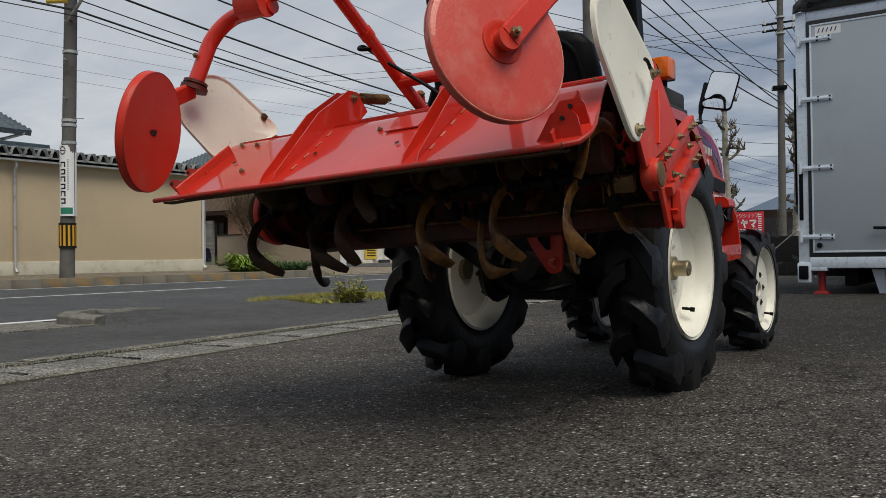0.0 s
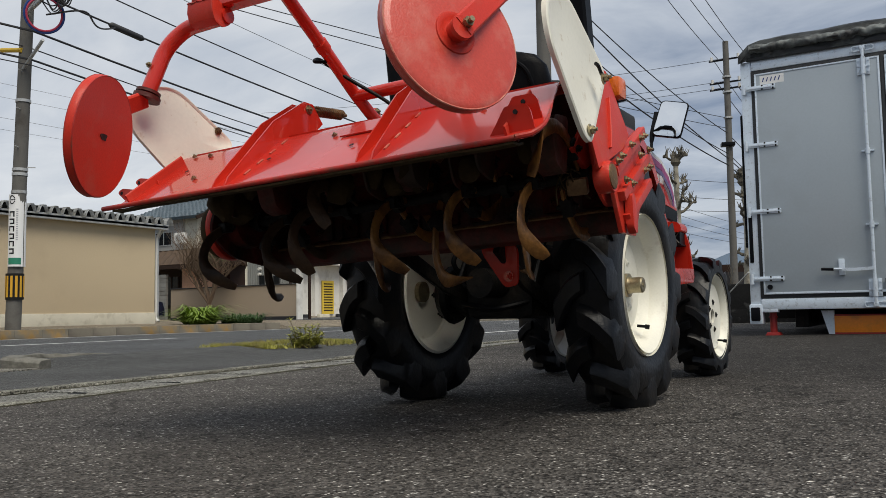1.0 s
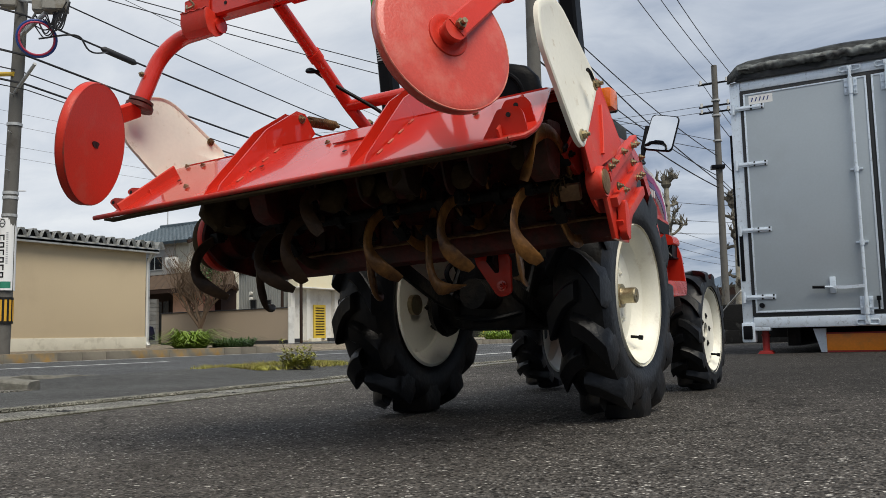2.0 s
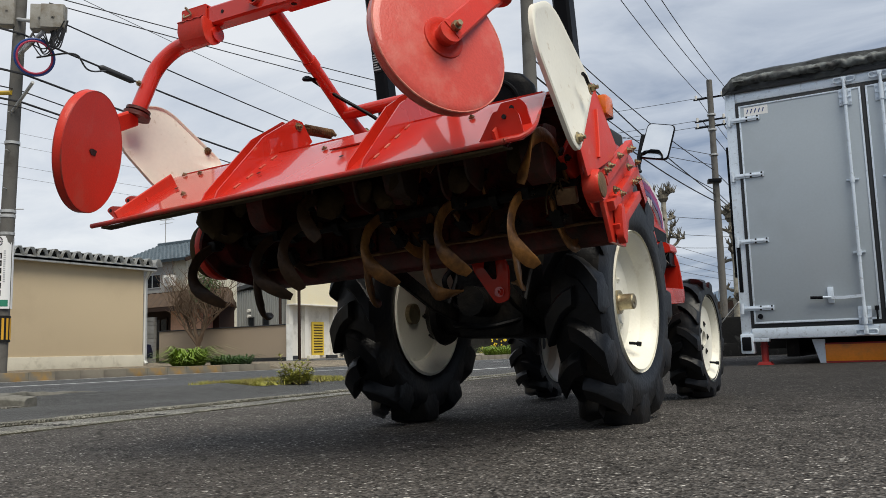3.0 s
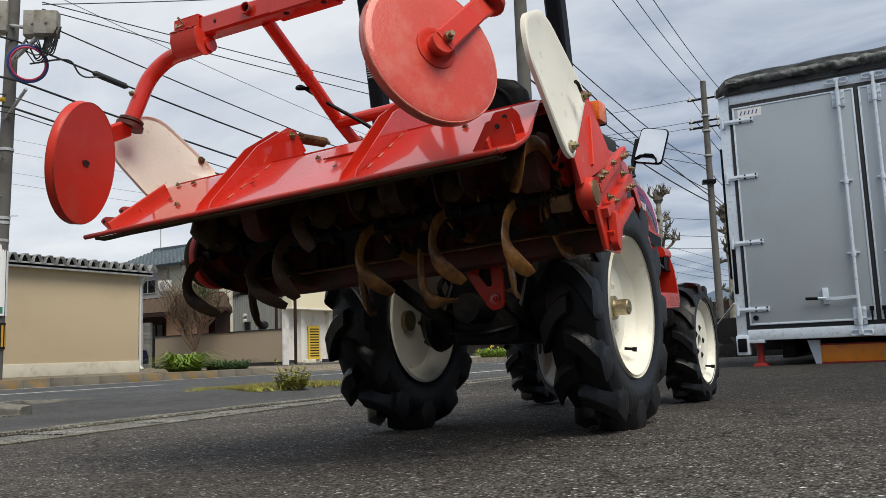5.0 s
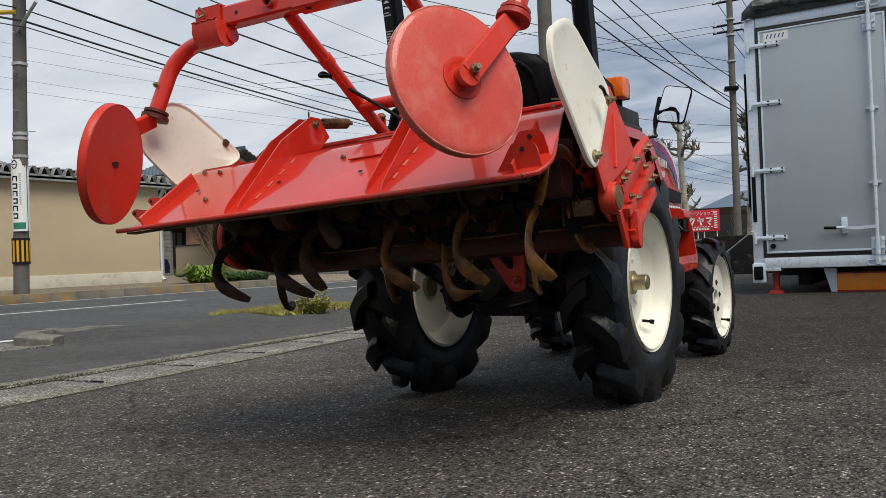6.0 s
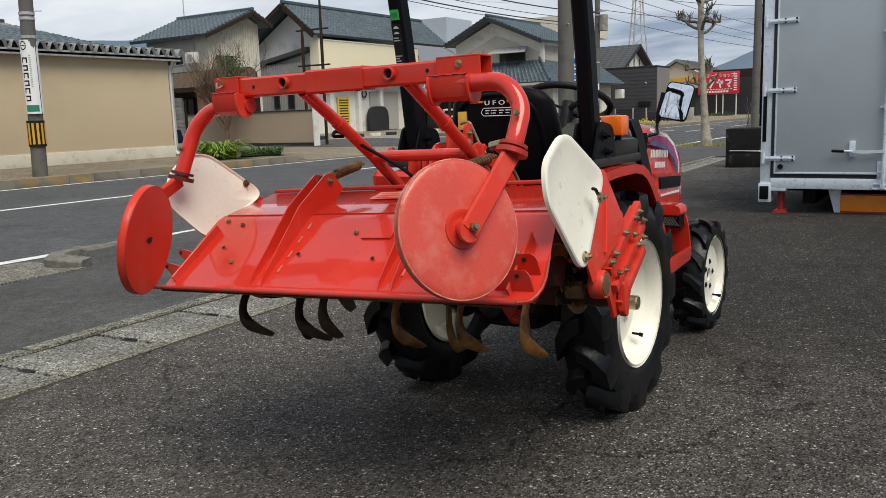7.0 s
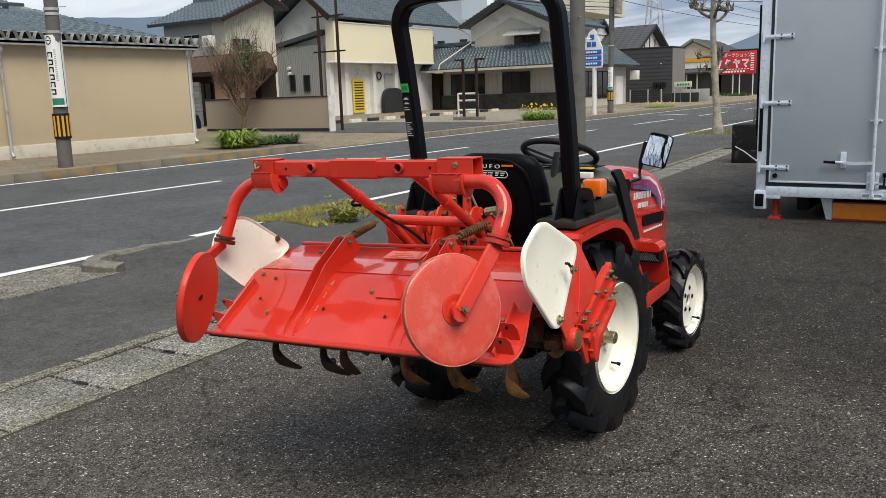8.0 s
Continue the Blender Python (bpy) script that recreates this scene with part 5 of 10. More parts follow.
tpart("lip_flange", bm, OLIVE_MUD, cover, "muddy olive-brown flange")
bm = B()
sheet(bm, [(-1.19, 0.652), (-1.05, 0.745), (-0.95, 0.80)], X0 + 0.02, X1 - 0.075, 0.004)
tpart("lip_underside", bm, MUD_SHADE_RED, cover, "mud-stained underside, coloured dark for its shade")
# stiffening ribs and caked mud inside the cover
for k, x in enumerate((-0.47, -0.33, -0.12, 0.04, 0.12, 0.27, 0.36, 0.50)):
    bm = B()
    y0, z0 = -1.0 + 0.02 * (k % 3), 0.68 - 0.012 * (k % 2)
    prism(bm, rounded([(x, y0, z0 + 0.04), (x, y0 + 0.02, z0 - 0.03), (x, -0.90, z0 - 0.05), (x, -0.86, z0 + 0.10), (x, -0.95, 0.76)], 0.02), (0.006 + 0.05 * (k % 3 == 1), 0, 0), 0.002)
    tpart("inner_rib", bm, RED_DUSK, cover, "mud-stained stiffening rib in shade-dark red")
for k in range(14):
    bm = B()
    rnd = random.Random(300 + k)
    x, y, z, r = rnd.uniform(X0 + 0.08, X1 - 0.12), rnd.uniform(-0.98, -0.88), rnd.uniform(0.655, 0.72), rnd.uniform(0.015, 0.035)
    bmesh.ops.create_icosphere(bm, subdivisions=2, radius=r)
    for v in bm.verts:
        v.co = Vector((x, y, z)) + Vector((v.co.x * 1.3, v.co.y, v.co.z * 1.5)) * (1 + 0.45 * noise.noise(v.co * 40 + Vector((k * 3.1, 0, 0))))
    tpart("mud_clod", bm, OLIVE_MUD, cover)


def on_hood(x, y, up=0.0):
    return Vector((x, y - up * 0.55, hood_z(y) + up * 0.83))


def patch(bm, xa, xb, ya, yb, up=0.003, th=0.002):
    prism(bm, [on_hood(xa, ya, up), on_hood(xb, ya, up), on_hood(xb, yb, up), on_hood(xa, yb, up)], Vector((0, 0.55, -0.83)) * th)


# faded rating label on the top cover, weld marks beside the gussets
for k in range(4):
    for gx in (-0.20, 0.22):
        bm = B()
        y = -1.17 + 0.05 * k
        patch(bm, gx, gx + 0.006, y, y + 0.022, 0.0028, 0.002)
        tpart("weld_mark", bm, WORN_RIM, cover)
bm = B()
prism(bm, [(-0.10, -0.835, hood_z(-0.835) + 0.006), (0.06, -0.835, hood_z(-0.835) + 0.006), (0.06, -0.765, hood_z(-0.765) + 0.006), (-0.10, -0.765, hood_z(-0.765) + 0.006)], (0, 0, 0.002))
lab = tpart("rating_label", bm, RED_DISC, top, "faded rating label")
for k in range(3):
    bm = B()
    y = -0.825 + 0.02 * k
    prism(bm, [(-0.085, y, hood_z(y) + 0.0078), (0.03 - 0.02 * k, y, hood_z(y) + 0.0078), (0.03 - 0.02 * k, y + 0.008, hood_z(y + 0.008) + 0.0078), (-0.085, y + 0.008, hood_z(y + 0.008) + 0.0078)], (0, 0, 0.0015))
    tpart("label_bar", bm, WORN_RIM, lab)
bm = B()
patch(bm, 0.02, 0.12, -1.055, -0.99, 0.006, 0.004)
tpart("inspection_lid", bm, RED, cover)
# two gusset channels
for gx in (-0.245, 0.192):
    bm = B()
    for d in (-0.019, 0.019):
        prism(bm, [(gx + d, -1.216, 0.655), (gx + d, -0.86, hood_z(-0.86) - 0.004), (gx + d, -0.80, 0.895), (gx + d, -0.845, 0.945), (gx + d, -0.885, 0.945), (gx + d, -1.02, 0.862), (gx + d, -1.202, 0.683)], (math.copysign(0.004, d), 0, 0))
    gus = tpart("gusset", bm, RED, tiller, "tall red gusset channel")
    bm = B()
    for d in (-1, 1):
        bolt(bm, (gx + d * 0.024, -0.865, 0.925), (d, 0, 0), 0.009, 0.008)
    tube(bm, [(gx - 0.02, -0.865, 0.925), (gx + 0.02, -0.865, 0.925)], 0.01, 8)
    tpart("gusset_pin", bm, STEEL, gus)
    # spring rod from the gusset up to the frame
    bm = B()
    a, b = Vector((gx, -0.865, 0.93)), Vector((gx + (-0.02 if gx < 0 else 0.045), -0.62, 0.965))
    d = (b - a).normalized()
    u, w = ring_frame(d)
    tube(bm, [a, b], 0.006, 8)
    tube(bm, [a - d * 0.01, a + d * 0.05], 0.016, 6)
    coil = [a + d * (0.07 + 0.15 * i / 96) + (u * math.cos(i * 0.785) + w * math.sin(i * 0.785)) * 0.014 for i in range(97)]
    tube(bm, coil, 0.0035, 5)
    tpart("spring", bm, RUSTY, None, "rusty coil spring rod")
# hood bolts
for x, y in ((-0.545, -0.99), (-0.40, -1.14), (-0.01, -1.035), (-0.47, -1.005), (0.42, -1.05), (0.52, -1.10)):
    bm = B()
    bolt(bm, on_hood(x, y, 0.004), (0, -0.55, 0.83), 0.005, 0.004)
    tpart("bolt", bm, STEEL, cover)
for x, y in ((-0.35, -0.90), (0.08, -0.86), (0.34, -0.90), (0.5, -0.84)):
    bm = B()
    bolt(bm, (x, y, hood_z(y) + 0.007), (0, -0.2, 0.98), 0.005, 0.004)
    tpart("bolt", bm, STEEL, top)
for x, y in ((-0.165, -1.11), (0.1, -1.12), (-0.475, -1.09)):
    bm = B()
    tube(bm, [on_hood(x, y, 0.0045), on_hood(x, y, 0.0055)], 0.006, 10)
    tpart("bolt_hole", bm, DARKTXT, cover)
# end braces and ears
for s, gx in ((-1, X0 + 0.035), (1, X1 - 0.09)):
    bm = B()
    top_y = -1.03 if s < 0 else -1.06
    bar(bm, [(gx - (0.004 if s < 0 else 0), -1.216, 0.666), (gx + (0.012 if s < 0 else 0), top_y, hood_z(top_y) + 0.014)], 0.006, 0.03, up=(0, -0.55, 0.83), bevel=0.003)
    tpart("edge_brace", bm, RED_WORN, cover)
for x, y in ((-0.61, -1.175), (-0.598, -1.125)):
    bm = B()
    z = hood_z(y)
    prism(bm, rounded([(x - 0.047, y, z + 0.016), (x - 0.028, y, z + 0.026), (x + 0.045, y, z + 0.012), (x + 0.045, y, z - 0.012), (x + 0.005, y, z - 0.028)], 0.012), (0, 0.005, 0))
    ear = tpart("ear", bm, RED_WORN, cover)
    bm = B()
    tube(bm, [(x - 0.03, y - 0.001, z + 0.013), (x - 0.03, y + 0.006, z + 0.013)], 0.005, 10)
    tpart("ear_hole", bm, DARKTXT, ear)
for y in (-1.20, -1.155):
    bm = B()
    z = hood_z(y)
    prism(bm, rounded([(0.50, y, z - 0.004), (0.605, y, z - 0.004), (0.60, y - 0.012, z + 0.04), (0.59, y - 0.014, z + 0.052), (0.545, y - 0.014, z + 0.052), (0.52, y - 0.006, z + 0.02)], 0.006), (0, 0.005, 0))
    ear = tpart("ear", bm, RED, cover)
    bm = B()
    tube(bm, [(0.568, y - 0.014, z + 0.038), (0.568, y - 0.005, z + 0.038)], 0.005, 10)
    tpart("ear_hole", bm, DARKTXT, ear)

# their dark reds hold the shade under the covers as well as mud
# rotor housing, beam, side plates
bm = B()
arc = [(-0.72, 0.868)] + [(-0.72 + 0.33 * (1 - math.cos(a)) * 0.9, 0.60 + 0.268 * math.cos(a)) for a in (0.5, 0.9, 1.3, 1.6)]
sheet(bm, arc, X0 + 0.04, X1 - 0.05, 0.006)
tpart("rotor_hood", bm, MUD_SHADE_RED, None, "mud-caked rotor housing, shade put into its dark red")
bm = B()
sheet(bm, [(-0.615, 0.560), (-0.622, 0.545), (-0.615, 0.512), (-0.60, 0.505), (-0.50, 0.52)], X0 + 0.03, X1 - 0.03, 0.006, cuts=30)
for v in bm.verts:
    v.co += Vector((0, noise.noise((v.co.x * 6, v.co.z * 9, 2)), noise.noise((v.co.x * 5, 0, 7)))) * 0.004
tpart("front_skirt", bm, RED_DUSK, None, "dented muddy front skirt of the rotor housing, in shade-dark red")
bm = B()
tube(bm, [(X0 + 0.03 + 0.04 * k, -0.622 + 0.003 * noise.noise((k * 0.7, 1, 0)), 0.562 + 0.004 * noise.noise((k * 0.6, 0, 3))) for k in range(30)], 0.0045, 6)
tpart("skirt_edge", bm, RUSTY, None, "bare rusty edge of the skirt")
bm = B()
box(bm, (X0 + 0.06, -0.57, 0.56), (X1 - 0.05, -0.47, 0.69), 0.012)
beam_ = tpart("main_beam", bm, RED_DUSK, None, "muddy cross beam in shade-dark red")
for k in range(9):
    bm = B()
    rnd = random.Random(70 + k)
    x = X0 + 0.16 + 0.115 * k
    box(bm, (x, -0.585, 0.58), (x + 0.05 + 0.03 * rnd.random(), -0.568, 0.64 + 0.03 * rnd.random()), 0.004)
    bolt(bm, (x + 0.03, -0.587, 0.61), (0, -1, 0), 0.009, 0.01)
    tpart("beam_clamp", bm, MUD_SHADE_RED if k % 3 else RED_DUSK, beam_)
# right side plate with channel bracket
bm = B()
prism(bm, rounded([(0.585, -0.815, 0.71), (0.585, -0.76, 0.79), (0.585, -0.62, 0.795), (0.585, -0.50, 0.775), (0.585, -0.55, 0.58), (0.585, -0.72, 0.56), (0.585, -0.775, 0.59)], 0.02), (0.008, 0, 0))
right = tpart("side_plate", bm, RED_WORN, None, "red side plate")
# tall three-cornered gusset rising behind the cream plate, with a pressed pleat
bm = B()
prism(bm, [(0.584, -0.684, 0.942), (0.588, -0.672, 0.938), (0.610, -0.572, 0.785), (0.622, -0.66, 0.735), (0.630, -0.86, 0.655), (0.630, -0.90, 0.712)], (-0.007, 0, 0), 0.001)
bar(bm, [(0.6005, -0.70, 0.86), (0.614, -0.735, 0.775), (0.622, -0.76, 0.72)], 0.006, 0.012, up=(1, 0, 0), bevel=0.002)
tpart("plate_gusset", bm, RED_WORN, right, "tall three-cornered red gusset plate", tilt=False)
bm = B()
SHIFT = Vector((0.015, 0.02, -0.008))
prism(bm, [(0.595, -0.80, 0.66), (0.595, -0.51, 0.80), (0.595, -0.45, 0.70), (0.595, -0.60, 0.50), (0.595, -0.72, 0.50)], (0.012, 0, 0), 0.003)
for k, (a, b) in enumerate((((-0.79, 0.655), (-0.50, 0.812)), ((-0.745, 0.60), (-0.465, 0.745)), ((-0.71, 0.545), (-0.47, 0.67)))):
    prism(bm, [(0.604, a[0], a[1]), (0.604, b[0], b[1]), (0.604, b[0] + 0.012, b[1] - 0.022), (0.604, a[0] + 0.012, a[1] - 0.022)], (0.022, 0, 0), 0.004)
bmesh.ops.translate(bm, verts=bm.verts, vec=SHIFT)
brk = tpart("channel_bracket", bm, RED_WORN, right, "red ribbed bolt-on bracket")
bm = B()
prism(bm, rounded([(0.612, -0.70, 0.60), (0.612, -0.672, 0.60), (0.612, -0.665, 0.51), (0.612, -0.682, 0.495), (0.612, -0.705, 0.515)], 0.008), (0.02, 0, 0), 0.004)
bmesh.ops.translate(bm, verts=bm.verts, vec=SHIFT)
tpart("bracket_foot", bm, RED_WORN, brk)
for y, z in ((-0.47, 0.782), (-0.512, 0.768), (-0.432, 0.75), (-0.604, 0.735), (-0.523, 0.72), (-0.438, 0.70), (-0.486, 0.684), (-0.698, 0.69), (-0.734, 0.672), (-0.62, 0.63), (-0.676, 0.632)):
    bm = B()
    bolt(bm, (0.625, y - 0.045, z), (1, 0, 0), 0.0072, 0.008)
    bmesh.ops.translate(bm, verts=bm.verts, vec=SHIFT)
    tpart("bolt", bm, STEEL, brk)
bm = B()
lathe(bm, [(0, 0), (0.037, 0), (0.040, 0.008), (0.039, 0.034), (0.036, 0.04), (0.031, 0.038)], pose(0.607, -0.828, 0.615, 0, 90, 0), 28)
bc = tpart("bearing_case", bm, RED_WORN, right, "red round bearing case")
bm = B()
lathe(bm, [(0.032, 0.034), (0.030, 0.041), (0.018, 0.043), (0.0, 0.042)], pose(0.607, -0.828, 0.615, 0, 90, 0), 24)
tpart("bearing_cap", bm, RUSTY, bc, "rusty steel bearing cap")
# left chain case
bm = B()
lathe(bm, [(0, 0), (0.072, 0), (0.077, 0.015), (0.072, 0.045), (0.06, 0.05), (0.062, 0.07), (0.05, 0.09), (0.0, 0.09)], pose(-0.545, -0.80, 0.632, 0, -90, 0) @ pose(0, 0, -0.04), 28)
prism(bm, rounded([(-0.585, -0.90, 0.60), (-0.585, -0.85, 0.72), (-0.585, -0.62, 0.86), (-0.585, -0.5, 0.8), (-0.585, -0.68, 0.55)], 0.05), (0.04, 0, 0), 0.006)
tpart("chain_case", bm, MUD_SHADE_RED, None, "mud-covered chain case in shade-dark red")
bm = B()
lathe(bm, [(0.06, 0.0), (0.094, 0.0), (0.098, 0.008), (0.096, 0.022), (0.06, 0.026)], pose(-0.585, -0.80, 0.622, 0, -90, 0), 32, closed=True)
tpart("case_ring", bm, RED_WORN, None, "red ring on the chain case")
bm = B()
lathe(bm, [(0.09, 0.0), (0.092, 0.012), (0.085, 0.03), (0.05, 0.04), (0.0, 0.042)], pose(-0.608, -0.80, 0.622, 0, -90, 0), 28)
tpart("case_cover", bm, OLIVE_MUD, None, "mud-dark round cover of the chain case")

# plate added to fill the dark gap beside the chain case
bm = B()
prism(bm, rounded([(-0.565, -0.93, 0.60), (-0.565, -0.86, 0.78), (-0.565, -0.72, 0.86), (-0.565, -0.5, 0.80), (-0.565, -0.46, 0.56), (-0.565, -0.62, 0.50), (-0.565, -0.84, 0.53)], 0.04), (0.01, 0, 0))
tpart("side_plate", bm, MUD_SHADE_RED, None, "inner side plate in mud- and shade-dark red")
# rotor shaft and tines
bm = B()
tube(bm, [(X0 + 0.05, -0.80, 0.632), (X1 - 0.06, -0.80, 0.632)], 0.016, 12)
for k in range(7):
    x = X0 + 0.12 + 0.165 * k
    lathe(bm, [(0.012, 0), (0.03, 0), (0.03, 0.02), (0.012, 0.02)], pose(x, -0.80, 0.632, 0, 90, 0), 8)
rotor = tpart("rotor_shaft", bm, CAST, None, "muddy rotor shaft")
rnd = random.Random(11)
# place on the shaft, angle at the root, sideways hook, sweep
TINES = ((-0.535, -172, 0.10, 0.85), (-0.42, -118, -0.09, 0.75), (-0.30, -172, 0.11, 0.85), (-0.19, -185, 0.02, 0.95), (-0.04, -112, -0.08, 0.7), (0.06, -174, 0.08, 0.9), (0.165, -120, 0.06, 0.75), (0.275, -176, 0.07, 0.9), (0.40, -110, -0.08, 0.7), (0.465, -172, 0.05, 0.85), (0.555, -232, -0.06, 0.95), (-0.46, 40, 0.08, 0.8), (-0.24, 90, -0.08, 0.8), (-0.10, 150, 0.07, 0.8), (0.12, 60, 0.08, 0.8), (0.33, 120, -0.08, 0.8), (0.50, -60, 0.07, 0.8), (-0.36, -50, 0.09, 0.8), (0.02, -45, -0.08, 0.8), (0.22, -30, 0.08, 0.8))
NT = 16
for x, deg, hook, sweep in TINES:
    bm = B()
    a0 = radians(deg)
    hook *= 0.62
    sweep *= 0.8
    pts, thin = [], []
    for i in range(NT):
        f = i / (NT - 1)
        r = 0.02 + 0.212 * math.sin(min(1.0, f * 1.35) * math.pi / 2)
        a = a0 + 1.35 * sweep * f ** 1.2
        bendf = max(0.0, (f - 0.5) / 0.5)
        side = -0.10 * hook * math.sin(min(1, f / 0.6) * math.pi) + hook * bendf ** 1.7
        pts.append(Vector((x + side, -0.80 + r * math.cos(a), 0.632 + r * math.sin(a))))
        radial = Vector((0, math.cos(a), math.sin(a)))
        thin.append(Vector((1, 0, 0)).lerp(radial * (1 if hook > 0 else -1), 0.75 * bendf ** 0.8).normalized())
    rows = []
    for i, p in enumerate(pts):
        f = i / (NT - 1)
        d = (pts[min(i + 1, NT - 1)] - pts[max(i - 1, 0)]).normalized()
        th = (thin[i] - d * thin[i].dot(d)).normalized()
        q = d.cross(th)
        w = (0.0100 + 0.009 * math.sin(min(1, f * 1.15) * math.pi * 0.62)) * (1.0 if i < NT - 1 else 0.72)
        t = 0.0042 - 0.0012 * f
        rows.append([bm.verts.new(p + th * t - q * w * 0.8), bm.verts.new(p + th * t + q * w * 0.8), bm.verts.new(p + q * w), bm.verts.new(p - th * t + q * w * 0.8), bm.verts.new(p - th * t - q * w * 0.8), bm.verts.new(p - q * w)])
    for a, b in zip(rows, rows[1:]):
        for j in range(6):
            bm.faces.new((a[j], a[(j + 1) % 6], b[(j + 1) % 6], b[j]))
    bm.faces.new(rows[0][::-1])
    bm.faces.new(rows[-1])
    # tines left of x = -0.1 take the darker steel
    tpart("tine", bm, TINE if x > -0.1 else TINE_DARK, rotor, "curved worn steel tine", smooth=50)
    bm = B()
    c = pts[2]
    obox(bm, (x, c.y, c.z), (0.03, 0.05, 0.03), (math.degrees(a0), 0, 0), 0.004)
    bolt(bm, (x + 0.014, c.y, c.z), (1, 0, 0), 0.009, 0.009)
    bolt(bm, (x - 0.014, c.y, c.z), (-1, 0, 0), 0.009, 0.009)
    tpart("tine_holder", bm, CAST, rotor)
rnd = random.Random(9)
bm = B()
for k in range(16):
    a = Vector((0.50 + 0.05 * rnd.random(), -0.80, 0.635)) + Vector((0, rnd.uniform(-0.035, 0.0), rnd.uniform(-0.03, 0.03)))
    b = a + Vector((rnd.uniform(-0.05, 0.05), rnd.uniform(-0.03, 0.02), rnd.uniform(-0.06, 0.02)))
    tube(bm, bend([a, (a + b) / 2 + Vector((0, -0.015, 0.01)), b], 0.02, 3), 0.0022, 4)
tpart("wrapped_straw", bm, OLIVE_MUD, rotor, "dry straw wound round the shaft end")
bm = B()
obox(bm, (0.56, -0.84, 0.60), (0.05, 0.03, 0.04), (20, 0, 8), 0.004)
tpart("shaft_collar", bm, RUSTY, rotor, "rusty collar block at the shaft end")

# ridger frame: square bar, sleeves, bent arms, struts
BY, BZ = -1.065, 1.212
LEVEL = Matrix.Translation((-0.15, 0, BZ)) @ Euler((0, radians(1.5), 0)).to_matrix().to_4x4() @ Matrix.Translation((0.15, 0, -BZ))


def bar_part(name, bm, material, parent=None, label=""):
    """A part of the tool bar, which hangs a little more level than the covers."""
    bmesh.ops.transform(bm, matrix=LEVEL, verts=bm.verts)
    return tpart(name, bm, material, parent, label)


bm = B()
bar(bm, [(-0.43, BY, BZ), (0.42, BY, BZ)], 0.052, 0.056, bevel=0.006)
beam = bar_part("tool_bar", bm, RED, None, "red square tool bar")
bm = B()
bar(bm, [(-0.095, BY, BZ), (0.095, BY, BZ)], 0.061, 0.064, bevel=0.005)
bar_part("middle_sleeve", bm, RED, beam)


def hollow_box(bm, xa, xb, hw, hh, th, y=BY, z=BZ):
    """A square tube along x, open at both ends."""
    box(bm, (xa, y - hw, z + hh - th), (xb, y + hw, z + hh), 0.002)
    box(bm, (xa, y - hw, z - hh), (xb, y + hw, z - hh + th), 0.002)
    box(bm, (xa, y - hw, z - hh + th), (xb, y - hw + th, z + hh - th))
    box(bm, (xa, y + hw - th, z - hh + th), (xb, y + hw, z + hh - th))


for s, xa, xb in ((-1, -0.435, -0.345), (1, 0.325, 0.448)):
    bm = B()
    hollow_box(bm, xa, xb, 0.033, 0.034, 0.0045)
    bar_part("sleeve", bm, RED_WORN, beam, "red clamp sleeve with an open end")
    # half-round clamp shell welded under the sleeve, with an end plate
    bm = B()
    ya, yb = (xa + 0.005, xb + 0.012) if s < 0 else (xa - 0.012, xb - 0.022)
    prof = [(-1.119, BZ - 0.012), (-1.121, BZ - 0.04), (-1.112, BZ - 0.066), (-1.09, BZ - 0.077), (-1.066, BZ - 0.07), (-1.056, BZ - 0.045)]
    prism(bm, [(ya, y, z) for y, z in prof] + [(ya, -1.06, BZ - 0.036), (ya, -1.10, BZ - 0.034)], (yb - ya, 0, 0), 0.003)
    for xe in ((xb + 0.010,) if s < 0 else (xa - 0.014, xb - 0.026)):
        prism(bm, rounded([(xe, -1.126, BZ - 0.01), (xe, -1.06, BZ - 0.03), (xe, -1.055, BZ - 0.07), (xe, -1.085, BZ - 0.088), (xe, -1.115, BZ - 0.082), (xe, -1.128, BZ - 0.05)], 0.014), (0.006, 0, 0), 0.001)
    bar_part("clamp_shell", bm, RED_WORN, beam, "welded half-round clamp shell")
    bm = B()
    tube(bm, [(ya + (yb - ya) * k / 12, -1.1195 + 0.0015 * math.sin(k * 2.1), BZ - 0.012 + 0.0015 * math.sin(k * 1.7)) for k in range(13)], 0.0022, 5)
    bar_part("weld_seam", bm, RED_EDGE, beam)
for x in (-0.172, 0.183):
    bm = B()
    lathe(bm, [(0.0165, 0.0), (0.017, 0.013), (0.0155, 0.0155), (0.0125, 0.0145), (0.012, 0.0)], pose(x, BY - 0.025, BZ + 0.004, 90, 0, 0), 18)
    bar_part("bar_socket", bm, RED_EDGE, beam)
for x, y, z, r, d in ((-0.172, BY - 0.0265, BZ + 0.004, 0.012, (0, -1, 0)), (0.183, BY - 0.0265, BZ + 0.004, 0.012, (0, -1, 0)), (-0.29, BY - 0.0262, BZ, 0.005, (0, -1, 0)), (0.295, BY - 0.0262, BZ + 0.004, 0.005, (0, -1, 0)), (-0.055, BY - 0.012, BZ - 0.0322, 0.008, (0, 0, -1)), (0.065, BY - 0.012, BZ - 0.0322, 0.008, (0, 0, -1))):
    bm = B()
    tube(bm, [(x, y, z), Vector((x, y, z)) + Vector(d) * 0.0012], r, 14)
    bar_part("socket_hole", bm, DARKTXT, beam)
bm = B()
bolt(bm, (0.39, -1.098, 1.226), (0, -1, 0.1), 0.0065, 0.008)
bar_part("bar_bolt", bm, STEEL, beam, "zinc bolt")
bm = B()
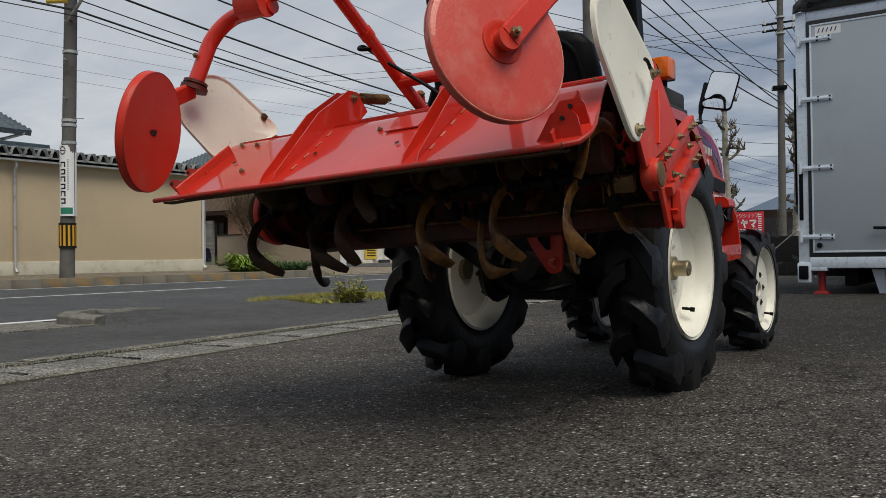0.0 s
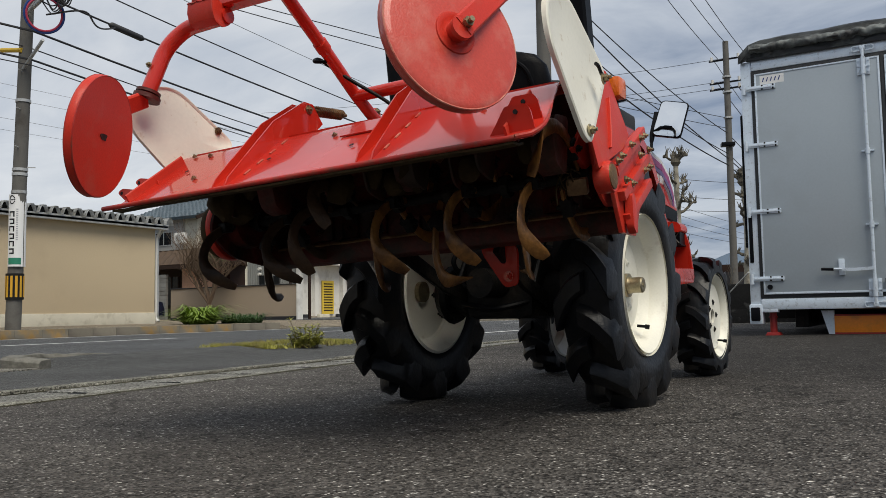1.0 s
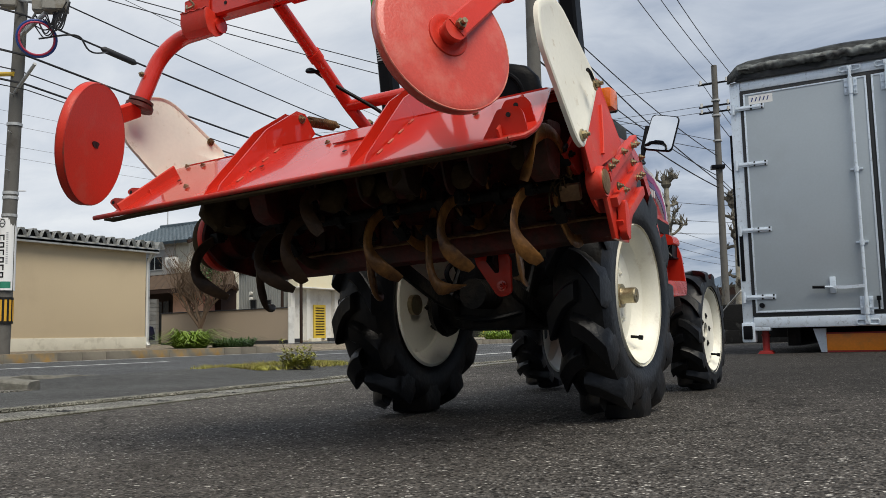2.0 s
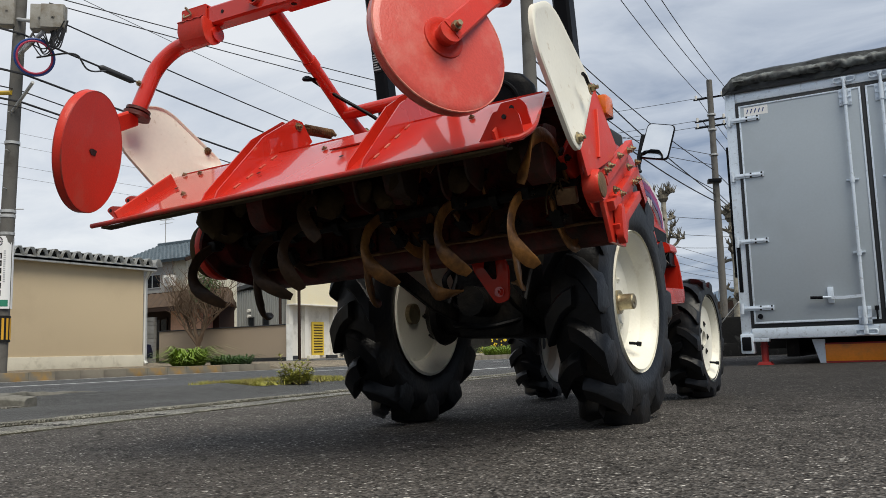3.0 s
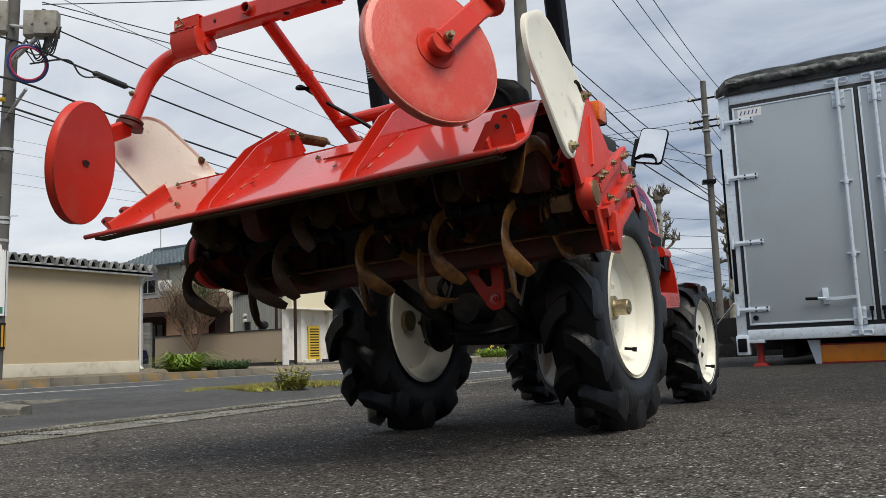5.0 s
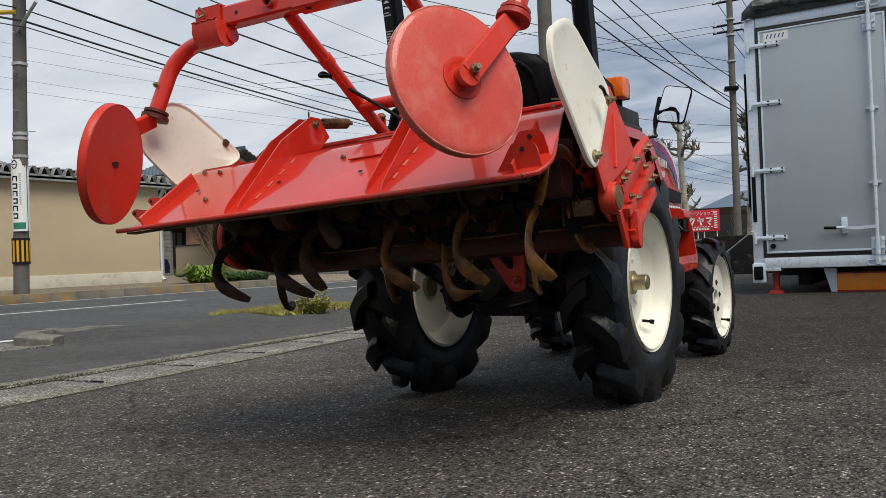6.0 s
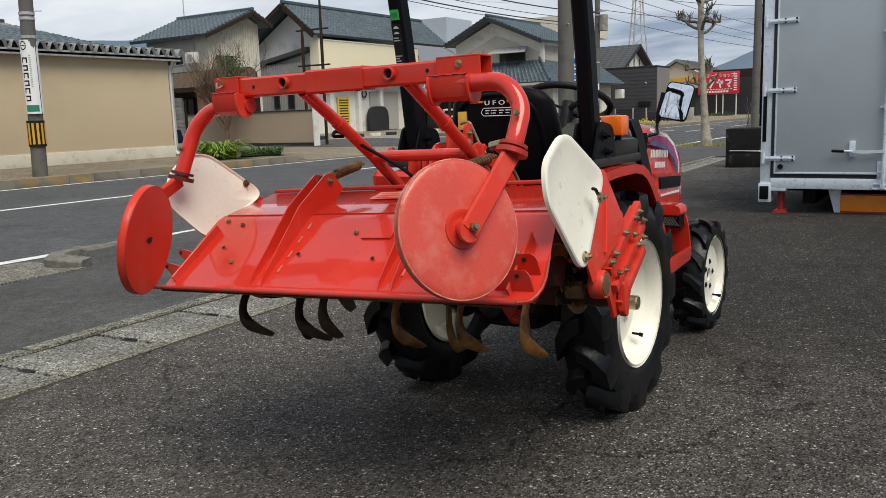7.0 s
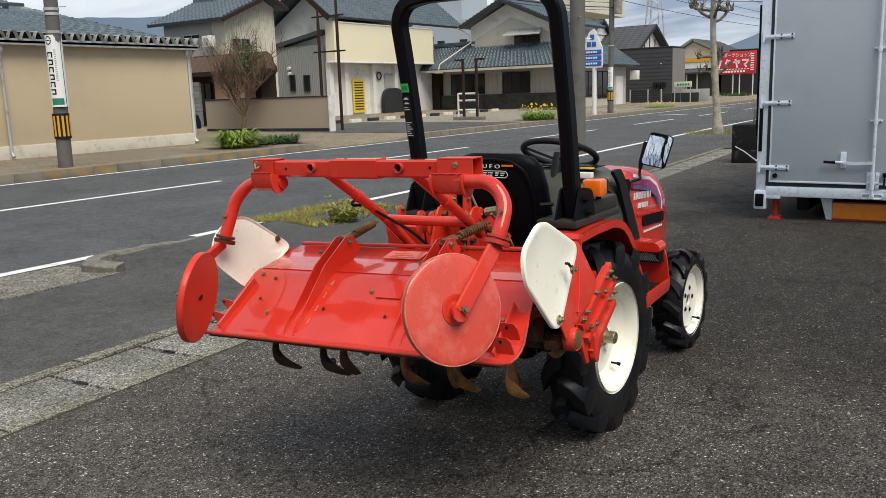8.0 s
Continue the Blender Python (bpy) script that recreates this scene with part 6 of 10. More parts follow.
tube(bm, bend([(-0.425, -1.10, 1.23), (-0.41, -1.115, 1.212), (-0.395, -1.10, 1.225), (-0.40, -1.12, 1.24)], 0.008), 0.0035, 6)
bar_part("bar_pin", bm, STEEL, beam, "zinc lynch pin")
HUB = {-1: Vector((-0.519, -1.373, 0.787)), 1: Vector((0.571, -1.367, 0.868))}
CLAMP = {-1: Vector((-0.578, -1.16, 0.945)), 1: Vector((0.553, -1.155, 1.02))}
for s in (-1, 1):
    bm = B()
    c = CLAMP[s]
    if s < 0:
        path = [(-0.34, -1.085, 1.151), (-0.50, -1.09, 1.145), (-0.555, -1.115, 1.09), (-0.575, -1.155, 0.965), c]
    else:
        path = [(0.34, -1.085, 1.18), (0.50, -1.085, 1.18), (0.555, -1.10, 1.12), (0.556, -1.145, 1.045), c]
    tube(bm, bend(path, 0.075, 8), 0.0225, 16)
    arm = tpart("bent_arm", bm, RED, tiller, "bent red tube arm", tilt=False)
    bm = B()
    axis = (Vector(path[-2]) - c).normalized()
    lathe(bm, [(0, -0.012), (0.038, -0.012), (0.038, 0.0), (0.0, 0.0)], Matrix.Translation(c) @ axis.to_track_quat("Z", "Y").to_matrix().to_4x4(), 18)
    lathe(bm, [(0, 0.006), (0.034, 0.006), (0.034, 0.014), (0.0, 0.014)], Matrix.Translation(c) @ axis.to_track_quat("Z", "Y").to_matrix().to_4x4(), 18)
    tpart("arm_flange", bm, RED_EDGE if s > 0 else RED_DUSK, arm, tilt=False)
    bm = B()
    bolt(bm, c + axis * 0.085 + Vector((0.0, -0.026, 0.004)), (0.1, -1, 0.1), 0.0055, 0.006)
    tpart("arm_pin", bm, STEEL, arm, tilt=False)
    nrm = Vector((0.89, -0.40, 0.2)).normalized() if s > 0 else Vector((-0.855, -0.445, 0.15)).normalized()
    hub = HUB[s] - nrm * 0.046 if s > 0 else HUB[s]
    bm = B()
    if s > 0:
        q = hub + nrm * 0.03
        bar(bm, [c - axis * 0.01, c.lerp(q, 0.3) + nrm * 0.005, q + (q - c).normalized() * 0.012], 0.014, 0.048, up=nrm.cross(q - c), bevel=0.004)
    else:
        q = hub + nrm * 0.03
        bar(bm, [c - axis * 0.01, c.lerp(q, 0.45) + nrm * 0.02, q], 0.014, 0.05, up=nrm.cross(q - c), bevel=0.004)
    if s > 0:
        tube(bm, [q - nrm * 0.006 + (q - c).normalized() * 0.012, q + nrm * 0.005 + (q - c).normalized() * 0.012], 0.024, 20)
    tpart("disc_holder", bm, RED_WORN, arm, tilt=False)
    bm = B()
    R = 0.155
    md = Matrix.Translation(hub) @ nrm.to_track_quat("Z", "Y").to_matrix().to_4x4()
    lathe(bm, [(0, 0.0), (R * 0.30, 0.0), (R * 0.9, -0.004), (R * 0.97, -0.006), (R, -0.009), (R, -0.024), (R * 0.975, -0.029), (R * 0.9, -0.0285), (0.0, -0.027)], md, 64)
    disc = tpart("ridging_disc", bm, RED_DISC if s > 0 else RED_WORN, arm, "scuffed red ridging disc", tilt=False)
    bm = B()
    tube(bm, [md @ Vector((R * 0.992 * math.cos(2 * math.pi * k / 64), R * 0.992 * math.sin(2 * math.pi * k / 64), -0.0085)) for k in range(65)], 0.0022, 6, cap=False)
    tube(bm, [md @ Vector((R * 0.985 * math.cos(2 * math.pi * k / 64), R * 0.985 * math.sin(2 * math.pi * k / 64), -0.0275)) for k in range(65)], 0.002, 6, cap=False)
    tpart("worn_edge", bm, WORN_RIM if s > 0 else RED_EDGE, disc, "paint chipped down to pale primer along the rim", tilt=False)
    bm = B()
    lathe(bm, [(0.046, -0.002), (0.044, 0.003), (0.036, 0.004), (0.031, 0.0015), (0.022, 0.002), (0.019, 0.026), (0.0, 0.026)], md, 24)
    tpart("disc_hub", bm, RED_WORN, disc, tilt=False)
    bm = B()
    tube(bm, [md @ Vector((0, 0, 0.028)), md @ Vector((0, 0, 0.049))], 0.0105, 6)
    tube(bm, [md @ Vector((0, 0, 0.05)), md @ Vector((0, 0, 0.058))], 0.006, 8)
    tpart("hub_nut", bm, STEEL, disc, "zinc hub nut", tilt=False)
    if s < 0:
        bm = B()
        hole = []
        for k in range(20):
            a = 2 * math.pi * k / 20
            hole.append(md @ Vector((0.0165 * math.cos(a) * (1 + 0.25 * math.sin(3 * a + 1)), 0.010 * math.sin(a) * (1 + 0.2 * math.cos(2 * a)), -0.0278)))
        prism(bm, hole, nrm * -0.0012)
        tpart("disc_bore", bm, DARKTXT, disc, "dark worn centre hole", tilt=False)
# struts
bm = B()
tube(bm, bend([(-0.167, -1.05, 1.185), (-0.175, -0.85, 1.065), (-0.182, -0.722, 0.985), (-0.11, -0.62, 0.84)], 0.02), 0.0185, 14)
tpart("strut", bm, RED, beam, "red tube strut", tilt=False)
bm = B()
tube(bm, [(0.195, -1.05, 1.195), (0.18, -0.722, 1.0), (0.175, -0.62, 0.93)], 0.0185, 14)
tpart("strut", bm, RED, beam, "red tube strut", tilt=False)
bm = B()
tube(bm, [(-0.18, -0.722, 0.979), (0.178, -0.722, 0.988)], 0.0185, 14)
tpart("cross_tube", bm, RED, beam, "red cross tube between the struts", tilt=False)
for a, b in (((-0.174, -0.875, 1.080), (-0.173, -0.90, 1.095)), ((0.186, -0.85, 1.076), (0.1868, -0.87, 1.088))):
    bm = B()
    tube(bm, [a, b], 0.0215, 14)
    tpart("strut_collar", bm, RED_WORN, beam, tilt=False)
bm = B()
bolt(bm, (-0.182, -0.745, 1.01), (0, -1, 0.2), 0.009, 0.008)
tpart("strut_bolt", bm, STEEL, beam, tilt=False)
bm = B()
bolt(bm, (0.19, -0.745, 1.02), (0.2, -1, 0.2), 0.009, 0.008)
tpart("strut_bolt", bm, STEEL, beam, tilt=False)
bm = B()
tube(bm, bend([(-0.18, -0.86, 1.05), (-0.215, -0.88, 1.05), (-0.22, -0.85, 1.07), (-0.16, -0.79, 1.015), (-0.06, -0.73, 0.945), (0.0, -0.70, 0.885)], 0.04), 0.0055, 8)
tpart("control_cable", bm, BLACK, beam, "thin black control cable", tilt=False)
# mast up to the tractor
for s in (-1, 1):
    bm = B()
    prism(bm, rounded([(TX + s * 0.07, -0.64, 0.76), (TX + s * 0.07, -0.56, 1.0), (TX + s * 0.07, -0.51, 1.02), (TX + s * 0.07, -0.46, 0.98), (TX + s * 0.07, -0.42, 0.76)], 0.03), (0.01 * s, 0, 0), 0.002)
    bar(bm, [(TX + s * 0.075, -0.5, 0.99), (TX + s * 0.12, -0.35, 0.86)], 0.014, 0.045, bevel=0.003)
    tpart("mast", bm, RED, None, "red linkage mast plate", tilt=False)
bm = B()
box(bm, (TX - 0.12, -0.62, 0.62), (TX + 0.10, -0.42, 0.80), 0.02)
tpart("gear_case", bm, MUD_SHADE_RED, None, "drive casing in mud- and shade-dark red", tilt=False)
bm = B()
prism(bm, rounded([(0.085, -0.47, 0.62), (0.15, -0.47, 0.62), (0.212, -0.45, 0.51), (0.207, -0.44, 0.405), (0.165, -0.44, 0.395), (0.10, -0.46, 0.50)], 0.015), (0, 0.012, 0), 0.003)
for x, z in ((0.13, 0.55), (0.185, 0.43)):
    bolt(bm, (x, -0.455, z), (0, -1, 0), 0.011, 0.012)
tpart("mast_foot", bm, RED, None, "red lower linkage plate", tilt=False)
bm = B()
tube(bm, bend([(0.20, -0.58, 1.0), (0.22, -0.52, 0.93), (0.235, -0.48, 0.86), (0.215, -0.5, 0.85)], 0.01), 0.006, 8)
tube(bm, [(0.16, -0.55, 1.0), (0.21, -0.55, 1.01)], 0.016, 8)
tpart("hitch_pin", bm, STEEL, None, "brass-coloured hitch pin handle", tilt=False)
for x, y, z in ((-0.06, -0.52, 0.98), (0.09, -0.45, 0.92), (0.11, -0.6, 0.90), (-0.12, -0.48, 0.9)):
    bm = B()
    tube(bm, [(x - 0.03, y, z), (x + 0.03, y, z)], 0.012, 8)
    tpart("linkage_pin", bm, RUSTY, None, tilt=False)

# upright linkage plates, brass-coloured lock rod and knob behind the seat
for x, y, z, h, ln in ((-0.01, -0.52, 0.95, 0.12, 0.06), (0.055, -0.52, 0.95, 0.125, 0.06), (-0.085, -0.55, 0.90, 0.09, 0.07), (-0.14, -0.55, 0.90, 0.09, 0.07), (-0.27, -0.5, 0.95, 0.05, 0.05), (0.115, -0.58, 0.86, 0.10, 0.08)):
    bm = B()
    prism(bm, rounded([(x, y - ln / 2, z), (x, y + ln / 2, z), (x, y + ln * 0.35, z + h), (x, y - ln * 0.35, z + h)], 0.018), (0.009, 0, 0), 0.002)
    lug_ = tpart("linkage_plate", bm, RED_WORN, None, "scuffed red linkage plate", tilt=False)
    bm = B()
    bolt(bm, (x - 0.001, y, z + h * 0.75), (-1, 0, 0), 0.008, 0.007)
    bolt(bm, (x + 0.01, y, z + h * 0.75), (1, 0, 0), 0.008, 0.007)
    tpart("plate_pin", bm, STEEL, lug_, tilt=False)
bm = B()
tube(bm, bend([(0.02, -0.5, 1.075), (0.055, -0.5, 1.08), (0.095, -0.49, 0.985), (0.112, -0.485, 0.975)], 0.012), 0.005, 8)
rod = tpart("lock_rod", bm, STEEL, None, "brass-coloured bent lock rod", tilt=False)
bm = B()
tube(bm, [(0.105, -0.48, 0.97), (0.125, -0.47, 1.0)], 0.013, 10)
tpart("knob", bm, BLACK, rod, "black knob", tilt=False)

# cream ridger plates
for s in (1, -1):
    bm = B()
    if s > 0:
        pts = [(0.601, -0.965, 1.062), (0.588, -0.675, 0.927), (0.628, -0.90, 0.705), (0.642, -0.955, 0.715), (0.622, -1.13, 0.895), (0.615, -1.125, 0.985)]
    else:
        pts = [(-0.648, -1.02, 1.022), (-0.600, -0.80, 0.86), (-0.600, -1.045, 0.738), (-0.606, -1.08, 0.755), (-0.634, -1.19, 0.865), (-0.650, -1.15, 0.965)]
    ol = rounded(pts, [0.07, 0.05, 0.03, 0.03, 0.09, 0.09], 6)
    cen = sum(ol, Vector()) / len(ol)
    nv = Vector((0, 0, 0))
    for p, q in zip(ol, ol[1:] + ol[:1]):
        nv += (p - cen).cross(q - cen)
    nv.normalize()
    if nv.x * s < 0:
        nv = -nv
    # flatten onto one plane, dish the middle a little and roll the rim
    ol = [p - nv * (p - cen).dot(nv) for p in ol]
    rings = []
    for f, h in ((1.0, -0.010), (1.0, 0.0), (0.965, 0.003), (0.90, 0.0), (0.5, -0.004), (0.15, -0.005)):
        rings.append([bm.verts.new(cen + (p - cen) * f + nv * h) for p in ol])
    rings.append([bm.verts.new(cen - nv * 0.005)])
    back = [[bm.verts.new(cen + (p - cen) * f + nv * h) for p in ol] for f, h in ((0.985, -0.010), (0.95, -0.004), (0.5, -0.008))]
    back.append([bm.verts.new(cen - nv * 0.009)])
    n = len(ol)
    for R_ in (rings, [rings[0]] + back):
        for a, b in zip(R_, R_[1:]):
            for j in range(n):
                vs = list(dict.fromkeys([a[j % len(a)], a[(j + 1) % len(a)], b[(j + 1) % len(b)], b[j % len(b)]]))
                if len(vs) > 2:
                    bm.faces.new(vs)
    plate = tpart("ridger_plate", bm, CREAM, None, "cream-white kite-shaped ridger plate", tilt=False, smooth=50)
    if s > 0:
        bm = B()
        sl = Vector((0.634, -0.829, 0.882))
        tube(bm, bend([sl + Vector((-0.003, -0.035, 0.022)), sl + Vector((-0.002, -0.02, 0.02)), sl + Vector((-0.002, 0.0, 0.004))], 0.02), 0.0045, 8)
        tpart("plate_slot", bm, DARKTXT, plate, tilt=False)
        bm = B()
        bolt(bm, sl + Vector((0.0, 0.005, -0.005)), nv, 0.01, 0.012)
        tpart("plate_bolt", bm, STEEL, plate, tilt=False)
        bm = B()
        bolt(bm, Vector((0.632, -0.915, 0.735)), nv, 0.01, 0.01)
        tpart("plate_bolt", bm, STEEL, plate, tilt=False)
        bm = B()
        prism(bm, [(0.555, -0.86, 0.71), (0.555, -0.66, 0.90), (0.555, -0.62, 0.88), (0.555, -0.64, 0.74), (0.555, -0.78, 0.67)], (0.012, 0, 0), 0.002)
        tpart("plate_stay", bm, RED_WORN, plate, tilt=False)
    else:
        bm = B()
        bolt(bm, (-0.604, -0.87, 0.90), (1, 0, 0), 0.008, 0.008)
        tpart("plate_bolt", bm, RUSTY, plate, tilt=False)
        bm = B()
        prism(bm, [(-0.615, -1.0, 0.70), (-0.615, -0.82, 0.85), (-0.615, -0.78, 0.84), (-0.615, -0.82, 0.70)], (0.012, 0, 0), 0.002)
        tpart("plate_stay", bm, RED, plate, tilt=False)

# ---- far side: beige building ----
WX = -19.2
hall = thing("low_beige_building", (-23, 0, 0.15), "long low beige rendered building with a folded sheet roof", "building")
bm = B()
box(bm, (-28, -40, 0.45), (WX, 14.35, 3.02), 0.01)
part("wall", bm, BEIGE, hall, "beige rendered wall")
bm = B()
box(bm, (-28.02, -40, 0.05), (WX + 0.03, 14.37, 0.47), 0.015)
part("plinth", bm, CONC_PALE, hall, "stained pale concrete plinth")
bm = B()
box(bm, (-28, -40.1, 3.02), (WX + 0.28, 14.62, 3.10), 0.01)
box(bm, (WX + 0.2, -40.1, 2.98), (WX + 0.28, 14.62, 3.14), 0.01)
part("fascia", bm, GALV, hall, "grey metal eaves gutter")
bm = B()
pitch = 0.345
prof = []
y = -8.0
while y < 14.6:
    prof += [(y, 3.13), (y + 0.045, 3.13), (y + 0.085, 3.25), (y + 0.14, 3.345), (y + 0.235, 3.345), (y + 0.285, 3.25), (y + 0.325, 3.13)]
    y += pitch
top, bot = [], []
for x in (WX + 0.36, WX - 0.6, -28):
    lift = (WX - x) * 0.02
    top.append([bm.verts.new((x, yy, zz + lift)) for yy, zz in prof])
for a, b in zip(top, top[1:]):
    for j in range(len(prof) - 1):
        bm.faces.new((a[j], a[j + 1], b[j + 1], b[j]))
r = bmesh.ops.solidify(bm, geom=bm.faces[:], thickness=0.012)
part("folded_roof", bm, ROOFSHEET, hall, "weathered folded sheet-metal roof", smooth=10)
# black board put in as the shade inside the roof folds
bm = B()
box(bm, (WX + 0.16, -8, 3.06), (WX + 0.2, 14.4, 3.31))
part("fold_shade_board", bm, HAZ_K, hall, "black board for the shade under the roof folds")
for yy, mm, dx in ((14.42, PIPEW, -0.02), (14.54, GALV, -0.1), (8.47, GALV, 0.09)):
    bm = B()
    tube(bm, bend([(WX + 0.16, yy, 3.0), (WX + 0.1 + dx, yy, 2.86), (WX + dx, yy, 2.75), (WX + dx, yy, 0.3), (WX + dx + 0.08, yy, 0.2)], 0.05), 0.038, 10)
    part("downpipe", bm, mm, hall, "slim downpipe")


# ---- poles, cables ----
def pole(name, x, y, z0, h, r0, r1, label, lean=(0, 0)):
    t = thing(name, (x, y, z0), label, "utility pole", group="utility poles")
    bm = B()
    tube(bm, [(x, y, z0 - 0.2), (x + lean[0] * 0.5, y + lean[1] * 0.5, z0 + h / 2), (x + lean[0], y + lean[1], z0 + h)], [r0, (r0 + r1) / 2, r1], 20)
    part("shaft", bm, POLE, t, "grey-brown concrete shaft")
    return t


def pole_at(x, y, z0, h, lean, z):
    f = (z - z0) / h
    return Vector((x + lean[0] * f, y + lean[1] * f, z))


def pole_extras(t, x, y, z0, h, lean, steps, bands, r):
    for z in bands:
        bm = B()
        c = pole_at(x, y, z0, h, lean, z)
        tube(bm, [c - Vector((0, 0, 0.03)), c + Vector((0, 0, 0.03))], r + 0.008, 20)
        part("band", bm, GALV, t)
    for k, z in enumerate(steps):
        bm = B()
        c = pole_at(x, y, z0, h, lean, z)
        d = Vector((0.6, -0.8, 0)) if k % 2 else Vector((-0.6, 0.8, 0)) if k % 3 else Vector((0.8, 0.6, 0))
        tube(bm, [c, c + d * (r + 0.16)], 0.011, 6)
        part("climbing_step", bm, GALV, t)


def hazard(t, x, y, z0, za, zb, r):
    bm = B()
    tube(bm, [(x, y, za), (x, y, zb)], r + 0.006, 24)
    sl = part("hazard_sleeve", bm, HAZ_K, t, "black and yellow hazard sleeve")
    for k in range(12):
        a = 2 * math.pi * k / 12
        bm = B()
        pts = []
        for q in range(4):
            aa = a + (q / 3) * 2 * math.pi / 12 * 0.5
            pts.append((x + (r + 0.010) * math.cos(aa), y + (r + 0.010) * math.sin(aa)))
        for (xa, ya), (xb, yb) in zip(pts, pts[1:]):
            prism(bm, [(xa, ya, za + 0.05), (xb, yb, za + 0.05), (xb, yb, zb - 0.05), (xa, ya, zb - 0.05)], Vector((math.cos(a), math.sin(a), 0)) * -0.004)
        part("yellow_stripe", bm, HAZ_Y, sl)


def wrap_sign(t, x, y, za, zb, r, facing, half, strokes):
    """A curved sign plate on a pole with plain strokes for its unread writing."""
    bm = B()
    n = 10
    rows = []
    for q in range(n + 1):
        a = facing + half * (2 * q / n - 1)
        rows.append([bm.verts.new((x + rr * math.cos(a), y + rr * math.sin(a), z)) for rr, z in ((r, za), (r, zb), (r - 0.006, zb), (r - 0.006, za))])
    for a, b in zip(rows, rows[1:]):
        for j in range(4):
            bm.faces.new((a[j], a[(j + 1) % 4], b[(j + 1) % 4], b[j]))
    bm.faces.new(rows[0][::-1])
    bm.faces.new(rows[-1])
    sign = part("wrap_sign", bm, WHITE, t, "white curved advertising plate")

    def stroke(u0, u1, z0_, z1_, mm, nm):
        bm = B()
        k = max(1, int((u1 - u0) / 0.15))
        for q in range(k):
            a0, a1 = facing + half * (u0 + (u1 - u0) * q / k), facing + half * (u0 + (u1 - u0) * (q + 1) / k)
            prism(bm, [(x + (r + 0.0015) * math.cos(a0), y + (r + 0.0015) * math.sin(a0), z0_), (x + (r + 0.0015) * math.cos(a1), y + (r + 0.0015) * math.sin(a1), z0_), (x + (r + 0.0015) * math.cos(a1), y + (r + 0.0015) * math.sin(a1), z1_), (x + (r + 0.0015) * math.cos(a0), y + (r + 0.0015) * math.sin(a0), z1_)], Vector((math.cos(facing), math.sin(facing), 0)) * 0.002)
        part(nm, bm, mm, sign)

    H = zb - za
    if strokes:
        for k in range(6):
            z = zb - H * (0.235 + 0.103 * k)
            stroke(-0.74, -0.06, z - H * 0.020, z, DARKTXT, "stroke")
            stroke(-0.22, -0.06, z - H * 0.078, z - H * 0.020, DARKTXT, "stroke")
            if k % 2:
                stroke(-0.66, -0.22, z - H * 0.078, z - H * 0.058, DARKTXT, "stroke")
            else:
                stroke(-0.74, -0.60, z - H * 0.070, z - H * 0.020, DARKTXT, "stroke")
        for k in range(15):
            z = zb - H * (0.2 + 0.03 * k)
            stroke(0.12, 0.34, z - H * 0.018, z, GREYTXT, "small_stroke")
        stroke(-0.8, 0.75, za + H * 0.03, za + H * 0.12, GREENSIGN, "green_block")
        for k in range(14):
            a0 = 2 * math.pi * k / 14
            u, z = -0.4 + 0.32 * math.cos(a0), zb - H * 0.075 + H * 0.055 * math.sin(a0)
            stroke(u - 0.07, u + 0.07, z - H * 0.008, z + H * 0.008, DARKTXT, "emblem_stroke")
        stroke(-0.6, -0.2, zb - H * 0.082, zb - H * 0.07, DARKTXT, "emblem_stroke")


P1 = (-15.26, 7.47, 0.12)
L1 = (0.42, 0.0)
pole1 = pole("utility_pole", *P1, 10.0, 0.155, 0.11, "concrete utility pole with a white sign plate and hazard stripes", L1)
pole_extras(pole1, *P1, 10.0, L1, (3.5, 3.9, 4.3, 4.7, 5.1, 5.5), (2.98, 3.35, 3.45, 4.9), 0.145)
hazard(pole1, P1[0] + 0.04, P1[1], 0, 0.74, 1.28, 0.17)
wrap_sign(pole1, P1[0] + 0.085, P1[1], 1.42, 2.92, 0.172, math.atan2(-10.7, 16.9) - 0.25, 1.0, True)
wrap_sign(pole1, P1[0] + 0.085, P1[1], 1.42, 2.9, 0.168, math.atan2(-10.7, 16.9) + 1.35, 0.42, False)
# gear on the first pole
bm = B()
c = Vector((-13.97, 7.2, 6.47))
v = (Vector((1.3, -2.7, 0.25)) - c).normalized()
u, w = ring_frame(v)
ringp = [c + (u * math.cos(2 * math.pi * k / 40) + w * math.sin(2 * math.pi * k / 40)) * 0.36 for k in range(41)]
tube(bm, ringp, 0.03, 8)
part("cable_coil", bm, BLUEC, pole1, "blue coil of spare cable")
bm = B()
ringp = [c + v * 0.02 + (u * math.cos(2 * math.pi * k / 40) + w * math.sin(2 * math.pi * k / 40)) * 0.325 for k in range(41)]
tube(bm, ringp, 0.022, 8)
part("cable_coil_inner", bm, PINKC, pole1, "pink coil of spare cable")
for cx, cz, sz, hh in ((-13.52, 7.23, 0.46, 0.52), (-13.95, 7.32, 0.36, 0.55), (-15.1, 7.75, 0.34, 0.7)):
    bm = B()
    obox(bm, (cx, 7.3, cz), (sz, 0.25, hh), (0, 0, 40), 0.03)
    jb = part("junction_box", bm, BOXG, pole1, "weathered grey junction box")
    bm = B()
    m_ = pose(cx, 7.3, cz, 0, 0, 40)
    obox(bm, m_ @ Vector((0, -0.135, 0)), (sz * 0.94, 0.03, hh * 0.94), (0, 0, 40), 0.012)
    bolt(bm, m_ @ Vector((sz * 0.05, -0.15, -0.02)), m_.to_3x3() @ Vector((0, -1, 0)), 0.03, 0.02)
    part("box_lid", bm, BOXG, jb)
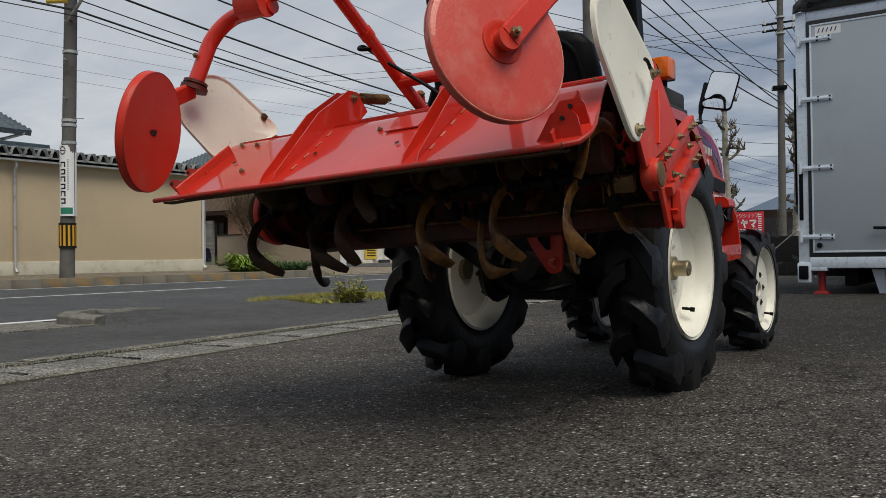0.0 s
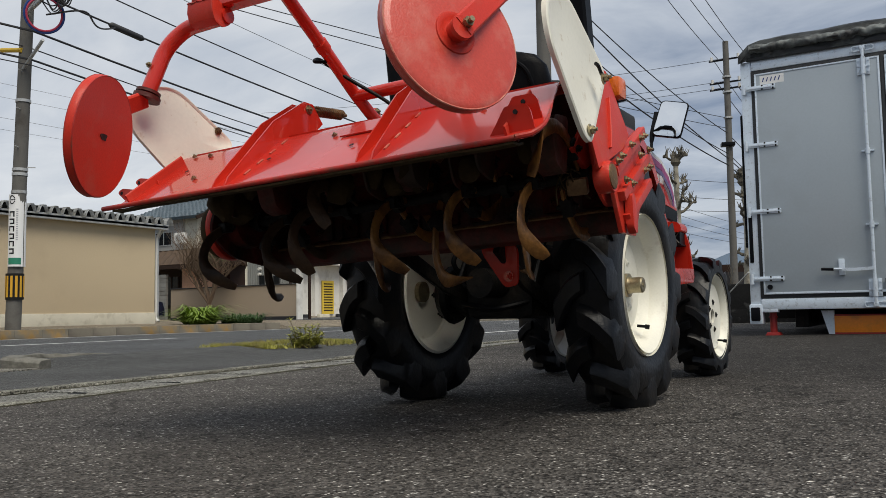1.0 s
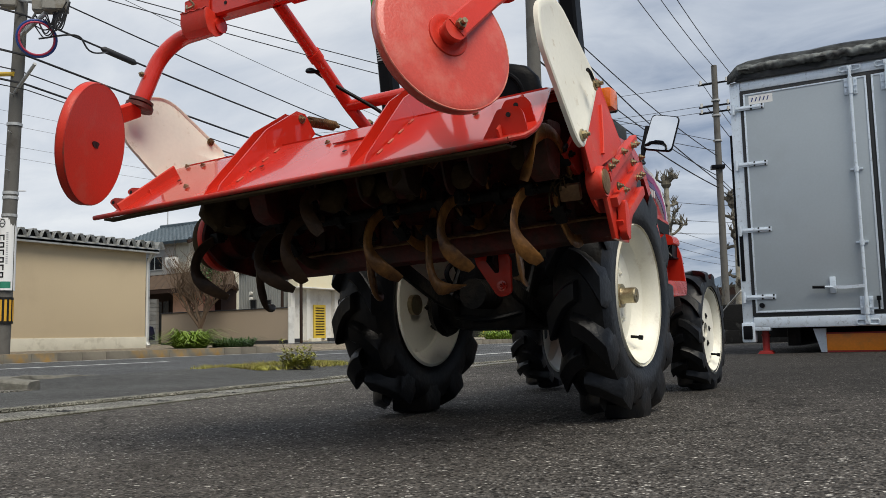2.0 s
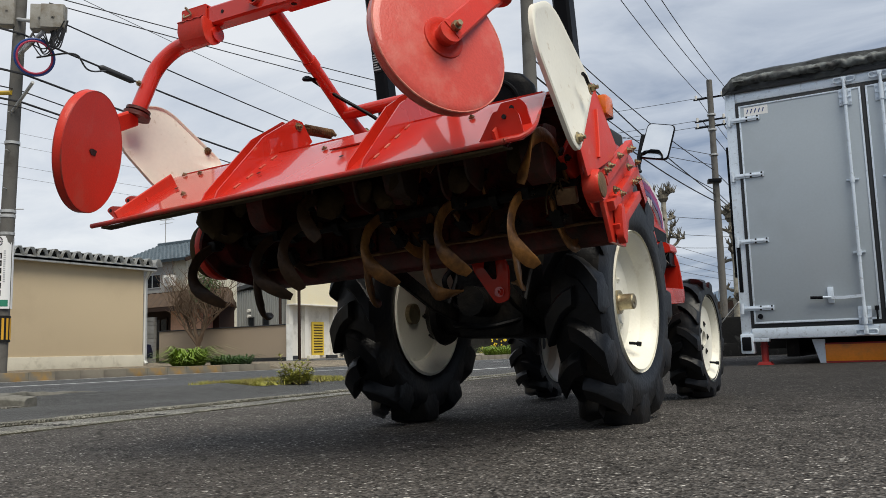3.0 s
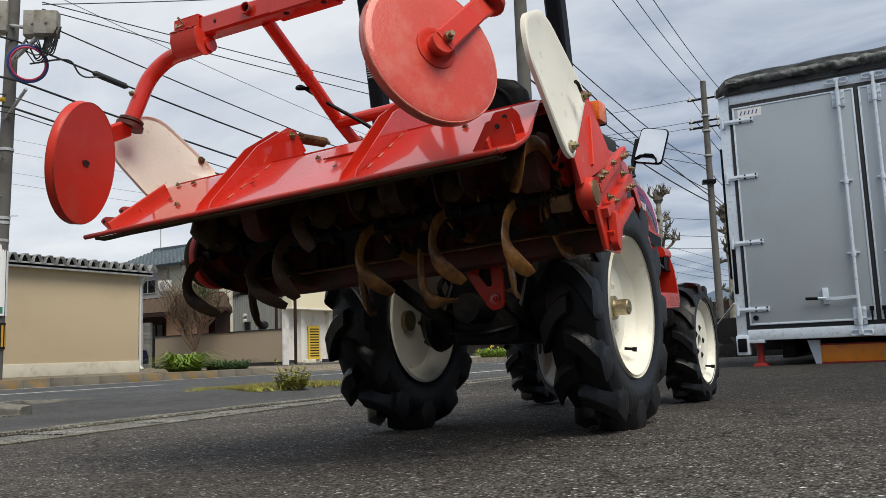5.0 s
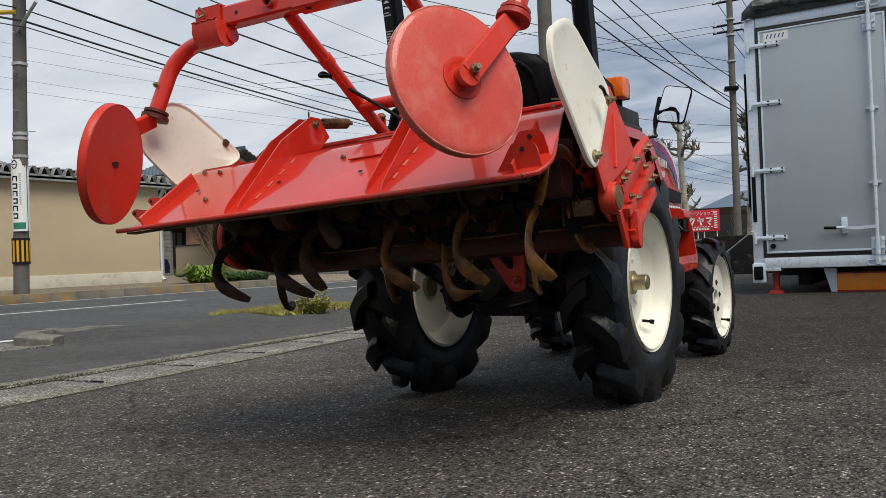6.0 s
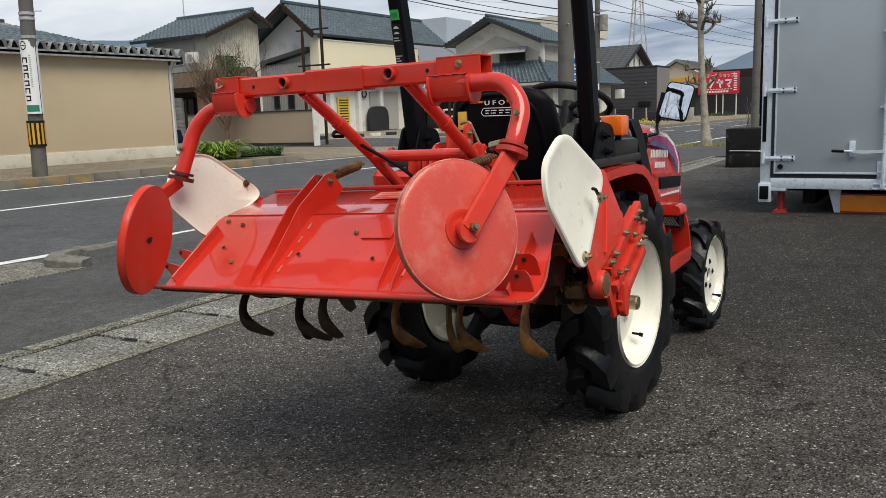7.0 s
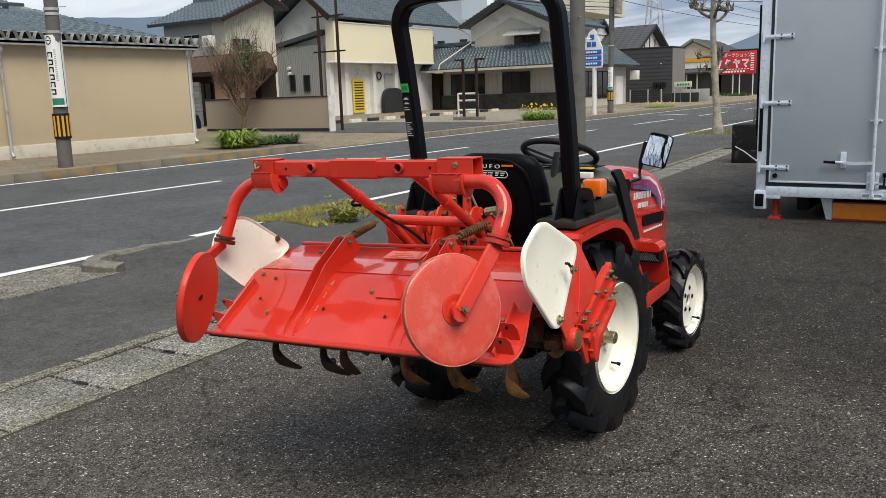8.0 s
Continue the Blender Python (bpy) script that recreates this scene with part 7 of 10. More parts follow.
for a, b, r in (((-15.0, 7.4, 7.60), (-13.5, 7.3, 7.1), 0.04), ((-15.0, 7.4, 6.70), (-13.7, 7.2, 6.95), 0.045), ((-15.0, 7.4, 5.55), (-14.0, 7.2, 5.95), 0.035), ((-14.6, 7.3, 6.75), (-14.05, 7.25, 7.1), 0.025)):
    bm = B()
    tube(bm, [a, b], r, 8)
    part("pole_arm", bm, GALV, pole1, "steel bracket arm")
rnd = random.Random(21)
for k in range(16):
    bm = B()
    a = Vector((-14.3 + 0.9 * rnd.random(), 7.3, 6.95 + rnd.uniform(-0.1, 0.1)))
    b = Vector((-13.2 + rnd.uniform(-0.3, 0.15), 7.3, 6.95 + rnd.uniform(-0.1, 0.15)))
    m_ = (a + b) / 2 + Vector((0, 0, -rnd.uniform(0.2, 0.65)))
    tube(bm, bend([a, m_, b], 0.5, 8), 0.014, 5)
    part("drop_wire", bm, CABLE, pole1)
bm = B()
tube(bm, bend([(-13.9, 7.2, 6.45), (-13.2, 7.6, 6.55), (-14.2, 8.6, 6.6), (-14.88, 9.6, 7.06)], 0.6, 8), 0.02, 5)
part("drop_wire", bm, CABLE, pole1)
bm = B()
tube(bm, [(-15.6, 7.3, 6.05), (-14.95, 7.35, 5.95)], 0.05, 8)
part("yellow_guard", bm, YELC, pole1, "yellow cable guard")

P2 = (-6.75, 15.6, -0.02)
pole2 = pole("utility_pole", *P2, 11.3, 0.195, 0.15, "thick concrete utility pole beside the road", (0, 0))
pole_extras(pole2, *P2, 11.0, (0, 0), (2.6, 3.1, 3.6, 4.1, 4.6), (2.2, 2.45, 3.5, 4.2), 0.172)
P3 = (-15.5, 39.2, 0.12)
pole3 = pole("utility_pole", *P3, 9.5, 0.16, 0.12, "slim concrete utility pole with a sign plate", (0.1, 0))
hazard(pole3, P3[0], P3[1], 0, 0.75, 1.25, 0.16)
wrap_sign(pole3, P3[0], P3[1], 1.35, 2.5, 0.175, math.atan2(-42, 17), 0.9, True)
pole_extras(pole3, *P3, 9.5, (0.1, 0), (4.5, 5.0, 5.5), (3.6, 6.0), 0.15)
for z, l in ((8.2, 0.9), (7.2, 0.7), (6.2, 0.6)):
    bm = B()
    bar(bm, [(P3[0] - l, P3[1], z), (P3[0] + l, P3[1], z)], 0.08, 0.08)
    part("cross_arm", bm, GALV, pole3)
bm = B()
tube(bm, [(P3[0] + 0.4, P3[1], 5.2), (P3[0] + 0.4, P3[1], 6.0)], 0.22, 12)
part("transformer", bm, BOXG, pole3, "grey pole transformer")
P4 = (-5.5, 30.0, 0.0)
pole4 = pole("utility_pole", *P4, 10.6, 0.145, 0.11, "concrete utility pole carrying cross wires", (0.05, 0))
pole_extras(pole4, *P4, 10.6, (0.05, 0), (), (7.6, 8.6, 9.2), 0.16)
bm = B()
obox(bm, (-5.5, 29.9, 6.55), (0.5, 0.4, 0.14), (0, 0, 20), 0.02)
part("bracket_box", bm, BLACK, pole4)
for z in (9.9, 9.0, 8.75):
    bm = B()
    bar(bm, [(-6.1, 30, z), (-4.6, 30, z)], 0.06, 0.06)
    arm_ = part("cross_arm", bm, BLACK, pole4, "dark cross arm")
    for x in (-6.0, -5.0, -4.7):
        bm = B()
        tube(bm, [(x, 30, z), (x, 30, z + 0.16)], 0.05, 8)
        part("insulator", bm, STUCCO, arm_)
pole5 = pole("utility_pole", -5.2, 52.0, 0.0, 8.6, 0.17, 0.12, "distant concrete utility pole", (0, 0))
for z, l in ((8.2, 0.9), (7.0, 0.8), (5.2, 0.5)):
    bm = B()
    bar(bm, [(-5.2 - l, 52, z), (-5.2 + l, 52, z)], 0.09, 0.09)
    part("cross_arm", bm, GALV, pole5)
bm = B()
obox(bm, (-5.5, 52, 5.9), (0.4, 0.4, 0.9), (0, 0, 0), 0.05)
part("transformer", bm, BOXG, pole5)


def wire(a, b, sag, r=0.011, material=CABLE, label="thin black overhead wire"):
    a, b = Vector(a), Vector(b)
    pts = []
    for i in range(17):
        f = i / 16
        p = a.lerp(b, f)
        p.z -= sag * 4 * f * (1 - f)
        pts.append(p)
    bm = B()
    tube(bm, pts, r, 5)
    return solo("overhead_wire", bm, material, label, "wire", group="overhead wires", at=a)


# along the far side and across the road
for za, zb, xo, r in ((7.25, 6.95, 0.0, 0.024), (6.35, 6.1, 0.1, 0.026), (6.05, 5.8, -0.1, 0.014), (5.75, 5.55, 0.05, 0.024), (5.6, 5.4, 0.15, 0.012)):
    wire((-14.85 + xo, 7.45, za), (-15.4 + xo, 39.2, zb), 0.55, r, CABLE, "black overhead cable along the road")
    wire((-14.85 + xo, 7.45, za), (-15.2 + xo, -28, zb + 0.3), 0.5, r, CABLE, "black overhead cable along the road")
wire((-13.8, 7.35, 7.35), (-14.6, 39.2, 7.1), 0.5, 0.016, CABLE, "black overhead cable along the road")
wire((-13.7, 7.3, 7.75), (-5.5, 30, 7.6), 0.2, 0.012)
wire((-13.7, 7.3, 7.6), (-5.5, 30, 7.2), 0.25, 0.012)
wire((-13.7, 7.3, 7.7), (-6.75, 15.6, 9.6), 0.12, 0.011)
wire((-14.3, 7.4, 8.35), (-15.0, 39.2, 8.2), 0.5, 0.008, CABLE_G, "thin grey overhead wire")
bm = B()
sp_a, sp_b = Vector((-14.89, 9.4, 7.10)), Vector((-14.91, 10.4, 7.02))
tube(bm, [sp_a, sp_a.lerp(sp_b, 0.08), sp_a.lerp(sp_b, 0.92), sp_b], [0.03, 0.075, 0.075, 0.03], 12)
solo("cable_splice", bm, CABLE, "black ribbed splice sleeve on an overhead cable", "cable sleeve", at=sp_a)
for za, zb, xo, r in ((9.9, 9.9, -0.4, 0.013), (9.9, 9.9, 0.5, 0.013), (9.0, 9.4, -0.3, 0.016), (8.8, 9.0, 0.45, 0.018)):
    wire((-5.5 + xo, 30, za), (-5.2 + xo, 52, zb - 1.6), 0.4, r)
for xa, za, xb, zb, r in ((-5.7, 10.8, -5.75, 9.95, 0.013), (-5.05, 10.7, -5.45, 10.55, 0.013), (-4.55, 10.55, -4.7, 9.95, 0.013)):
    wire((xa, 15.6, za), (xb, 30, zb), 0.25, r)
    wire((xa, 15.6, za), (xa + 0.2, -12, za + 0.3), 0.4, r)
for za, zb, zc, r in ((8.45, 7.0, 6.2, 0.016), (8.2, 6.0, 5.6, 0.02), (7.35, 6.2, 5.3, 0.016), (6.95, 5.75, 5.0, 0.022)):
    wire((-6.6, 15.6, za), (-5.5, 30, zb), 0.25, r)
    wire((-5.5, 30, zb), (-5.2, 52, zc), 0.3, r)
for z, dz in ((9.95, 2.4), (9.05, 2.2), (8.8, 2.1)):
    wire((-5.5, 30, z), (-33, 33.5, z + dz), 0.3, 0.01)
for za, zb in ((8.6, 6.8), (8.0, 6.0), (7.4, 5.6), (6.6, 5.4)):
    wire((-15.4, 39.2, za - 0.6), (-12.0, 95, zb + 1.2), 0.6, 0.016)
for za, zb in ((8.3, 7.9), (7.3, 6.9), (6.3, 6.4)):
    wire((-15.4, 39.2, za), (-5.2, 52, zb), 0.5, 0.015)
for za, zb in ((12.5, 12.0), (11.8, 11.4), (10.8, 10.4), (10.2, 9.9)):
    wire((-40, 2, za), (-30, 60, zb), 0.8, 0.008, CABLE_G, "pale distant overhead wire")


# ---- houses ----
def roof_panel(parent, e0, e1, r1, r0, material=None, pitch=0.3, row=0.3, name="roof", label="grey tiled roof slope"):
    """A tiled slope between the eave e0-e1 and the ridge r0-r1, each tile column and course raised."""
    e0, e1, r1, r0 = (Vector(v) for v in (e0, e1, r1, r0))
    nrm = (e1 - e0).cross(r0 - e0).normalized()
    if nrm.z < 0:
        nrm = -nrm
    nu = max(4, min(180, int((e1 - e0).length / pitch) * 3))
    nv = max(3, min(60, int((r0 - e0).length / row) * 2))
    bm = B()
    g = []
    for j in range(nv + 1):
        v = j / nv
        rowv = []
        for i in range(nu + 1):
            u = i / nu
            p = e0.lerp(e1, u).lerp(r0.lerp(r1, u), v)
            h = 0.05 * (1 if i % 3 == 0 else 0.1) + 0.055 * (j % 2)
            rowv.append(bm.verts.new(p + nrm * h))
        g.append(rowv)
    for j in range(nv):
        for i in range(nu):
            bm.faces.new((g[j][i], g[j][i + 1], g[j + 1][i + 1], g[j + 1][i]))
    under = [bm.verts.new(p - nrm * 0.12) for p in (e0, e1, r1, r0)]
    bm.faces.new(under[::-1])
    for a, b, k in ((under[0], under[1], g[0]), (under[2], under[3], g[-1][::-1])):
        bm.faces.new([a, b] + [k[-1], k[0]])
    for a, b, q0, q1 in ((under[1], under[2], g[0][-1], g[-1][-1]), (under[3], under[0], g[-1][0], g[0][0])):
        bm.faces.new((a, b, q1 if a is under[1] else q1, q0 if a is under[1] else q0))
    return part(name, bm, material or TILE, parent, label, smooth=20)


def ridge(parent, a, b, material=None, r=0.14):
    bm = B()
    bar(bm, [a, b], r * 1.3, r * 1.5, bevel=0.04)
    return part("ridge", bm, material or TILE, parent)


def window(parent, a, b, along, out, frame_mat=None, bars=1, name="window"):
    """A framed pane between the corners a (low) and b (high) on a wall; along: 'x' or 'y'; out: the wall's outward sign."""
    (ax, ay, az), (bx, by, bz) = a, b
    bm = B()
    d = 0.05 * out
    f = 0.05
    def rect(lo, hi):
        box(bm, [min(p, q) for p, q in zip(lo, hi)], [max(p, q) for p, q in zip(lo, hi)])
    if along == "y":
        rect((ax, ay - f, az - f), (ax + d, by + f, az)); rect((ax, ay - f, bz), (ax + d, by + f, bz + f))
        for k in range(bars + 2):
            y = ay - f + (by - ay + f) * k / (bars + 1)
            rect((ax, y, az), (ax + d, y + f, bz))
    else:
        rect((ax - f, ay, az - f), (bx + f, ay + d, az)); rect((ax - f, ay, bz), (bx + f, ay + d, bz + f))
        for k in range(bars + 2):
            x = ax - f + (bx - ax + f) * k / (bars + 1)
            rect((x, ay, az), (x + f, ay + d, bz))
    w = part(name, bm, frame_mat or GALV, parent)
    bm = B()
    if along == "y":
        rect((ax + d * 0.1, ay, az), (ax + d * 0.4, by, bz))
    else:
        rect((ax, ay + d * 0.1, az), (bx, ay + d * 0.4, bz))
    part("pane", bm, GLASSY, w)
    return w


def walls(parent, lo, hi, material, label="", name="wall"):
    bm = B()
    box(bm, lo, hi)
    return part(name, bm, material, parent, label)


def gable(parent, pts, vec, material, label=""):
    bm = B()
    prism(bm, pts, vec)
    return part("gable", bm, material, parent, label)


# boundary wall, tree plot and the brown-eaved house
GZ = 0.18
bwall = thing("boundary_wall", (-22.7, 21, GZ), "long taupe rendered garden wall with a dark base", "garden wall", kind="structure")
walls(bwall, (-26.2, 21.0, 0.28), (-19.35, 21.2, 1.46), TAUPE, "taupe render", "panel")
# shadow at the wall's foot, put in as a charcoal colour
walls(bwall, (-26.2, 20.98, 0.0), (-19.35, 21.22, 0.28), CHAR, "concrete base, darkened for the shadow along it", "base")
walls(bwall, (-19.35, 20.95, 0.0), (-19.29, 21.25, 1.5), STUCCO, "white end pillar", "end_pillar")
bm = B()
box(bm, (-26.22, 20.96, 1.46), (-19.35, 21.24, 1.5), 0.01)
part("coping", bm, CHAR, bwall)

ha = thing("brown_eaved_house", (-30, 26, GZ), "single-storey house with deep dark brown eaves and an orange wall", "house")
walls(ha, (-36, 25.6, 0), (-27.5, 26.6, 2.8), WOODDK, "dark timber wall")
walls(ha, (-29.9, 24.85, 0.4), (-27.9, 25.6, 2.62), BRICKC, "orange-brown rendered panel", "panel")
roof_panel(ha, (-37, 24.2, 2.75), (-25.4, 24.2, 2.75), (-27.0, 25.7, 3.55), (-37, 25.7, 3.55), BROWNROOF, 0.5, 0.9)
roof_panel(ha, (-37, 27.4, 2.75), (-28.2, 27.4, 2.75), (-27.0, 25.7, 3.55), (-37, 25.7, 3.55), BROWNROOF, 0.5, 0.9)
roof_panel(ha, (-25.4, 24.2, 2.75), (-28.2, 27.4, 2.75), (-27.0, 25.75, 3.55), (-27.0, 25.7, 3.55), BROWNROOF, 0.5, 0.9)
bm = B()
bar(bm, [(-37, 24.15, 2.66), (-25.35, 24.15, 2.66)], 0.06, 0.16)
part("eaves_board", bm, WOODDK, ha)
blocks = [block_mesh("wall_block", 0.39, 0.15, 0.19, BLOCKG, 0.008, 60 + i) for i in range(3)]
yard = thing("block_wall", (-30.6, 24.3, GZ), "grey concrete block wall beside the porch", "garden wall", kind="structure")
for j in range(11):
    for k in range(2):
        piece("wall_block", blocks[(j + k) % 3], yard, (-30.9 + 0.4 * k, 24.3, 0.15 + 0.2 * j))
window(ha, (-32.4, 25.6, 0.9), (-31.0, 25.6, 2.3), "x", -1, WOODDK, 2)

hA = thing("two_storey_house", (-38, 31, GZ), "two-storey house with grey tiled roof and streaked pale boarding", "house")
walls(hA, (-39.0, 29.5, 0), (-34.0, 33.4, 5.95), PALEW, "pale streaked vertical boarding")
gable(hA, [(-34.01, 29.5, 5.95), (-34.01, 33.4, 5.95), (-34.01, 33.4, 6.65), (-34.01, 32.4, 7.1)], (-0.2, 0, 0), PALEW, "pale gable boarding")
walls(hA, (-38.9, 29.4, 3.6), (-35, 29.52, 5.8), GREYW, "shaded grey plaster", "side_wall")
roof_panel(hA, (-39.6, 28.8, 5.8), (-33.3, 28.8, 5.8), (-33.3, 32.4, 7.3), (-39.6, 32.4, 7.3))
roof_panel(hA, (-39.6, 33.9, 6.6), (-33.3, 33.9, 6.6), (-33.3, 32.4, 7.3), (-39.6, 32.4, 7.3))
ridge(hA, (-39.6, 32.4, 7.4), (-33.3, 32.4, 7.4))
bm = B()
bar(bm, [(-33.3, 28.8, 5.7), (-33.3, 32.4, 7.18)], 0.06, 0.2)
part("barge_board", bm, WOODDK, hA)
bm = B()
bar(bm, [(-33.3, 32.4, 7.18), (-33.3, 33.9, 6.5)], 0.06, 0.2)
part("barge_board", bm, WOODDK, hA)
window(hA, (-34.0, 30.0, 4.15), (-34.0, 31.3, 4.8), "y", 1)
window(hA, (-37.2, 29.4, 4.4), (-35.9, 29.4, 5.1), "x", -1)
for k in range(22):
    bm = B()
    y = 29.5 + 0.18 * k
    top_z = 5.85 + 0.37 * max(0, y - 29.5) if y < 32.4 else 6.6
    if 29.9 < y < 31.4:
        box(bm, (-34.0, y, 0.3), (-33.975, y + 0.03, 4.08))
        box(bm, (-34.0, y, 4.87), (-33.975, y + 0.03, top_z))
    else:
        box(bm, (-34.0, y, 0.3), (-33.975, y + 0.03, top_z))
    part("cover_strip", bm, PALEW, hA)
bm = B()
box(bm, (-35.0, 28.75, 4.35), (-34.3, 29.1, 4.95), 0.03)
ac = part("air_conditioner", bm, STUCCO, hA, "white outdoor air-conditioner unit")
bm = B()
tube(bm, [(-34.65, 28.74, 4.65), (-34.65, 28.72, 4.65)], 0.2, 20)
part("fan_grille", bm, GREYW, ac)
bm = B()
tube(bm, [(-39, 32.4, 7.2), (-39, 32.4, 9.0)], 0.03, 6)
for z in (9.15, 8.9):
    tube(bm, [(-39.5, 32.4, z - 0.2), (-38.4, 32.4, z - 0.2)], 0.018, 5)
for k in range(5):
    tube(bm, [(-39.45 + 0.22 * k, 32.1, 8.95), (-39.45 + 0.22 * k, 32.7, 8.95)], 0.012, 4)
part("roof_aerial", bm, GALV, hA, "thin television aerial")

hF = thing("hip_roofed_house", (-42, 21, GZ), "house with a low grey tiled hip roof", "house")
walls(hF, (-48, 16, 0), (-38.5, 27, 5.0), GREYW)
roof_panel(hF, (-37.5, 14.5, 4.9), (-37.5, 28.6, 4.9), (-42.5, 23.0, 6.7), (-42.5, 20.2, 6.7), None, 0.8, 0.6)
roof_panel(hF, (-49, 14.5, 4.9), (-37.5, 14.5, 4.9), (-42.5, 20.2, 6.7), (-42.6, 20.2, 6.7), None, 0.8, 0.6)
roof_panel(hF, (-37.5, 28.6, 4.9), (-49, 28.6, 4.9), (-42.6, 23.0, 6.7), (-42.5, 23.0, 6.7))
ridge(hF, (-42.5, 20.0, 6.8), (-42.5, 23.2, 6.8), None, 0.18)
hG = thing("tiled_house", (-28, 2, GZ), "house with grey tiled roof and dark eaves", "house")
walls(hG, (-34, -8, 0), (-25, 10.5, 4.4), GREYW)
roof_panel(hG, (-24.0, -9, 4.55), (-24.0, 11.7, 4.55), (-29, 11.7, 6.6), (-29, -9, 6.6))
roof_panel(hG, (-34.0, -9, 4.55), (-34.0, 11.7, 4.55), (-29, 11.7, 6.6), (-29, -9, 6.6))
bm = B()
tube(bm, bend([(-24.05, 11.5, 4.5), (-24.3, 11.0, 4.3), (-24.95, 10.6, 4.2), (-24.95, 10.6, 3.0)], 0.1), 0.05, 8)
part("downpipe", bm, GALV, hG)

# cream-fronted shop house
hB = thing("cream_fronted_house", (-37, 43, GZ), "house with a big blank cream signboard front and grey tiled roof", "house")
walls(hB, (-44, 38.0, 0), (-33.9, 50.0, 5.6), STUCCO, "white plaster wall")
gable(hB, [(-39.2, 37.98, 5.6), (-33.4, 37.98, 5.6), (-33.4, 37.98, 6.5), (-35.3, 37.98, 8.0)], (0, 0.3, 0), STUCCO, "white plaster gable")
roof_panel(hB, (-32.8, 36.9, 6.3), (-32.8, 52.5, 6.3), (-35.3, 52.5, 8.3), (-35.3, 36.9, 8.3))
roof_panel(hB, (-39.9, 36.9, 5.55), (-39.9, 52.5, 5.55), (-35.3, 52.5, 8.3), (-35.3, 36.9, 8.3))
ridge(hB, (-35.3, 36.9, 8.42), (-35.3, 52.5, 8.42))
bm = B()
bar(bm, [(-32.8, 36.85, 6.17), (-35.3, 36.85, 8.18)], 0.08, 0.3)
bar(bm, [(-39.9, 36.85, 5.42), (-35.3, 36.85, 8.18)], 0.08, 0.3)
part("barge_board", bm, WOODDK, hB, "dark brown barge boards")
walls(hB, (-33.7, 37.5, 3.6), (-33.0, 48.5, 6.0), CREAMW, "blank cream signboard", "signboard")
bm = B()
box(bm, (-33.75, 37.45, 5.98), (-32.96, 48.55, 6.06), 0.01)
box(bm, (-33.75, 37.45, 3.54), (-32.96, 48.55, 3.62), 0.01)
part("signboard_edge", bm, STUCCO, hB)
for y in (37.6, 39.1, 42.0, 44.5):
    walls(hB, (-33.9, y, 0.2), (-33.6, y + 0.35, 3.55), STUCCO, "", "column")
bm = B()
box(bm, (-33.85, 40.05, 0.35), (-33.78, 41.25, 2.55))
door = part("shop_door", bm, YDOOR, hB, "yellow slatted door")
bm = B()
for k in range(11):
    box(bm, (-33.78, 40.2, 0.55 + 0.175 * k), (-33.765, 41.1, 0.62 + 0.175 * k))
part("slat_gap", bm, WOODDK, door)
walls(hB, (-33.87, 43.6, 0.3), (-33.8, 46.9, 2.9), GREYW, "shuttered bay", "shutter")
bm = B()
o = rounded([(-33.7, 43.0, 0.25), (-33.7, 45.2, 0.25), (-33.7, 45.2, 1.9), (-33.7, 43.0, 1.9)], [0.05, 0.05, 0.8, 0.8])
prism(bm, o, (0.25, 0, 0))
part("dark_cover", bm, CHAR, hB, "dark arched cover")
bm = B()
lathe(bm, [(0.28, 0), (0.28, 0.05), (0.2, 0.05), (0.2, 0)], pose(-33.8, 42.9, 2.75, 0, 90, 0), 20, closed=True)
part("round_lamp", bm, CHAR, hB)
# grey sided wing
wing = thing("grey_sided_wing", (-37, 38, GZ), "single-storey wing with grey corrugated siding", "house")
walls(wing, (-41.5, 37.5, 0), (-34.2, 39.5, 4.6), SIDING, "grey corrugated siding")
bm = B()
for k in range(48):
    x = -41.45 + 0.152 * k
    box(bm, (x, 37.455, 0.2), (x + 0.06, 37.5, 4.7))
part("siding_ribs", bm, SIDING, wing)
bm = B()
prism(bm, [(-41.6, 37.3, 4.05), (-33.9, 37.3, 5.35), (-33.9, 37.3, 5.6), (-41.6, 37.3, 4.3)], (0, 3, 0))
part("lean_roof", bm, DKROOF, wing, "dark sloping roof")
for x0, x1, z0, z1 in ((-36.82, -36.45, 1.93, 2.87), (-35.62, -35.19, 1.89, 2.82), (-39.01, -38.62, 1.99, 2.95)):
    window(wing, (x0, 37.45, z0), (x1, 37.45, z1), "x", -1, CHAR, 0)
for z in (3.35, 3.0):
    bm = B()
    tube(bm, [(-36.8, 37.45, z), (-36.8, 37.25, z)], 0.1, 12)
    part("wall_lamp", bm, STUCCO, wing, "small white wall lamp")

# slim dark sign frame beside the wall
fr = thing("sign_frame", (-20.1, 22, GZ), "tall dark steel sign frame without a board", "sign frame")
for x in (-20.55, -19.6):
    bm = B()
    tube(bm, [(x, 22, 0), (x, 22, 4.2), (x, 22, 4.75 if x < -20 else 6.4)], [0.06, 0.06, 0.03], 10)
    part("post", bm, WOODDK, fr)
for z in (4.5, 3.17):
    bm = B()
    bar(bm, [(-20.85, 22, z), (-19.25, 22, z)], 0.05, 0.06)
    part("rail", bm, WOODDK, fr)
fr2 = thing("sign_frame", (-19.2, 31, GZ), "low dark steel posts with short arms", "sign frame")
for x, d in ((-19.58, -0.45), (-18.85, 0.45)):
    bm = B()
    tube(bm, [(x, 31, 0), (x, 31, 3.0)], 0.07, 10)
    bar(bm, [(x, 31, 2.95), (x + d, 31, 2.95)], 0.06, 0.09)
    part("post", bm, WOODDK, fr2)
bm = B()
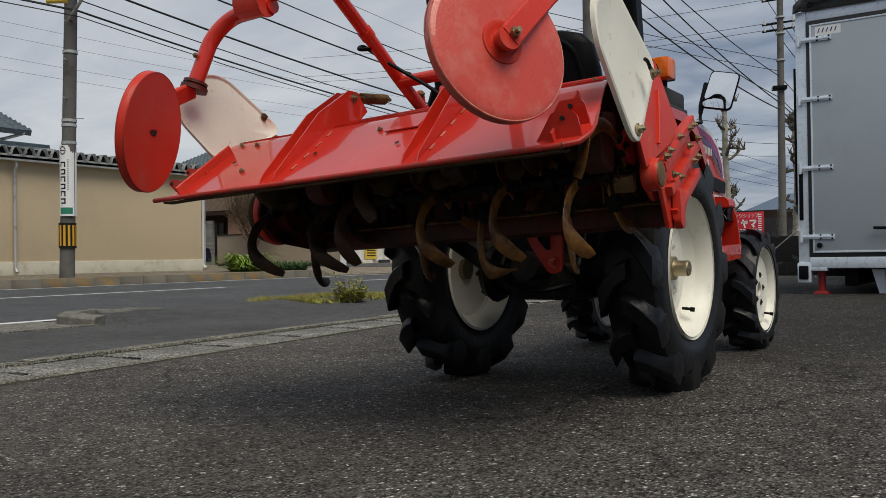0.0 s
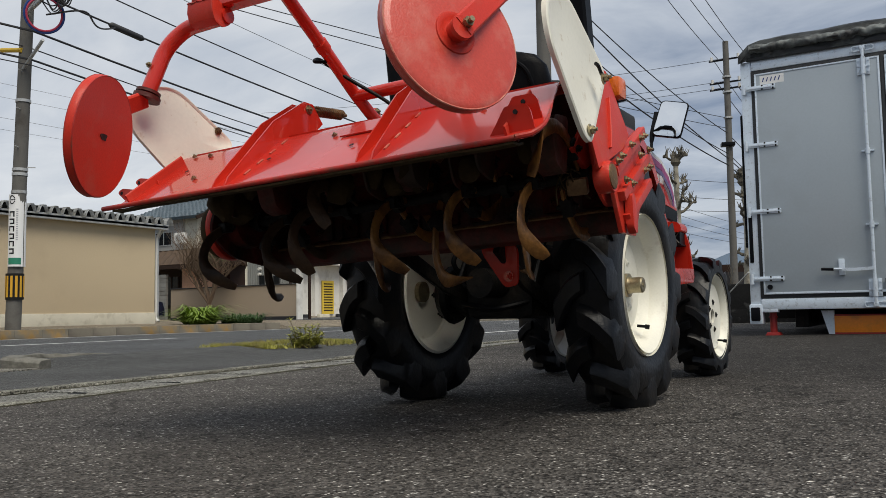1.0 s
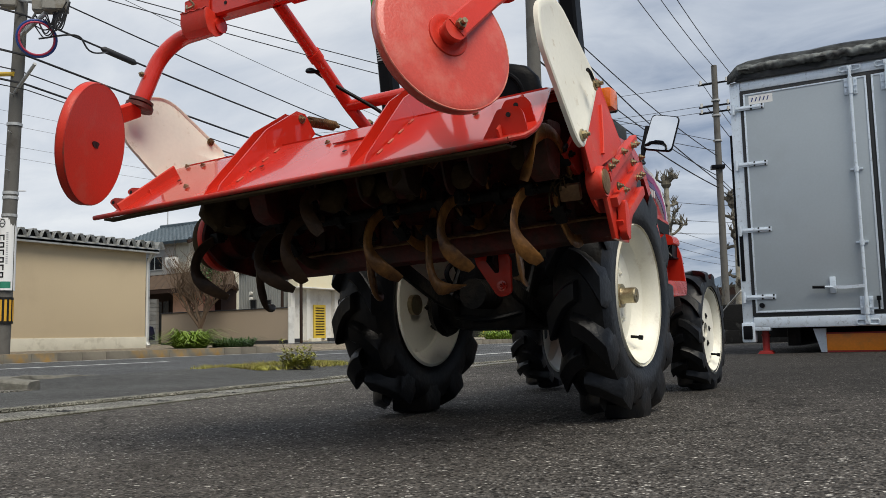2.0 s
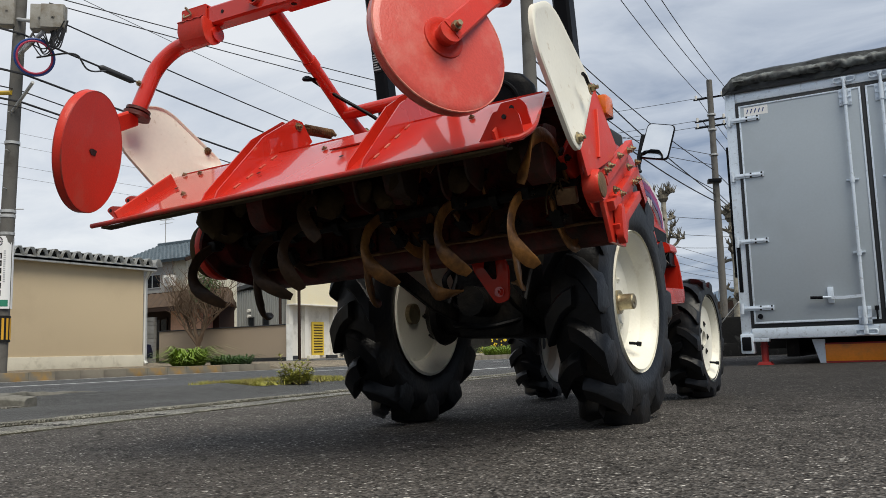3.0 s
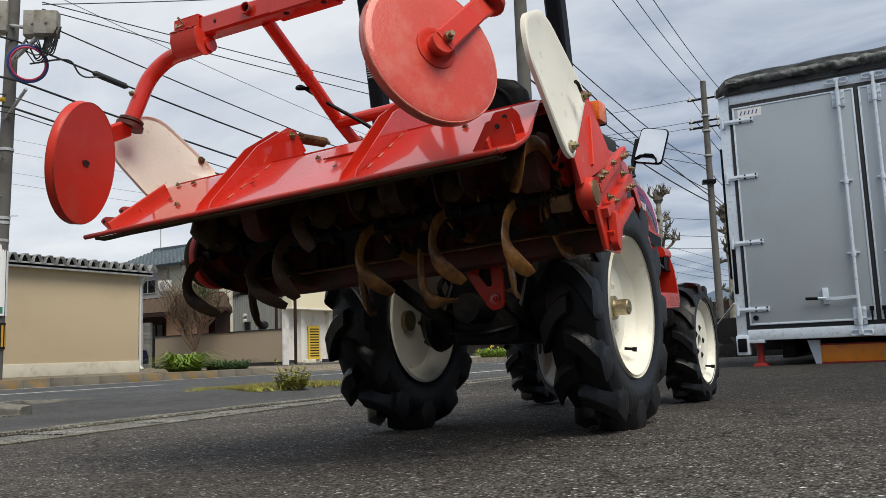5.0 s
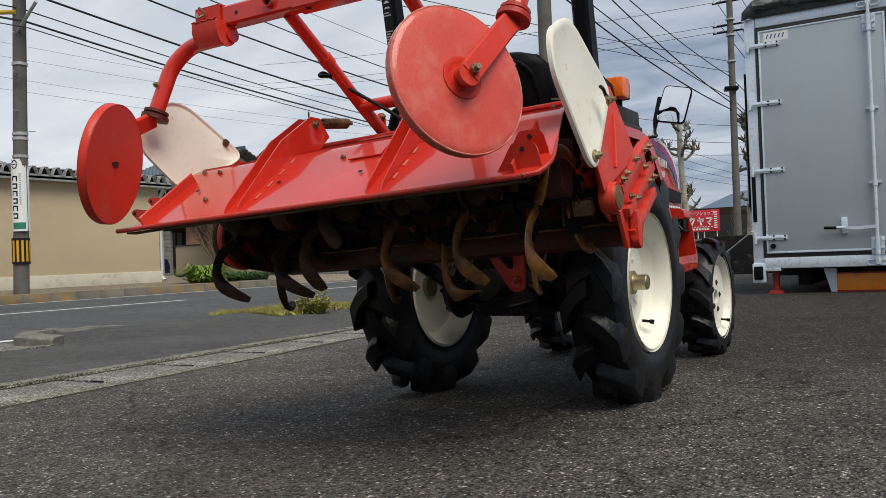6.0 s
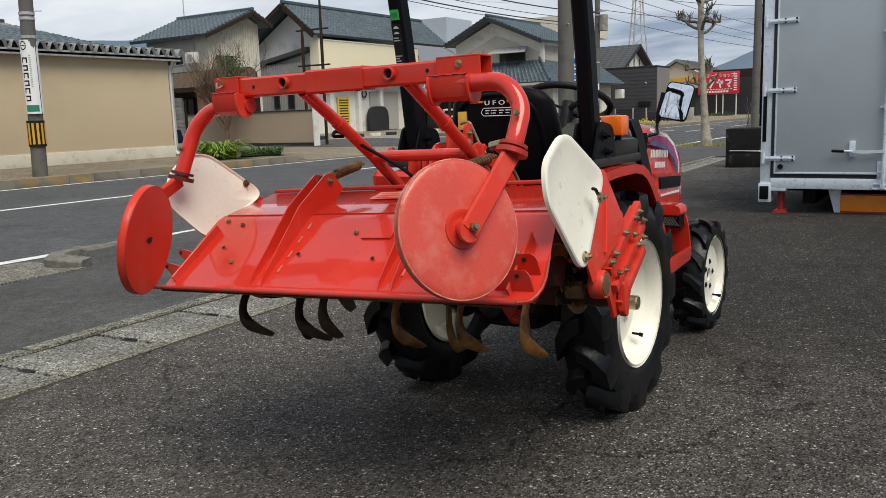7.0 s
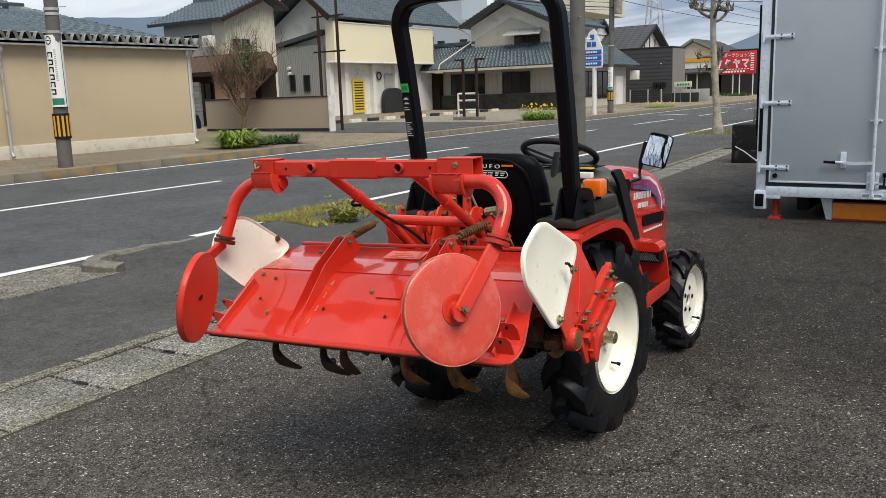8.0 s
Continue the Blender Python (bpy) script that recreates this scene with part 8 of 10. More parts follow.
box(bm, (-20.1, 30.8, 0.05), (-18.5, 31.2, 0.3), 0.02)
part("footing", bm, KERB, fr2)
rail = thing("white_handrail", (-19.9, 31.8, GZ), "white painted steel tube handrail", "handrail")
bm = B()
for x in (-20.4, -19.3):
    tube(bm, [(x, 31.8, 0), (x, 31.8, 1.4)], 0.05, 8)
for z in (1.38, 1.05, 0.6):
    tube(bm, [(-20.4, 31.8, z), (-19.3, 31.8, z)], 0.045, 8)
part("rail", bm, STUCCO, rail)
for k in range(12):
    bm = B()
    y = 27 + 1.55 * k
    box(bm, (-24.6 - 0.1 * k, y, 0.1), (-24.4 - 0.1 * k, y + 0.75, 0.34), 0.03)
    solo("parking_stop", bm, CONC_PALE if k % 2 else CHAR, "low concrete parking stop", "parking stop", "parking stops", at=(-24.5 - 0.1 * k, y, 0.16))

# tiled house with pent roof
hC = thing("tiled_gable_house", (-28, 54, GZ), "beige house with dark tiled gable and pent roofs", "house")
walls(hC, (-33.2, 50.0, 0), (-23.0, 52.0, 3.1), HOUSEW, "beige siding wall")
walls(hC, (-30.4, 50.02, 3.1), (-23.9, 57.0, 5.7), HOUSEW, "beige upper wall", "upper_wall")
walls(hC, (-33.4, 49.7, 0), (-22.9, 49.98, 1.25), BASEW, "weathered dark grey base", "base_wall")
gable(hC, [(-30.6, 49.9, 4.5), (-23.6, 49.9, 4.5), (-23.6, 49.9, 5.75), (-27.5, 49.9, 7.5), (-30.6, 49.9, 6.05)], (0, 0.1, 0), STUCCO, "white plaster gable")
gable(hC, [(-30.2, 49.8, 4.5), (-23.9, 49.8, 4.5), (-23.9, 49.8, 5.2), (-27.3, 49.8, 6.5), (-30.2, 49.8, 5.15)], (0, 0.09, 0), HOUSEW, "beige lower gable")
roof_panel(hC, (-23.3, 48.9, 5.9), (-23.3, 57.4, 5.9), (-27.5, 57.4, 7.75), (-27.5, 48.9, 7.75))
roof_panel(hC, (-31.0, 48.9, 6.05), (-31.0, 57.4, 6.05), (-27.5, 57.4, 7.75), (-27.5, 48.9, 7.75))
ridge(hC, (-27.5, 48.9, 7.87), (-27.5, 57.4, 7.87))
for xe, ze in ((-23.3, 5.8), (-31.0, 5.95)):
    bm = B()
    bar(bm, [(xe, 48.85, ze), (-27.5, 48.85, 7.62)], 0.08, 0.22)
    part("barge_board", bm, CHAR, hC, "dark barge board")
roof_panel(hC, (-34.6, 48.0, 3.12), (-22.3, 48.0, 3.12), (-24.1, 50.05, 4.85), (-34.0, 50.05, 4.75))
ridge(hC, (-34.0, 50.0, 4.93), (-24.1, 50.0, 5.03), None, 0.17)
bm = B()
bar(bm, [(-34.6, 47.95, 3.0), (-22.35, 47.95, 3.0)], 0.06, 0.16)
part("eaves_board", bm, HOUSEW, hC)
for x0, x1 in ((-32.4, -29.6), (-28.0, -25.9)):
    window(hC, (x0, 49.95, 1.35), (x1, 49.95, 2.7), "x", -1, WOODDK, 2)
for k in range(26):
    x = -33.1 + 0.38 * k
    if not (-32.5 < x < -29.55 or -28.1 < x < -25.85):
        bm = B()
        box(bm, (x, 49.965, 1.27), (x + 0.04, 50.0, 3.0))
        part("siding_rib", bm, HOUSEW, hC)
bm = B()
prism(bm, [(-27.3, 49.8, 5.62), (-24.8, 49.8, 5.62), (-24.6, 48.95, 5.2), (-27.5, 48.95, 5.2)], (0, 0, 0.05))
part("window_hood", bm, GALV, hC)
window(hC, (-26.9, 49.78, 4.72), (-25.0, 49.78, 5.2), "x", -1, CHAR, 1)
walls(hC, (-36.5, 49.5, 0), (-33.2, 56, 2.9), WOODDK, "dark timber lean-to", "lean_to")
roof_panel(hC, (-37.2, 48.6, 2.9), (-34.5, 48.6, 2.9), (-34.0, 53, 4.6), (-37.2, 53, 4.6))
bm = B()
tube(bm, bend([(-30.95, 48.8, 5.95), (-30.5, 49.5, 5.5), (-30.45, 49.7, 5.0), (-32.1, 47.95, 3.5), (-32.2, 47.92, 3.1)], 0.1), 0.045, 8)
part("downpipe", bm, STUCCO, hC, "slanting white downpipe")
hD = thing("tiled_shop_house", (-23, 57, GZ), "single-storey tiled shop front with glazed bays and white door", "house")
walls(hD, (-25.6, 52.02, 0), (-22.8, 60.3, 3.0), HOUSEW, "beige-grey wall")
roof_panel(hD, (-22.3, 48.0, 3.12), (-21.9, 60.9, 3.08), (-24.1, 60.9, 4.6), (-24.1, 50.05, 4.85))
ridge(hD, (-22.35, 48.1, 3.25), (-24.1, 50.05, 5.0), None, 0.11)
for ya, yb, za in ((52.3, 54.4, 0.9), (54.7, 57.4, 0.75)):
    window(hD, (-22.8, ya, za), (-22.8, yb, 2.6), "y", 1, WOODDK, 2)
bm = B()
box(bm, (-22.8, 58.2, 0.1), (-22.74, 59.5, 2.3))
part("white_door", bm, STUCCO, hD, "white door")
bm = B()
box(bm, (-22.5, 60.35, 2.0), (-21.9, 60.9, 2.7), 0.03)
part("air_conditioner", bm, STUCCO, hD)
hE = thing("charcoal_building", (-22, 70, GZ), "flat-fronted charcoal clad building", "building")
walls(hE, (-26.5, 66.0, -0.2), (-21.0, 69.3, 4.55), CLAD, "charcoal cladding")
bm = B()
box(bm, (-26.6, 65.95, 4.55), (-20.95, 69.35, 4.66), 0.02)
part("parapet_cap", bm, CHAR, hE)
for k in range(14):
    bm = B()
    box(bm, (-26.48, 65.985, 0.1 + 0.31 * k), (-21.02, 66.0, 0.125 + 0.31 * k))
    part("cladding_joint", bm, CLADJ, hE)
# warm light on this side is put into a paler taupe colour
walls(hE, (-20.99, 66.02, 0.0), (-20.94, 69.28, 4.5), LIT_CLAD, "side cladding, painted paler for the light on it", "side_cladding")
for x in (-22.5, -22.15, -21.75):
    bm = B()
    box(bm, (x, 65.7, 1.35), (x + 0.25, 65.99, 1.75), 0.02)
    part("meter_box", bm, HAZ_K, hE)
bm = B()
tube(bm, bend([(-21.9, 66.0, 3.3), (-21.9, 65.7, 3.3), (-21.7, 65.6, 3.2)], 0.05), 0.03, 6)
part("wall_lamp", bm, GALV, hE)

# gate, low walls and a pale sign board before it
gate = thing("slatted_gate", (-22.3, 63, GZ), "dark slatted metal gate across a drive", "gate")
for x in (-23.5, -22.0, -20.9):
    bm = B()
    box(bm, (x, 62.97, 0.0), (x + 0.09, 63.06, 1.2), 0.01)
    part("post", bm, GREYW, gate)
for k in range(6):
    bm = B()
    box(bm, (-23.4, 63.0, 0.16 + 0.17 * k), (-20.9, 63.03, 0.30 + 0.17 * k), 0.01)
    part("slat", bm, CHAR, gate)
lowwall = thing("low_dark_wall", (-19.2, 63, GZ), "low dark panelled fence beside the drive", "fence")
for k in range(4):
    bm = B()
    box(bm, (-20.7 + 0.72 * k, 63.0, 0.05), (-20.02 + 0.72 * k, 63.08, 0.86), 0.015)
    part("panel", bm, CHAR, lowwall)
stone = thing("grey_block_wall", (-18.2, 64.5, GZ), "low grey block wall", "garden wall", kind="structure")
for k in range(3):
    bm = B()
    box(bm, (-19.6 + 0.72 * k, 64.4, 0.05), (-18.9 + 0.72 * k, 64.55, 1.12), 0.01)
    part("block", bm, GREYW, stone)
psign = thing("pale_sign_board", (-19, 62.8, GZ), "pale green sign board on two grey posts", "sign")
bm = B()
box(bm, (-19.75, 62.75, 1.30), (-18.35, 62.82, 1.72), 0.01)
pb = part("board", bm, PALEGREEN, psign)
for k in range(5):
    bm = B()
    box(bm, (-19.5 + 0.21 * k, 62.735, 1.42), (-19.36 + 0.21 * k, 62.752, 1.58))
    part("stroke", bm, GREENSIGN, pb)
for x in (-19.7, -18.45):
    bm = B()
    tube(bm, [(x, 62.8, 0.05), (x, 62.8, 1.32)], 0.04, 8)
    part("post", bm, GREYW, psign)
hH = thing("dark_gabled_house", (-28, 72, GZ), "dark roofed house with a pale timbered gable", "house")
walls(hH, (-33, 69.2, 0), (-25.2, 75.6, 4.8), CHAR)
gable(hH, [(-25.2, 68.9, 4.75), (-25.2, 75.9, 4.75), (-25.2, 72.3, 6.6)], (-0.3, 0, 0), STUCCO, "pale plaster gable")
for y in (70.9, 72.3, 73.7):
    bm = B()
    box(bm, (-25.2, y - 0.07, 4.75), (-25.15, y + 0.07, 6.4 - abs(y - 72.3) * 0.5))
    part("gable_timber", bm, WOODDK, hH)
roof_panel(hH, (-33, 68.1, 4.65), (-24.6, 68.1, 4.65), (-24.6, 72.3, 6.9), (-33, 72.3, 6.9), DKROOF, 0.6, 0.4)
roof_panel(hH, (-33, 76.5, 4.65), (-24.6, 76.5, 4.65), (-24.6, 72.3, 6.9), (-33, 72.3, 6.9), DKROOF, 0.6, 0.4)
for y in (68.1, 76.5):
    bm = B()
    bar(bm, [(-24.58, y, 4.6), (-24.58, 72.3, 6.85)], 0.08, 0.26)
    part("barge_board", bm, CHAR, hH)
roof_panel(hH, (-33.5, 66.9, 6.2), (-28.4, 66.9, 6.2), (-28.4, 69.4, 7.5), (-33.5, 69.4, 7.5), DKROOF, 0.6, 0.4, "upper_roof", "upper dark roof")
roof_panel(hH, (-33.5, 71.9, 6.2), (-28.4, 71.9, 6.2), (-28.4, 69.4, 7.5), (-33.5, 69.4, 7.5), DKROOF, 0.6, 0.4, "upper_roof", "upper dark roof")
gable(hH, [(-28.8, 67.4, 6.2), (-28.8, 71.4, 6.2), (-28.8, 69.4, 7.3)], (-0.3, 0, 0), STUCCO, "pale plaster gable")
walls(hH, (-33.0, 67.6, 4.5), (-28.9, 71.2, 6.3), STUCCO, "", "upper_wall")

# sports shop with the red board
shop = thing("roadside_shop", (-24, 95, GZ), "roadside shop with an open dark front and a yellow band", "shop")
walls(shop, (-24.8, 95.0, -0.2), (-17, 104, 4.3), CHAR, "dark open front")
walls(shop, (-29, 92.0, 3.25), (-24.3, 95.0, 4.35), STUCCO, "white fascia", "fascia")
walls(shop, (-29.05, 91.9, 3.95), (-24.3, 95.0, 4.4), HAZ_Y, "yellow band", "band")
roof_panel(shop, (-31.5, 94.5, 4.5), (-28.0, 94.5, 6.6), (-28.0, 106, 6.6), (-31.5, 106, 4.5), DKROOF, 0.6, 0.5)
roof_panel(shop, (-24.0, 94.5, 4.7), (-28.0, 94.5, 6.6), (-28.0, 106, 6.6), (-24.0, 106, 4.7), DKROOF, 0.6, 0.5)
gable(shop, [(-31.2, 94.7, 4.4), (-24.3, 94.7, 4.4), (-28.0, 94.7, 6.3)], (0, 0.2, 0), GREYW, "grey gable")
for xe, ze in ((-31.5, 4.45), (-24.0, 4.65)):
    bm = B()
    bar(bm, [(xe, 94.4, ze), (-28.0, 94.4, 6.55)], 0.1, 0.28)
    part("barge_board", bm, FARGREEN, shop, "grey-green barge board")
walls(shop, (-24.0, 95.2, 4.3), (-17, 104, 5.2), WOODDK, "dark upper front", "upper_front")
walls(shop, (-30.5, 92.6, 0), (-25.2, 96.5, 3.3), LEAFWALL, "dark side bay", "side_wall")
roof_panel(shop, (-30.5, 90.6, 2.75), (-25.6, 90.6, 2.75), (-25.6, 92.6, 3.3), (-30.5, 92.6, 3.3), DKROOF, 0.6, 0.5, "bay_roof", "low dark bay roof")
for x in (-27.6, -26.4):
    walls(shop, (x, 90.9, 0.0), (x + 0.12, 91.02, 2.75), GREYW, "", "bay_post")
sg = thing("shop_sign", (-22.4, 91.5, GZ), "red roadside signboard with white strokes on posts", "sign")
bm = B()
box(bm, (-24.6, 91.3, 2.45), (-20.2, 91.6, 4.85), 0.03)
board = part("board", bm, SIGNRED, sg, "red board")
for x in (-24.2, -22.6, -21.9, -20.5):
    bm = B()
    tube(bm, [(x, 91.5, 0), (x, 91.5, 2.5)], 0.06, 8)
    part("post", bm, STUCCO, sg)
GLYPHS = (((0.05, 0.8, 0.75, 0.8), (0.62, 0.8, 0.35, 0.0), (0.28, 1.0, 0.1, 0.3)), ((0.35, 1.0, 0.1, 0.45), (0.3, 0.82, 0.75, 0.82), (0.72, 0.85, 0.25, 0.0)), ((0.0, 0.62, 0.8, 0.78), (0.25, 1.0, 0.5, 0.0), (0.78, 0.78, 0.62, 0.45)), ((0.0, 0.85, 0.8, 0.85), (0.78, 0.85, 0.35, 0.3), (0.25, 0.45, 0.55, 0.05)))
for k, glyph in enumerate(GLYPHS):
    x = -24.4 + 0.92 * k
    for xa, za, xb, zb in glyph:
        bm = B()
        a, b = Vector((x + 0.86 * xa, 91.285, 3.12 + 0.92 * za)), Vector((x + 0.86 * xb, 91.285, 3.12 + 0.92 * zb))
        bar(bm, [a, b], 0.17, 0.03, up=(0, 1, 0))
        part("stroke", bm, WHITE, board)
for k, ch in enumerate("スポーツショップ"):
    bm = text_shape(ch, 0.5, 0.01)
    bmesh.ops.transform(bm, matrix=pose(-24.05 + 0.425 * k, 91.28, 4.28, 90, 0, 0) @ Matrix.Diagonal((0.85, 1, 1, 1)), verts=bm.verts)
    part("letter", bm, WHITE, board, "white katakana letter")
for z, x0, n, wd in ((2.62, -24.0, 9, 0.22), (2.93, -24.2, 11, 0.2)):
    for k in range(n):
        bm = B()
        box(bm, (x0 + 0.31 * k, 91.275, z), (x0 + 0.31 * k + wd, 91.3, z + (0.2 if z < 2.9 else 0.08)))
        part("small_stroke", bm, WHITE, board)
for k in range(8):
    bm = B()
    box(bm, (-20.75 + 0.02 * (k % 2), 91.275, 2.8 + 0.24 * k), (-20.4, 91.3, 2.92 + 0.24 * k))
    part("small_stroke", bm, WHITE, board)

# blue direction sign
bs = thing("blue_road_sign", (-15.47, 37, GZ), "blue and white direction sign on a white post", "road sign")
bm = B()
tube(bm, [(-15.47, 37, 0.1), (-15.47, 37, 2.5)], 0.11, 12)
part("post", bm, STUCCO, bs)
bm = B()
prism(bm, rounded([(-16.0, 36.9, 2.45), (-15.0, 36.9, 2.45), (-15.0, 36.9, 3.4), (-15.45, 36.9, 4.4), (-15.75, 36.9, 4.2), (-16.0, 36.9, 3.4)], 0.12), (0, 0.08, 0))
bd = part("board", bm, WHITE, bs, "shaped white board")
for z in (2.55, 2.83, 3.11):
    bm = B()
    box(bm, (-15.93, 36.87, z), (-15.05, 36.9, z + 0.23), 0.008)
    p_ = part("arrow_panel", bm, SIGNBLUE, bd)
    bm = B()
    for k in range(5):
        box(bm, (-15.88 + 0.13 * k, 36.86, z + 0.07), (-15.79 + 0.13 * k, 36.872, z + 0.16))
    part("stroke", bm, WHITE, p_)
for x, z in ((-15.72, 3.5), (-15.45, 3.5), (-15.55, 3.85)):
    bm = B()
    box(bm, (x - 0.11, 36.87, z), (x + 0.11, 36.9, z + 0.24), 0.008)
    part("symbol_panel", bm, SIGNBLUE, bd)

# large pale building and pylon far behind
fb = thing("pale_office_block", (-68, 115, 0), "large pale grey block behind the houses", "building")
walls(fb, (-90, 110, 0), (-56, 130, 12.6), FARGREY, "pale grey wall")
walls(fb, (-76, 112, 12.6), (-70, 120, 16.5), FARGREY, "pale stair tower", "tower")
walls(fb, (-58, 112, 12.6), (-50, 130, 15.0), PALEW, "pinkish upper floor", "upper_floor")
for k in range(7):
    window(fb, (-86 + 4.2 * k, 109.95, 8.5), (-84.6 + 4.2 * k, 109.95, 9.6), "x", -1, FARGREY, 0)
py = thing("lattice_pylon", (-52, 150, 0), "grey steel lattice pylon in the distance", "pylon")
bm = B()
for sx, sy in ((-1, -1), (1, -1), (1, 1), (-1, 1)):
    tube(bm, [(-52 + 2.2 * sx, 150 + 2.2 * sy, 0), (-52 + 0.7 * sx, 150 + 0.7 * sy, 20), (-52 + 0.4 * sx, 150 + 0.4 * sy, 33)], 0.14, 4)
for k in range(16):
    z, w = 2 * k + 2, 2.2 - 0.075 * (2 * k) if k < 10 else 0.7 - 0.025 * (2 * k - 20)
    for s in (-1, 1):
        tube(bm, [(-52 - w * s, 150 - w, z), (-52 + w * s, 150 - w, z + 2)], 0.07, 4)
for z in (22, 26, 30):
    tube(bm, [(-54.6, 150, z), (-49.4, 150, z)], 0.12, 4)
part("lattice", bm, GALV, py)

# hills
for name, pts, y0 in (("hill", ((-760, 30), (-640, 72), (-520, 66), (-430, 48), (-330, 20), (-240, 12)), 420), ("hill", ((-330, 8), (-210, 26), (-130, 48), (-60, 38), (10, 30), (120, 14)), 700), ("hill", ((-1100, 90), (-900, 96), (-760, 70), (-640, 40)), 300)):
    bm = B()
    n = 60
    rows = []
    for i in range(n + 1):
        f = i / n * (len(pts) - 1)
        k = min(int(f), len(pts) - 2)
        q = f - k
        q = q * q * (3 - 2 * q)
        x = pts[k][0] + (pts[k + 1][0] - pts[k][0]) * (f - k)
        h = pts[k][1] + (pts[k + 1][1] - pts[k][1]) * q + 2.5 * noise.noise((x * 0.03, y0, 0))
        rows.append([bm.verts.new((x, y0 + dy, h * g_ - 1)) for dy, g_ in ((-60, 0), (-25, 0.55), (0, 1), (60, 0.0))])
    for a, b in zip(rows, rows[1:]):
        for j in range(3):
            bm.faces.new((a[j], a[j + 1], b[j + 1], b[j]))
    solo(name, bm, HILL, "hazy blue wooded hill on the horizon", "hill", kind="structure", smooth=80)


# ---- trees and plants ----
def limb(bm, a, d, length, r, rnd, depth, knob=0.0, spread=0.6, up=0.25):
    pts, p, dd = [Vector(a)], Vector(a), Vector(d).normalized()
    n = 4
    for i in range(n):
        dd = (dd + Vector((rnd.uniform(-1, 1), rnd.uniform(-1, 1), rnd.uniform(-0.6, 1))) * 0.22 + Vector((0, 0, up * 0.3))).normalized()
        p = p + dd * length / n
        pts.append(p.copy())
    rr = [r * (1 - 0.45 * i / n) for i in range(n + 1)]
    if knob:
        rr[-1] = max(rr[-1], r * knob)
    tube(bm, pts, rr, 6 if r > 0.03 else 4)
    if depth:
        for k in range(rnd.randint(2, 3) if depth > 1 else rnd.randint(2, 4)):
            at = pts[rnd.randint(2, n)]
            nd = (dd + Vector((rnd.uniform(-1, 1), rnd.uniform(-1, 1), rnd.uniform(-0.3, 1))) * spread).normalized()
            limb(bm, at, nd, length * rnd.uniform(0.5, 0.75), r * 0.5, rnd, depth - 1, knob, spread, up)


def knuckle(bm, c, r, rnd, n, length):
    """A swollen pruning knuckle with a few short stubs."""
    c = Vector(c)
    tube(bm, [c - Vector((0, 0, r * 1.1)), c - Vector((0, 0, r * 0.4)), c + Vector((0, 0, r * 0.5)), c + Vector((0, 0, r))], [r * 0.6, r * 1.05, r * 0.9, r * 0.3], 7)
    for k in range(n):
        a = rnd.uniform(0, 6.28)
        d = Vector((math.cos(a), math.sin(a), rnd.uniform(0.3, 1.6))).normalized()
        m_ = c + d * length * 0.5 + Vector((rnd.uniform(-1, 1), rnd.uniform(-1, 1), 0)) * 0.03
        tube(bm, [c, m_, m_ + (d + Vector((0, 0, 0.6))) * length * rnd.uniform(0.3, 0.6)], [r * 0.42, r * 0.3, r * 0.16], 5)


def pollard_arm(bm, a, d, length, r, rnd):
    """A stubby crooked limb that turns up and ends in knuckles."""
    p, d = Vector(a), Vector(d).normalized()
    pts, rr = [p.copy()], [r * 1.25]
    n = 4
    for i in range(n):
        d = (d + Vector((rnd.uniform(-0.5, 0.5), rnd.uniform(-0.5, 0.5), rnd.uniform(-0.35, 0.5)))).normalized()
        p = p + d * length / n
        pts.append(p.copy())
        rr.append(r * (1.0 - 0.09 * i + (0.2 if i % 2 else 0)))
    tube(bm, pts, rr, 7)
    knuckle(bm, p, r * 1.35, rnd, 4, 0.2)
    for k in (2, 3):
        if rnd.random() < 0.75:
            q = pts[k] + Vector((rnd.uniform(-0.1, 0.1), rnd.uniform(-0.1, 0.1), 0.10 + 0.12 * rnd.random()))
            tube(bm, [pts[k], q], [r * 0.8, r * 0.7], 6)
            knuckle(bm, q, r * 1.05, rnd, 3, 0.16)


